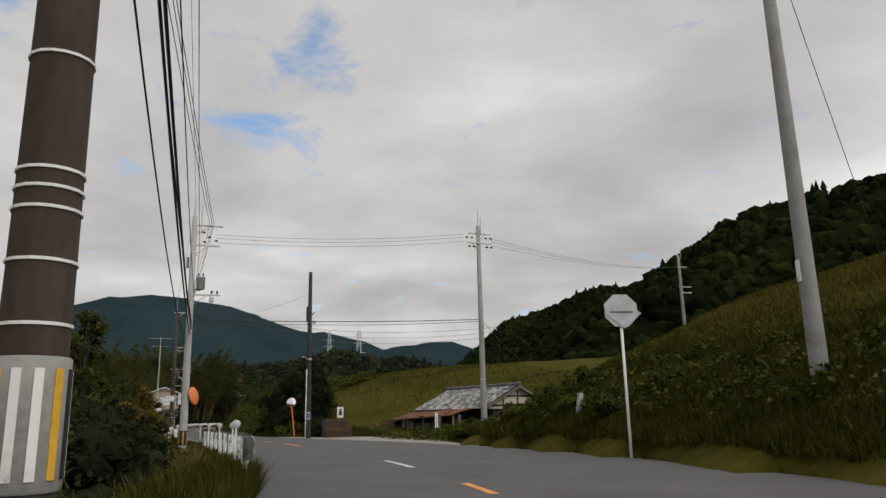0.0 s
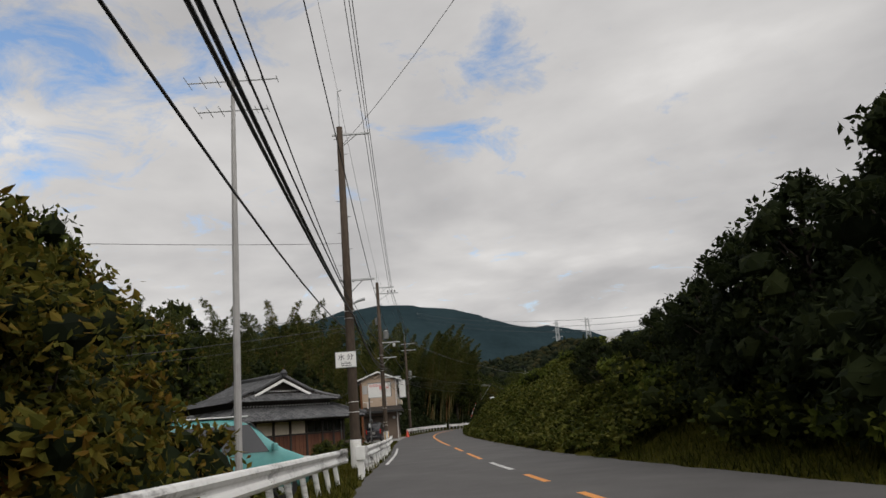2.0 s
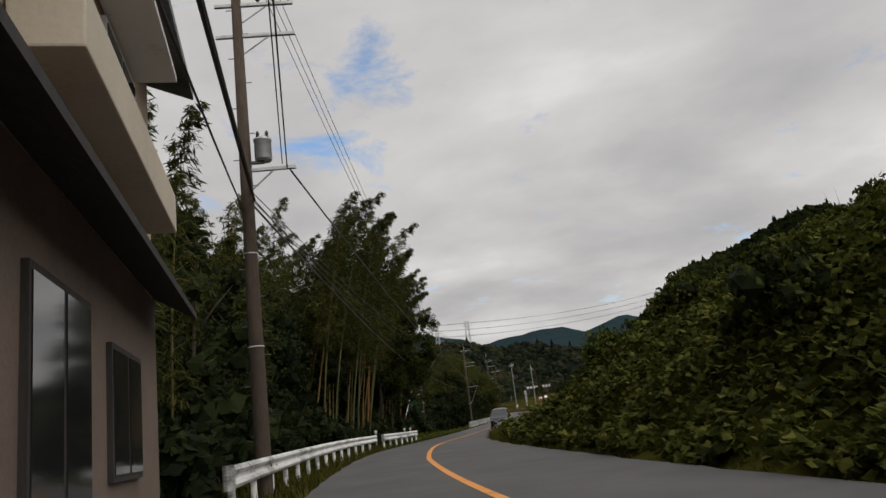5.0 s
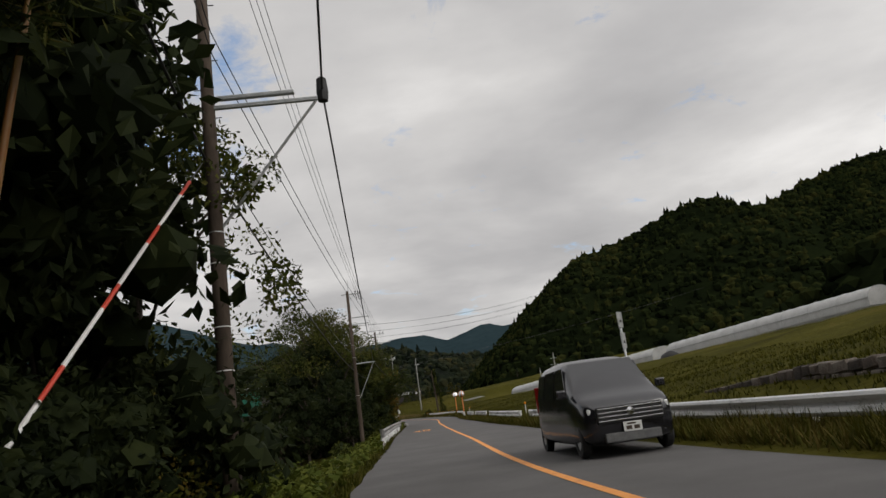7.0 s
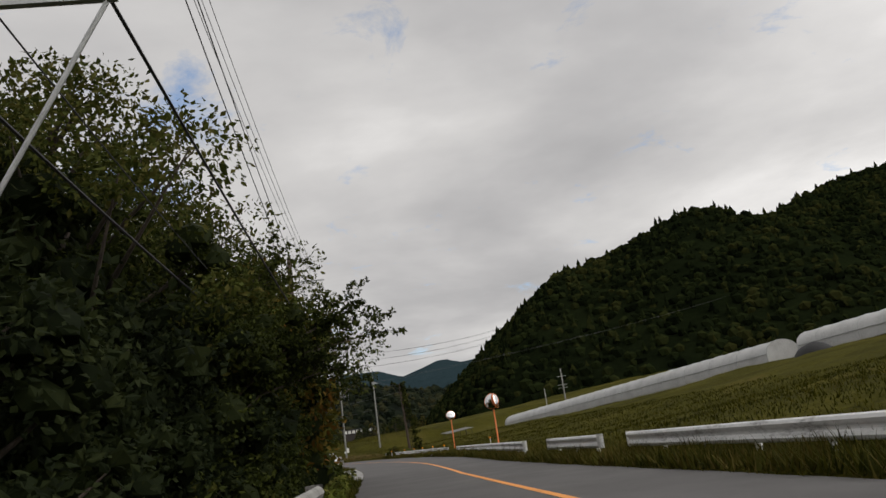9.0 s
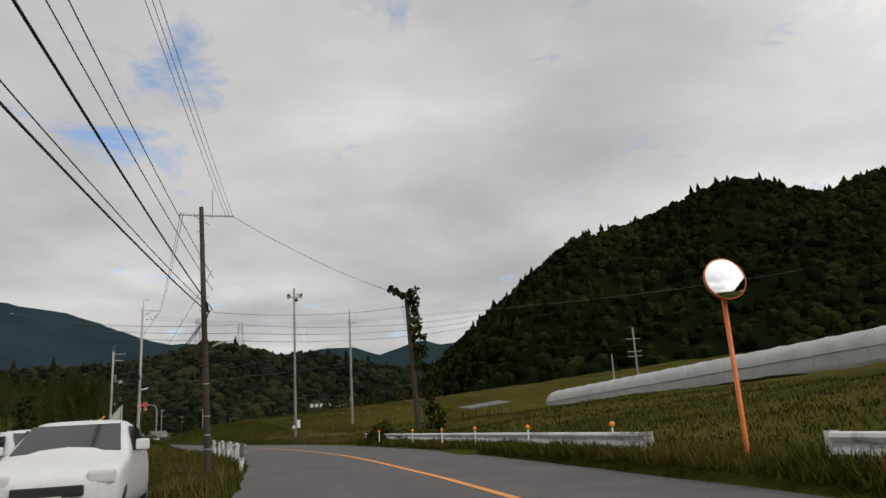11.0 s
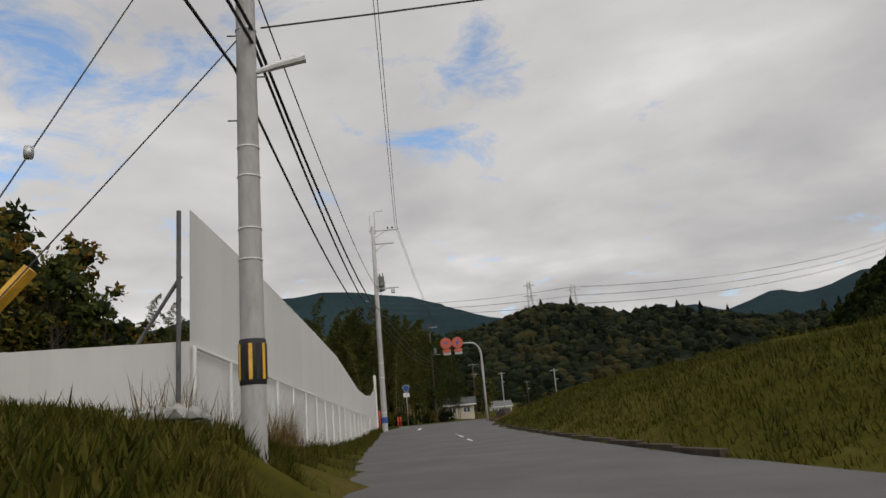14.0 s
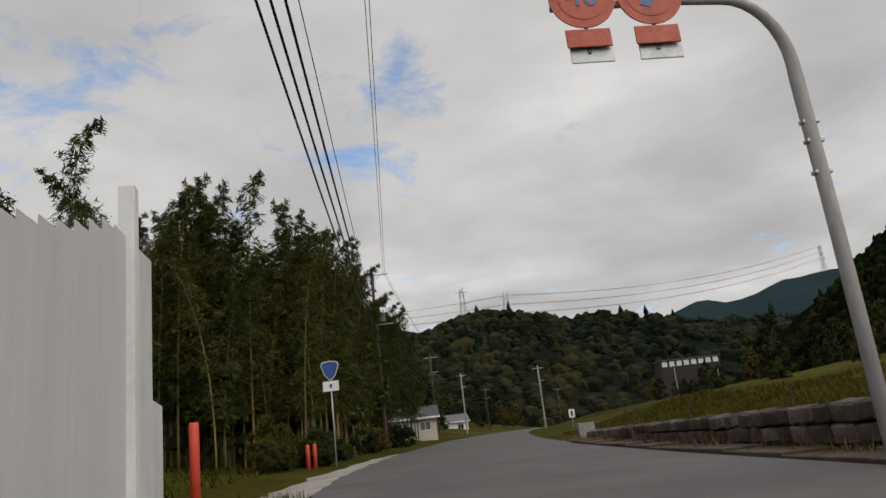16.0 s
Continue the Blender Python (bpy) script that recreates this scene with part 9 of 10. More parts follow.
T = {
    "oak": [broad(1, 10, 2.6, 0.22, LEAF, "tall broadleaf tree with dense green crown on the verge", trunk=0.17),
            broad(2, 9, 2.2, 0.18, LEAF, "slender broadleaf tree with a narrow green crown", trunk=0.14, top=0.8),
            broad(3, 8, 2.8, 0.25, LEAF_DARK, "dark evergreen tree with a rounded crown", trunk=0.2)],
    "wood": [broad(7, 10, 3.0, 0.12, LEAF, "green broadleaf tree of the wood's edge", True),
             broad(8, 9, 2.6, 0.1, LEAF_DARK, "dark evergreen tree of the wood's edge", True),
             broad(9, 9, 3.0, 0.12, LEAF_YELLOW, "yellowing broadleaf tree of the wood's edge", True)],
    "open": [make_tree(4, 11, 4.2, 0.34, 60, 240, 0.15, LEAF, "spreading broadleaf tree with open reddish-green crown", core=0.0, trunk=0.2, clump=0.95),
             make_tree(5, 9, 3.4, 0.32, 46, 240, 0.14, LEAF, "open broadleaf tree with airy green crown", core=0.0, trunk=0.16, clump=0.8)],
    "over": [make_mass(41, [((0.4, 0.0, 8.2), (3.0, 3.2, 3.4), 46, 0.95), ((3.4, 0.6, 7.6), (1.9, 2.2, 2.6), 26, 0.7), ((1.5, 0.5, 4.6), (2.4, 2.6, 1.6), 22, 0.7)],
                       [[(0.1, 0, 3.6), (1.8, 0.3, 5.2), (4.6, 0.6, 6.4)], [(0.1, 0, 4.5), (2.0, 0.2, 7.0), (4.4, 0.4, 8.8)], [(0.1, 0, 3.0), (1.6, 0.3, 4.0), (3.6, 0.5, 4.6)]],
                       230, 0.15, LEAF, "broadleaf evergreen leaning over the road from the bamboo", 0.2),
             make_mass(42, [((-0.8, 0.5, 4.6), (2.7, 4.2, 4.2), 62, 0.95), ((1.2, 0.8, 3.4), (1.3, 3.6, 2.9), 34, 0.75), ((1.4, 0.6, 5.4), (1.6, 1.8, 1.4), 16, 0.6), ((2.6, 0.8, 5.2), (0.9, 0.8, 0.6), 6, 0.42)],
                       [[(0.1, 0, 3.0), (1.8, 0.3, 4.6), (4.7, 0.9, 5.2)], [(0.1, 0, 2.6), (1.6, 0.4, 3.9), (3.4, 0.9, 4.4)], [(0.1, 0, 4.0), (1.2, 0.3, 6.2), (2.4, 0.5, 7.6)], [(1.8, 0.3, 4.6), (2.8, 0.6, 5.3), (4.2, 1.4, 6.2)]],
                       250, 0.13, LEAF, "roadside tree smothered in creeper, one branch reaching over the lane", 0.2),
             make_mass(43, [((0.0, 0.0, 3.1), (1.2, 2.3, 3.2), 70, 0.72), ((0.5, 0.0, 1.4), (1.0, 2.2, 1.3), 26, 0.6)],
                       [[(0.1, 0, 2.6), (0.7, 0.3, 4.4), (1.5, 0.5, 5.6)], [(0.1, 0, 3.6), (0.4, -0.5, 5.4), (0.7, -1.0, 7.0)]],
                       260, 0.11, LEAF, "tall unclipped hedge tree smothered in creeper", 0.12, 0.7)],
    "amber": [broad(6, 8, 2.6, 0.2, LEAF_YELLOW, "broadleaf tree turning yellow and brown", trunk=0.14, core=0.5)],
    "bush": [shrub(11, 1.6, 2.4, LEAF, "dense green shrub at the roadside"),
             shrub(12, 1.9, 2.0, LEAF_DARK, "dark evergreen shrub at the roadside"),
             shrub(13, 1.4, 2.6, LEAF_YELLOW, "yellowing shrub at the roadside")],
    "thicket": [shrub(16, 1.8, 2.4, LEAF, "green shrub in a thicket", True),
                shrub(17, 1.9, 2.0, LEAF_DARK, "dark shrub in a thicket", True)],
    "vine": [shrub(14, 1.7, 1.7, LEAF_VINE, "shrub smothered by broad-leaved creeper", aspect=0.9, name="vine_bush", size=0.17),
             shrub(15, 1.9, 1.3, LEAF_BRIGHT, "low mound of bright green creeper", aspect=0.9, name="vine_bush", size=0.17)],
    "bamboo": [make_bamboo(21, 13, 0.10, 1920, "tall bamboo with yellowish culm and drooping leaves", 0.34),
               make_bamboo(22, 12, 0.20, 1920, "leaning bamboo with drooping leafy tip", 0.34),
               make_bamboo(23, 14, 0.05, 1920, "tall straight bamboo with feathery top", 0.34),
               make_bamboo(24, 11, -0.14, 1920, "arched bamboo with drooping leafy tip", 0.34)],
    "grove": [make_bamboo(25, 15, 0.22, 2560, "leaning bamboo with golden culm over the road", 0.28, 0.36, 1.35),
              make_bamboo(26, 14, 0.30, 2560, "strongly leaning bamboo with golden culm", 0.28, 0.38, 1.35),
              make_bamboo(27, 16, 0.16, 2560, "tall bamboo with golden culm and dense top", 0.28, 0.34, 1.35)],
}


def row(kind, s0, s1, d0, d1, n, lo=0.8, hi=1.25, tall=1.0, pick=None, keep=None, over=False):
    for i in range(n):
        s = s0 + (s1 - s0) * (i + PLANT.random()) / n
        d = PLANT.uniform(d0, d1)
        if keep and not keep(s, d):
            continue
        src = T[kind][pick if pick is not None else PLANT.randrange(len(T[kind]))]
        plant(src, s, d, PLANT.uniform(lo, hi), tall=tall * PLANT.uniform(0.9, 1.12), turn=heading(s) + PLANT.uniform(-40, 25) if over else None)


def woodland(kind, s0, s1, d0, d1, n, lo=0.8, hi=1.2, pick=None, label="dense mixed trees of the wood behind"):
    """Many trees standing far back, joined into one mesh."""
    V, F, M, base, mats = [], [], [], 0, []
    cache = {}
    for i in range(n):
        s, d = s0 + (s1 - s0) * (i + PLANT.random()) / n, PLANT.uniform(d0, d1)
        src = T[kind][pick if pick is not None else PLANT.randrange(len(T[kind]))]
        x, y = spot(s, d)[:2]
        k, a = PLANT.uniform(lo, hi), PLANT.uniform(0, 6.28)
        c, q = math.cos(a) * k, math.sin(a) * k
        z = gz_at(x, y) - 0.1
        for ob in src.children:
            if ob not in cache:
                v = np.zeros(len(ob.data.vertices) * 3)
                ob.data.vertices.foreach_get("co", v)
                f = [tuple(p.vertices) for p in ob.data.polygons]
                if ob.data.materials[0] not in mats:
                    mats.append(ob.data.materials[0])
                cache[ob] = (v.reshape(-1, 3), f, mats.index(ob.data.materials[0]))
            v, f, mi = cache[ob]
            V.append(np.stack([v[:, 0] * c - v[:, 1] * q + x, v[:, 0] * q + v[:, 1] * c + y, v[:, 2] * k + z], 1))
            F += [tuple(j + base for j in p) for p in f]
            M += [mi] * len(f)
            base += len(v)
    ob = mesh_ob("woodland", np.concatenate(V), F, mats[0])
    for m in mats[1:]:
        ob.data.materials.append(m)
    ob.data.polygons.foreach_set("material_index", M)
    return tagged(ob, label, "trees", kind="stuff")


# before the farmhouse, beyond the field side
row("thicket", 2, 34, -9, -5.5, 16, 0.8, 1.3)
woodland("wood", 0, 36, -24, -10, 18, 0.55, 0.85)
row("vine", 8, 40, -6.0, -3.4, 10, 0.6, 0.9)
row("bush", 9, 30, -7.5, -4.2, 12, 0.9, 1.3, pick=1)
row("bush", 36, 66, -8, -4.6, 15, 0.9, 1.5)
row("thicket", 36, 74, -12, -7, 16, 1.2, 1.8)
row("vine", 38, 60, -4.4, -3.1, 8, 0.55, 0.8)
row("bush", 42, 63, -5.0, -3.6, 8, 0.9, 1.3, pick=2)
row("oak", 53, 65, -5.6, -4.0, 9, 0.42, 0.56, pick=1)
row("amber", 54, 64, -4.6, -3.8, 5, 0.48, 0.58)
row("bush", 58, 65.5, -3.9, -3.2, 6, 0.8, 1.0, pick=2)
plant(T["oak"][0], 0, 0, 0.98, place=(-27.0, 49.0))
plant(T["oak"][1], 0, 0, 1.12, place=(-26.0, 52.2))
plant(T["oak"][1], 0, 0, 0.95, place=(-28.6, 50.6))
plant(T["oak"][0], 0, 0, 0.9, place=(-30.5, 47.0))
row("wood", 52, 80, -16, -9.5, 10, 0.45, 0.62)
row("vine", 74, 87, -4.3, -3.3, 8, 0.4, 0.55, pick=1)
row("amber", 58, 74, -9, -6.5, 3, 0.45, 0.6)
woodland("wood", 36, 104, -34, -15, 26, 0.7, 1.0)
row("bush", 84, 96, -3.5, -2.6, 5, 0.35, 0.5, pick=0)
plant(T["oak"][1], 103, -6.0, 0.48)
plant(T["oak"][2], 105.5, -7.6, 0.5)
plant(T["open"][1], 104.2, -4.6, 0.36)
# bamboo behind the farmhouse and the shop
row("thicket", 100, 150, -20, -11, 20, 1.4, 2.1, keep=lambda s, d: not (116 < s < 141 and d > -14))
woodland("bamboo", 114, 152, -44, -13, 100, 0.92, 1.2, label="dense bamboo grove behind the farmhouse and shop")
row("bamboo", 110, 119, -15, -8.0, 34, 0.62, 0.82)
row("wood", 107, 119, -13, -7.5, 9, 0.6, 0.8, pick=1)
row("bamboo", 121, 136, -9.8, -6.6, 30, 0.68, 0.84)
row("bamboo", 117.5, 134, -13, -7.2, 60, 0.80, 1.0)
row("thicket", 105, 118, -8.5, -5.0, 9, 0.8, 1.15)
woodland("wood", 92, 150, -62, -30, 34, 1.25, 1.6, label="tall mixed trees on the rise behind the bamboo")
woodland("wood", 98, 150, -30, -17, 32, 0.95, 1.2, label="dense olive trees behind the farmhouse")
row("wood", 106, 135, -16, -9.5, 16, 0.55, 0.75, pick=0)
row("wood", 118, 130, -11, -8.2, 6, 0.5, 0.7, pick=1)
row("thicket", 107, 116, -10, -6.5, 6, 0.8, 1.3)
row("thicket", 118, 128, -14, -10, 8, 1.0, 1.6)
row("wood", 104, 150, -26, -13, 26, 0.75, 1.0, keep=lambda s, d: not (116 < s < 141 and d > -14.5))
row("bamboo", 140, 166, -14, -4.0, 60, 0.72, 0.95)
row("wood", 141, 166, -12, -5.5, 16, 0.6, 0.9, pick=1)
row("wood", 107, 116, -12, -8.5, 5, 0.45, 0.6)
row("thicket", 141, 166, -5.0, -3.4, 14, 0.7, 1.1, pick=1)
woodland("wood", 112, 165, -44, -24, 18, 0.8, 1.0)
# the dark grove beside the road
row("grove", 172, 198, -9, -3.6, 84, 0.85, 1.15, over=True)
woodland("bamboo", 168, 198, -17, -9, 40, 1.1, 1.4, label="dense dark bamboo deep in the roadside grove")
row("wood", 164, 198, -16, -10.0, 24, 0.9, 1.5, pick=1)
row("oak", 166, 197, -11.0, -7.5, 16, 0.9, 1.2, pick=2)
row("bush", 172, 197, -5.4, -3.6, 10, 0.5, 0.75, pick=1)
plant(T["open"][1], 201, -5.0, 1.0, turn=190)
plant(T["oak"][2], 199, -6.0, 0.9)
row("oak", 188, 200, -15, -6.6, 18, 1.2, 1.6, pick=2)
plant(T["over"][0], 186.0, -4.2, 1.0, turn=heading(186))
row("bush", 184, 201, -7.0, -3.8, 14, 0.9, 1.3, pick=1)
row("bush", 197, 203, -6.5, -3.9, 5, 0.6, 0.8)
row("vine", 200, 252, -3.4, -2.6, 18, 0.35, 0.5)
row("thicket", 202, 256, -9, -4.6, 26, 0.6, 1.0, keep=lambda s, d: abs(d + (s - 212) * 0.33) > 3.2 or s < 219)
row("thicket", 206, 262, -18, -8, 26, 0.9, 1.6, keep=lambda s, d: abs(d + (s - 212) * 0.33) > 3.2 or s < 219)
plant(T["open"][0], 0, 0, 1.28, place=(-60.0, 246.0), turn=0)
plant(T["open"][0], 0, 0, 1.12, place=(-56.0, 252.0), turn=150)
plant(T["open"][1], 0, 0, 1.1, place=(-56.5, 248.0), turn=80)
plant(T["amber"][0], 0, 0, 1.1, place=(-53.4, 251.0))
plant(T["open"][1], 0, 0, 1.0, place=(-53.2, 250.2), turn=40)
plant(T["open"][0], 0, 0, 1.2, place=(-56.8, 243.6), turn=200)
plant(T["open"][0], 0, 0, 1.25, place=(-59.0, 252.6), turn=290)
row("oak", 245, 257, -9.5, -4.8, 11, 0.55, 0.8, pick=2)
row("wood", 244, 262, -10.5, -6.0, 11, 0.55, 0.85, pick=1)
row("oak", 252, 262, -5.6, -4.2, 8, 0.5, 0.68, pick=2)
# two tall evergreens added as a high canopy to shade the roadside crowns
plant(T["oak"][2], 255.0, -8.2, 1.35)
plant(T["oak"][2], 258.5, -8.0, 1.25)
plant(T["over"][1], 256.2, -4.4, 1.0, turn=heading(256))
for q, d, k in ((259.0, -5.2, 1.1), (261.6, -4.2, 1.1), (264.6, -3.9, 1.05), (267.6, -3.6, 1.0), (270.2, -3.4, 0.92), (263.5, -6.4, 1.15), (267, -6.0, 1.1), (270, -5.6, 1.0)):
    plant(T["over"][2], q, d, k, turn=heading(q))
row("bush", 253, 270, -6.5, -3.7, 16, 1.0, 1.5, pick=0)
row("vine", 253, 271, -3.4, -2.6, 9, 0.6, 0.75)
woodland("wood", 215, 275, -44, -26, 20, 0.7, 1.0)
# right-hand side
row("bush", 52.5, 58, 7.6, 9.0, 3, 0.55, 0.7, pick=1)
row("bush", 58, 69, 8.0, 10.5, 12, 1.1, 1.4, pick=1, keep=lambda s, d: d < 0.305 * (s - 25.7) - 1.6)
row("bush", 69, 80, 7.6, 10.5, 9, 0.4, 0.6, pick=1)
row("oak", 60, 66.5, 8.8, 10.5, 6, 0.48, 0.6, pick=2, keep=lambda s, d: d < 0.305 * (s - 25.7) - 1.4)
for q, d, k in ((64, 9.6, 0.70), (66.2, 8.4, 0.62), (68.6, 8.2, 0.54), (71.5, 8.4, 0.42), (74.5, 8.2, 0.32), (78, 8.2, 0.24), (82.0, 8.0, 0.28), (84.5, 8.2, 0.27)):
    plant(T["oak"][2], q, d, k)
row("vine", 60, 80, 7.6, 9, 8, 0.7, 1.0)
row("vine", 17, 38, 9.6, 11.5, 11, 0.3, 0.45)
row("vine", 76, 164, 7.4, 16, 22, 0.45, 0.8)
row("thicket", 84, 150, 13, 17, 7, 0.4, 0.6)
row("vine", 325, 334, 8.6, 9.4, 5, 0.35, 0.55)
row("bush", 330.5, 332, 8.4, 8.8, 2, 0.5, 0.6)
# round the field and the hoarding
row("thicket", 296, 345, -42, -22, 24, 0.9, 1.6)
woodland("wood", 300, 365, -62, -38, 30, 1.0, 1.4)
woodland("wood", 365, 424, -56, -32, 34, 1.05, 1.45)
row("bamboo", 427, 433, -12.5, -8.8, 6, 0.86, 0.96)
row("bamboo", 434, 440, -11, -7.0, 16, 0.84, 0.95)
woodland("bamboo", 437, 457, -11, -4.4, 150, 0.80, 1.02, label="thick feathery green bamboo at the road edge")
woodland("bamboo", 455, 480, -12, -4.6, 90, 0.86, 1.08, label="feathery green bamboo further along the road")
for q, d, k in ((437, -8.6, 0.78), (441, -7.4, 0.85), (445, -6.6, 0.92), (449, -6.2, 0.95), (454, -6.4, 0.95), (460, -6.6, 0.9)):
    plant(T["wood"][0], q, d, k)
woodland("bamboo", 440, 486, -36, -11, 100, 0.8, 1.0, label="dense bamboo grove on the slope beyond the hoarding")
row("wood", 446, 484, -18, -9, 14, 0.75, 1.0, pick=0)
woodland("wood", 402, 428, -36, -22, 16, 0.9, 1.25, label="broadleaf trees beyond the yard behind the hoarding")
woodland("wood", 398, 428, -54, -34, 24, 1.55, 1.9, label="tall broadleaf trees on the rise behind the hoarding")
row("bush", 432, 466, -6.4, -3.9, 14, 0.5, 0.8)
row("amber", 430, 438, -6.5, -4.6, 3, 0.2, 0.26)
woodland("wood", 480, 640, -34, -7, 34, 0.6, 1.0)
woodland("wood", 440, 640, 26, 90, 44, 0.4, 0.65)
row("thicket", 440, 520, 22, 42, 14, 0.4, 0.7)
for src in [p for k in T for p in T[k]]:
    drop(src)


def blades(name, s0, s1, dfun, per_m, length, mat, label, seed=3, width=0.018, keep=None, lean=0.5):
    """Grass blades on the ground between two offsets, one joined mesh."""
    rnd = np.random.RandomState(seed)
    n = int((s1 - s0) * per_m)
    s = rnd.uniform(s0, s1, n)
    lo, hi = dfun(s)
    d = lo + (hi - lo) * rnd.rand(n)
    if keep is not None:
        k = keep(s, d)
        s, d = s[k], d[k]
        n = len(s)
    tuft = 0.5 + 0.5 * np.sin(s * 2.1 + 3 * np.sin(d * 1.3)) * np.sin(d * 2.7 + s * 0.6)
    x, y = spots(s, d)
    c = np.stack([x, y, ground(x, y) - 0.03], 1)
    a = rnd.uniform(0, 6.28, n)
    L = length * (0.35 + 0.5 * rnd.rand(n) + 0.55 * tuft)
    tilt = lean * rnd.rand(n)
    dirn = np.stack([np.cos(a) * np.sin(tilt), np.sin(a) * np.sin(tilt), np.cos(tilt)], 1)
    side = np.stack([-np.sin(a), np.cos(a), 0 * a], 1) * (width * (0.7 + 0.6 * rnd.rand(n)))[:, None]
    tip = c + dirn * L[:, None] + np.stack([np.cos(a), np.sin(a), -0.5 + 0 * a], 1) * (L * 0.28)[:, None]
    V = np.stack([c - side, c + side, tip], 1).reshape(-1, 3)
    F = np.arange(n * 3).reshape(n, 3)
    return tagged(mesh_ob(name, V, F, mat), label, "grass", kind="stuff")


def between(a, b):
    def f(s):
        lo = a(s) if callable(a) else np.full(len(s), float(a))
        hi = b(s) if callable(b) else np.full(len(s), float(b))
        return lo, hi
    return f


ledge, redge = left_edge, right_edge
paved_left = lambda s, d: ~(((s > 117) & (s < 138)) | ((s > 271) & (s < 297)))
off_gravel = lambda s, d: ~((s > 4) & (s < 60) & (d < redge(s) + gravel_w(s) - 0.15))
blades("grass", -4, 120, between(lambda s: ledge(s) - 3.2, lambda s: ledge(s) - 0.08), 190, 0.28, GRASS, "uneven green verge grass beside the guard rail", 3, keep=paved_left)
blades("grass", 138, 300, between(lambda s: ledge(s) - 2.6, lambda s: ledge(s) - 0.05), 190, 0.34, GRASS, "uneven green verge grass at the road edge", 4, keep=paved_left)
blades("grass", 297, 420, between(lambda s: ledge(s) - 4.5, lambda s: ledge(s) - 0.05), 260, 0.30, GRASS, "rough verge grass along the hoarding", 5, keep=lambda s, d: ~((s > 352) & (s < 396) & (d < -2.6)))
blades("grass", -4, 80, between(lambda s: redge(s) + 0.1, lambda s: redge(s) + 6), 620, 0.32, GRASS, "bright green verge grass and bank", 6, keep=off_gravel)
blades("grass", 5, 36, between(lambda s: redge(s) + 0.05, 13.5), 2600, 0.36, GRASS, "thick tufted grass down to the asphalt", 25, width=0.02, keep=off_gravel)
blades("field_grass", 5, 44, between(13, 30), 2600, 0.24, FIELD, "mown yellow-green grass on the upper bank", 26, width=0.03)
blades("dry_grass", 2, 40, between(8.4, 15), 40, 0.5, GRASS_DRY, "brown weeds scattered over the bank", 24, width=0.016)
blades("grass", 74, 168, between(lambda s: redge(s) + 0.05, lambda s: redge(s) + 0.6), 60, 0.25, GRASS, "rough grass at the foot of the bank", 7)
blades("grass", 165, 330, between(lambda s: redge(s) + 0.02, lambda s: redge(s) + 3.5), 210, 0.30, GRASS, "rough verge grass under the guard rail", 8)
blades("grass", 165, 334, between(lambda s: redge(s) + 0.03, lambda s: redge(s) + 1.7), 420, 0.44, GRASS, "thick weeds and grass standing up to the guard rail", 22, width=0.022)
blades("grass", 330, 420, between(lambda s: redge(s) + 0.05, lambda s: redge(s) + 7), 720, 0.24, GRASS, "rough grass over the roadside mound", 9, keep=lambda s, d: ~((s > 404) & (d < 7.1)))
blades("grass", 0, 60, between(-14, -3.5), 110, 0.55, GRASS, "long unkempt grass below the road", 10, width=0.03)
blades("field_grass", 160, 330, between(lambda s: redge(s) + 3.5, 26), 420, 0.22, FIELD, "yellow-green grass on the field slopes", 12, width=0.035)
blades("field_grass", 330, 440, between(13, 34), 420, 0.22, FIELD, "yellow-green grass on the field slopes", 13, width=0.03)
blades("field_grass", 40, 165, between(14, 30), 420, 0.22, FIELD, "yellow-green grass above the bank", 14, width=0.03)
blades("field_grass", 297, 440, between(-30, -4.5), 220, 0.34, FIELD, "rough grass of the lower field", 15, width=0.05, keep=lambda s, d: ~((s > 352) & (s < 396) & (d > -7) & (d < -2.2)))
blades("grass", 3, 16, between(-2.6, lambda s: ledge(s) - 0.1), 900, 0.62, FIELD, "bright yellow-green grass clump beside the rail", 27, width=0.02)
blades("dry_grass", 12, 36, between(-4.2, -1.8), 60, 0.75, GRASS_DRY, "tall dry reddish grass below the road", 16, width=0.014)
blades("dry_grass", 330, 350, between(7.6, 12), 60, 0.45, GRASS_DRY, "dry reddish grass and weeds by the poles", 17, width=0.014)
blades("dry_grass", 404, 436, between(lambda s: redge(s) + 0.02, 7.3), 90, 0.40, GRASS_DRY, "dry brown weeds along the ditch", 28, width=0.014)
blades("field_grass", 404, 446, between(7.2, 13.5), 700, 0.22, FIELD, "yellow-green grass above the terrace wall", 29, width=0.03)
blades("dry_grass", 349, 361, between(8.5, 13.5), 90, 0.5, GRASS_DRY, "reddish-brown weeds by the loudspeaker pole", 20, width=0.014)
blades("bank_stalks", 76, 165, between(7.5, 17.5), 14, 1.0, GRASS, "single stalks standing out of the creeper", 23, width=0.012)
blades("dry_stalks", 366, 396, between(-2.6, -2.0), 34, 0.7, GRASS_DRY, "dry grass stalks standing against the hoarding", 18, width=0.008, lean=0.25)
blades("grass", 350, 374, between(-5.5, lambda s: ledge(s) - 0.1), 2200, 0.2, GRASS, "short thick green grass on the raised verge", 41, width=0.012)
blades("dry_stalks", 373.5, 376, between(-2.5, -1.9), 150, 1.1, GRASS_DRY, "clump of tall reddish dry grass against the hoarding", 42, width=0.01, lean=0.3)
blades("dry_stalks", 300, 352, between(-4.0, -1.2), 22, 0.6, GRASS_DRY, "dry grass stalks in the verge", 19, width=0.010)


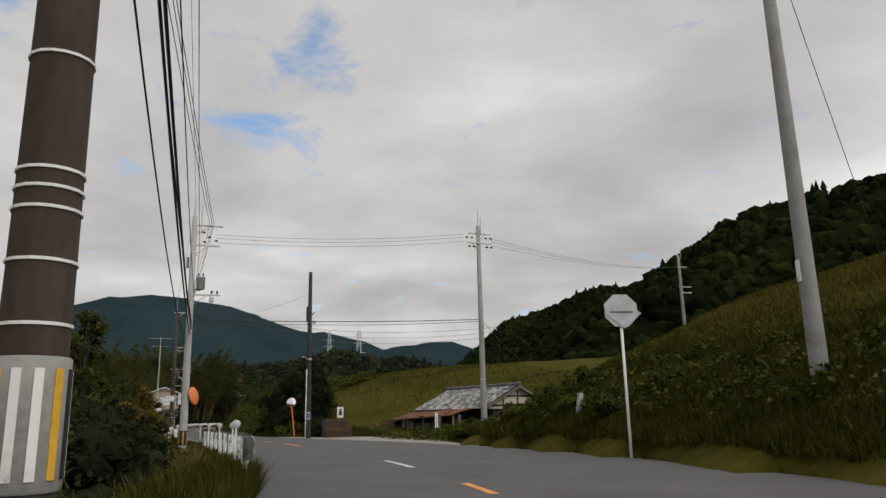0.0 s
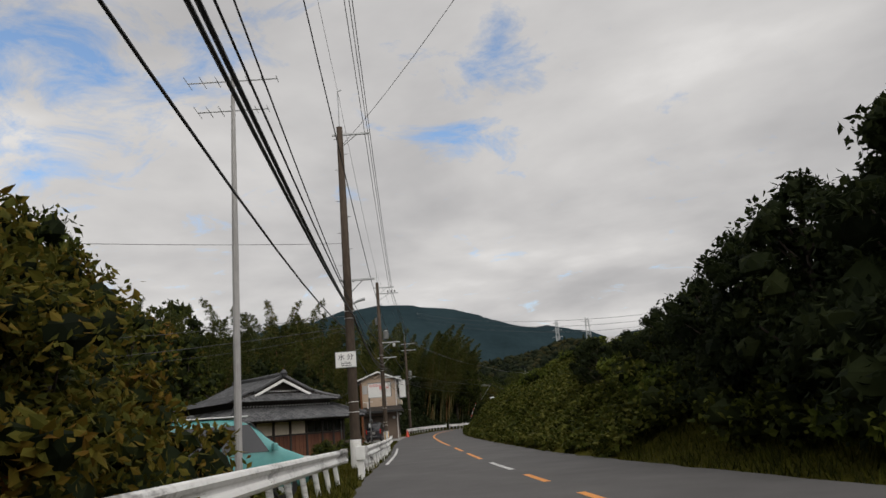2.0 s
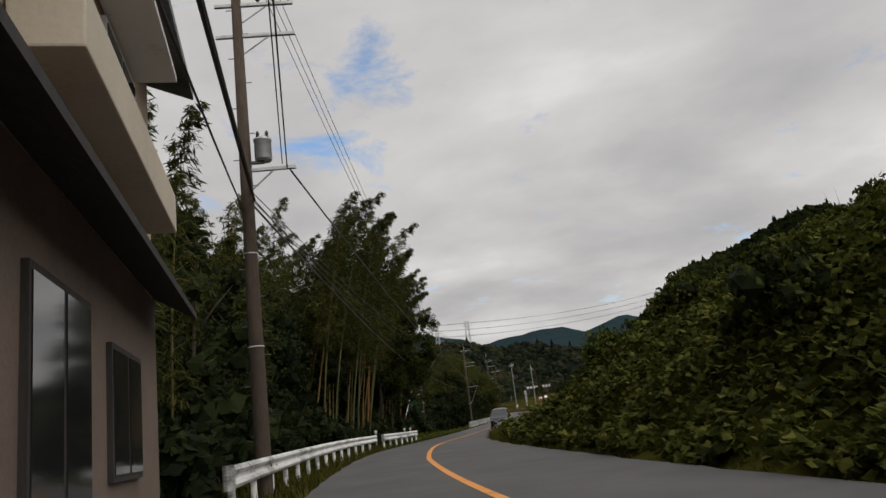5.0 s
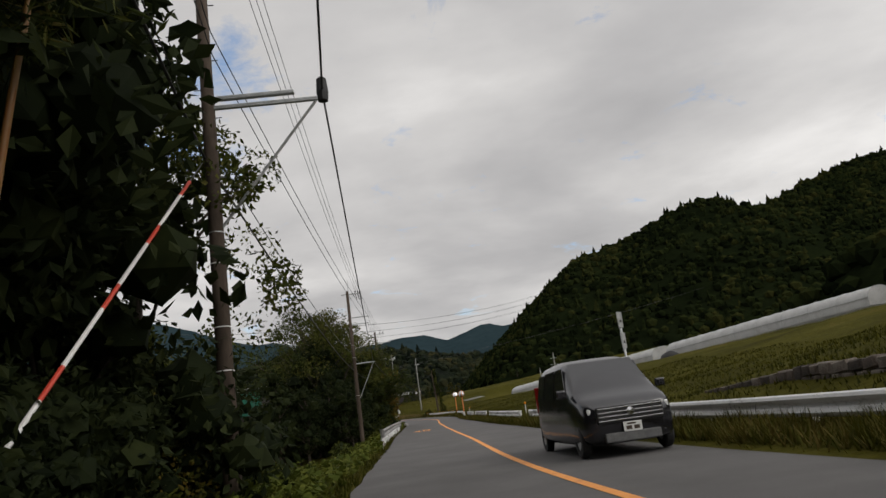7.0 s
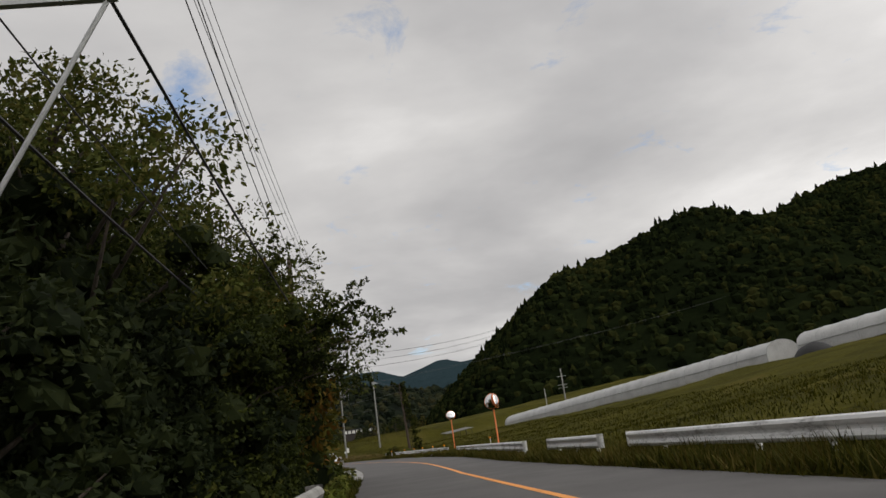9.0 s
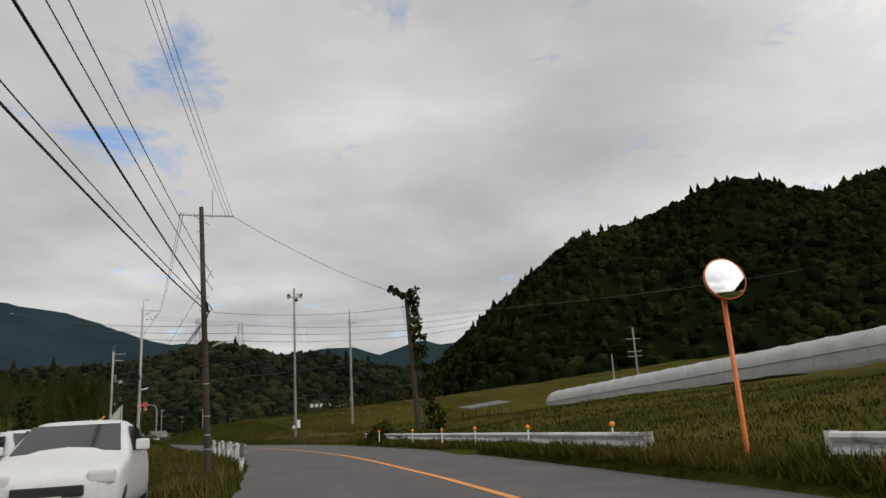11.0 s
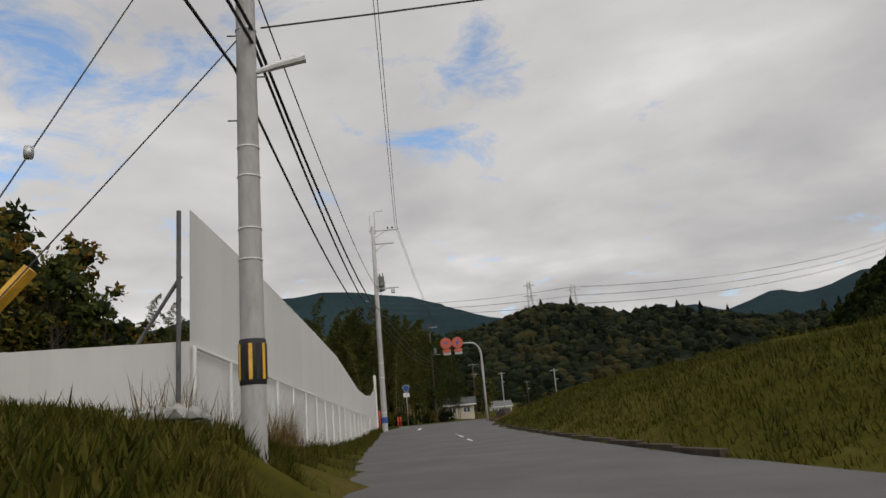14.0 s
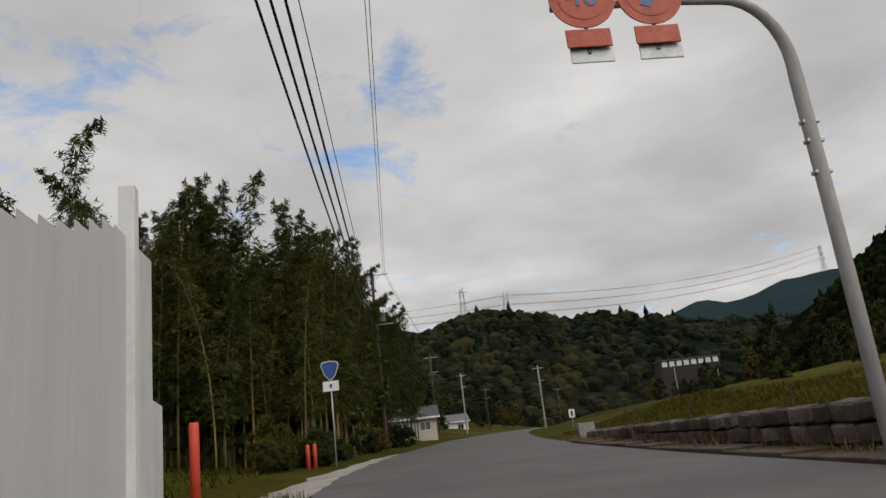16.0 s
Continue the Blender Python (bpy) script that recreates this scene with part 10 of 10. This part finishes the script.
def creeper(name, s0, s1, d0, d1, per_m2, size, mat, label, seed, depth=0.5):
    """A lumpy carpet of broad leaves over a bank."""
    rnd = np.random.RandomState(seed)
    n = int((s1 - s0) * (d1 - d0) * per_m2)
    s, d = rnd.uniform(s0, s1, n), rnd.uniform(d0, d1, n)
    k = d > redge(s) + 0.12 + 0.22 * np.sin(s * 1.7) if d0 > 0 else d < ledge(s) - 0.25
    s, d = s[k], d[k]
    n = len(s)
    x, y = spots(s, d)
    hump = np.clip(0.45 + 0.55 * bumps(x, y, 3.2) + 0.35 * bumps(x, y, 8.0), 0, 1.4)
    z = ground(x, y) + 0.06 + depth * hump * (0.4 + 0.6 * np.sqrt(rnd.rand(n)))
    nrm = unit(np.stack([0.7 * rnd.normal(size=n), 0.7 * rnd.normal(size=n), np.full(n, 1.0)], 1))
    a = unit(np.cross(nrm, rnd.normal(size=(n, 3))))
    L = size * (0.55 + 0.8 * rnd.rand(n))
    v, f = leaf_quads(np.stack([x, y, z], 1), a, unit(np.cross(nrm, a)), L, L * 0.85)
    return tagged(mesh_ob(name, v, f, mat), label, "creeper", kind="stuff")


creeper("creeper", 72, 166, 5.0, 8.0, 120, 0.18, LEAF_VINE, "creeper hanging down to the asphalt from the bank", 36, 0.9)
creeper("creeper", 72, 166, 5.0, 18, 100, 0.19, LEAF_VINE, "broad-leaved creeper smothering the roadside bank", 31, 0.55)
creeper("creeper", 4, 44, 9.2, 12.5, 90, 0.13, LEAF_VINE, "creeper running over the foot of the bank", 32, 0.5)
creeper("creeper", 4, 44, 12.5, 15, 22, 0.12, LEAF_VINE, "thin creeper spreading up the grass bank", 37, 0.25)
creeper("creeper", 184, 262, -5.0, -0.9, 75, 0.16, LEAF_BRIGHT, "ferns and large-leaved weeds on the verge", 33, 0.55)
creeper("creeper", 0, 70, -8.0, -2.2, 40, 0.16, LEAF_VINE, "weeds and creeper below the road", 34, 0.5)
creeper("creeper", 254, 271, -4.0, -1.2, 60, 0.15, LEAF_VINE, "creeper over the verge hedge", 35, 0.7)


def pole_vine():
    """Climber up the leaning pole, hanging out to its field side."""
    rnd = np.random.RandomState(77)
    ob = thing("climbing_vine", "leafy vine climbing and hanging from the leaning pole", "vine", spot(327.8, 9.3, 0.3), heading(327.8))
    cs, rs = [], []
    for i in range(96):
        h = 0.6 + 7.9 * rnd.rand()
        out = (0.15 + 0.75 * rnd.rand()) * (1.25 - 0.06 * h) + (0.5 if h < 4 else 0.0)
        cs.append((-0.45 * h / 8.2 + out, rnd.uniform(-0.25, 0.25), h))
        rs.append(0.18 + 0.18 * rnd.rand())
    for i in range(14):
        cs.append((-0.45 - 0.07 * i, rnd.uniform(-.1, .1), 8.3 + 0.035 * i - 0.25 * rnd.rand()))
        rs.append(0.12 + 0.08 * rnd.rand())
    v, f = leaf_cloud(rnd, cs, rs, 26, 0.17, aspect=0.8)
    part_np("foliage", v, f, LEAF_VINE, ob)
    for k in range(5):
        x = rnd.uniform(0.1, 0.9)
        pts = [(-0.45 * h / 8.2 + 0.14 + x * math.sin(h * 0.33 + k) ** 2 * 0.8, 0.1 * math.sin(h + k), h) for h in np.linspace(0.0, 8.3, 12)]
        part("stem", tube(pts, 0.014, 5), BARK, ob)
    for k in range(5):
        x = rnd.uniform(-0.9, 0.6)
        part("tendril", tube([(x, 0, 8.2), (x - 0.05, 0.02, 7.7), (x + 0.04, 0, 7.1 - rnd.rand())], 0.006, 4), BARK, ob)


pole_vine()
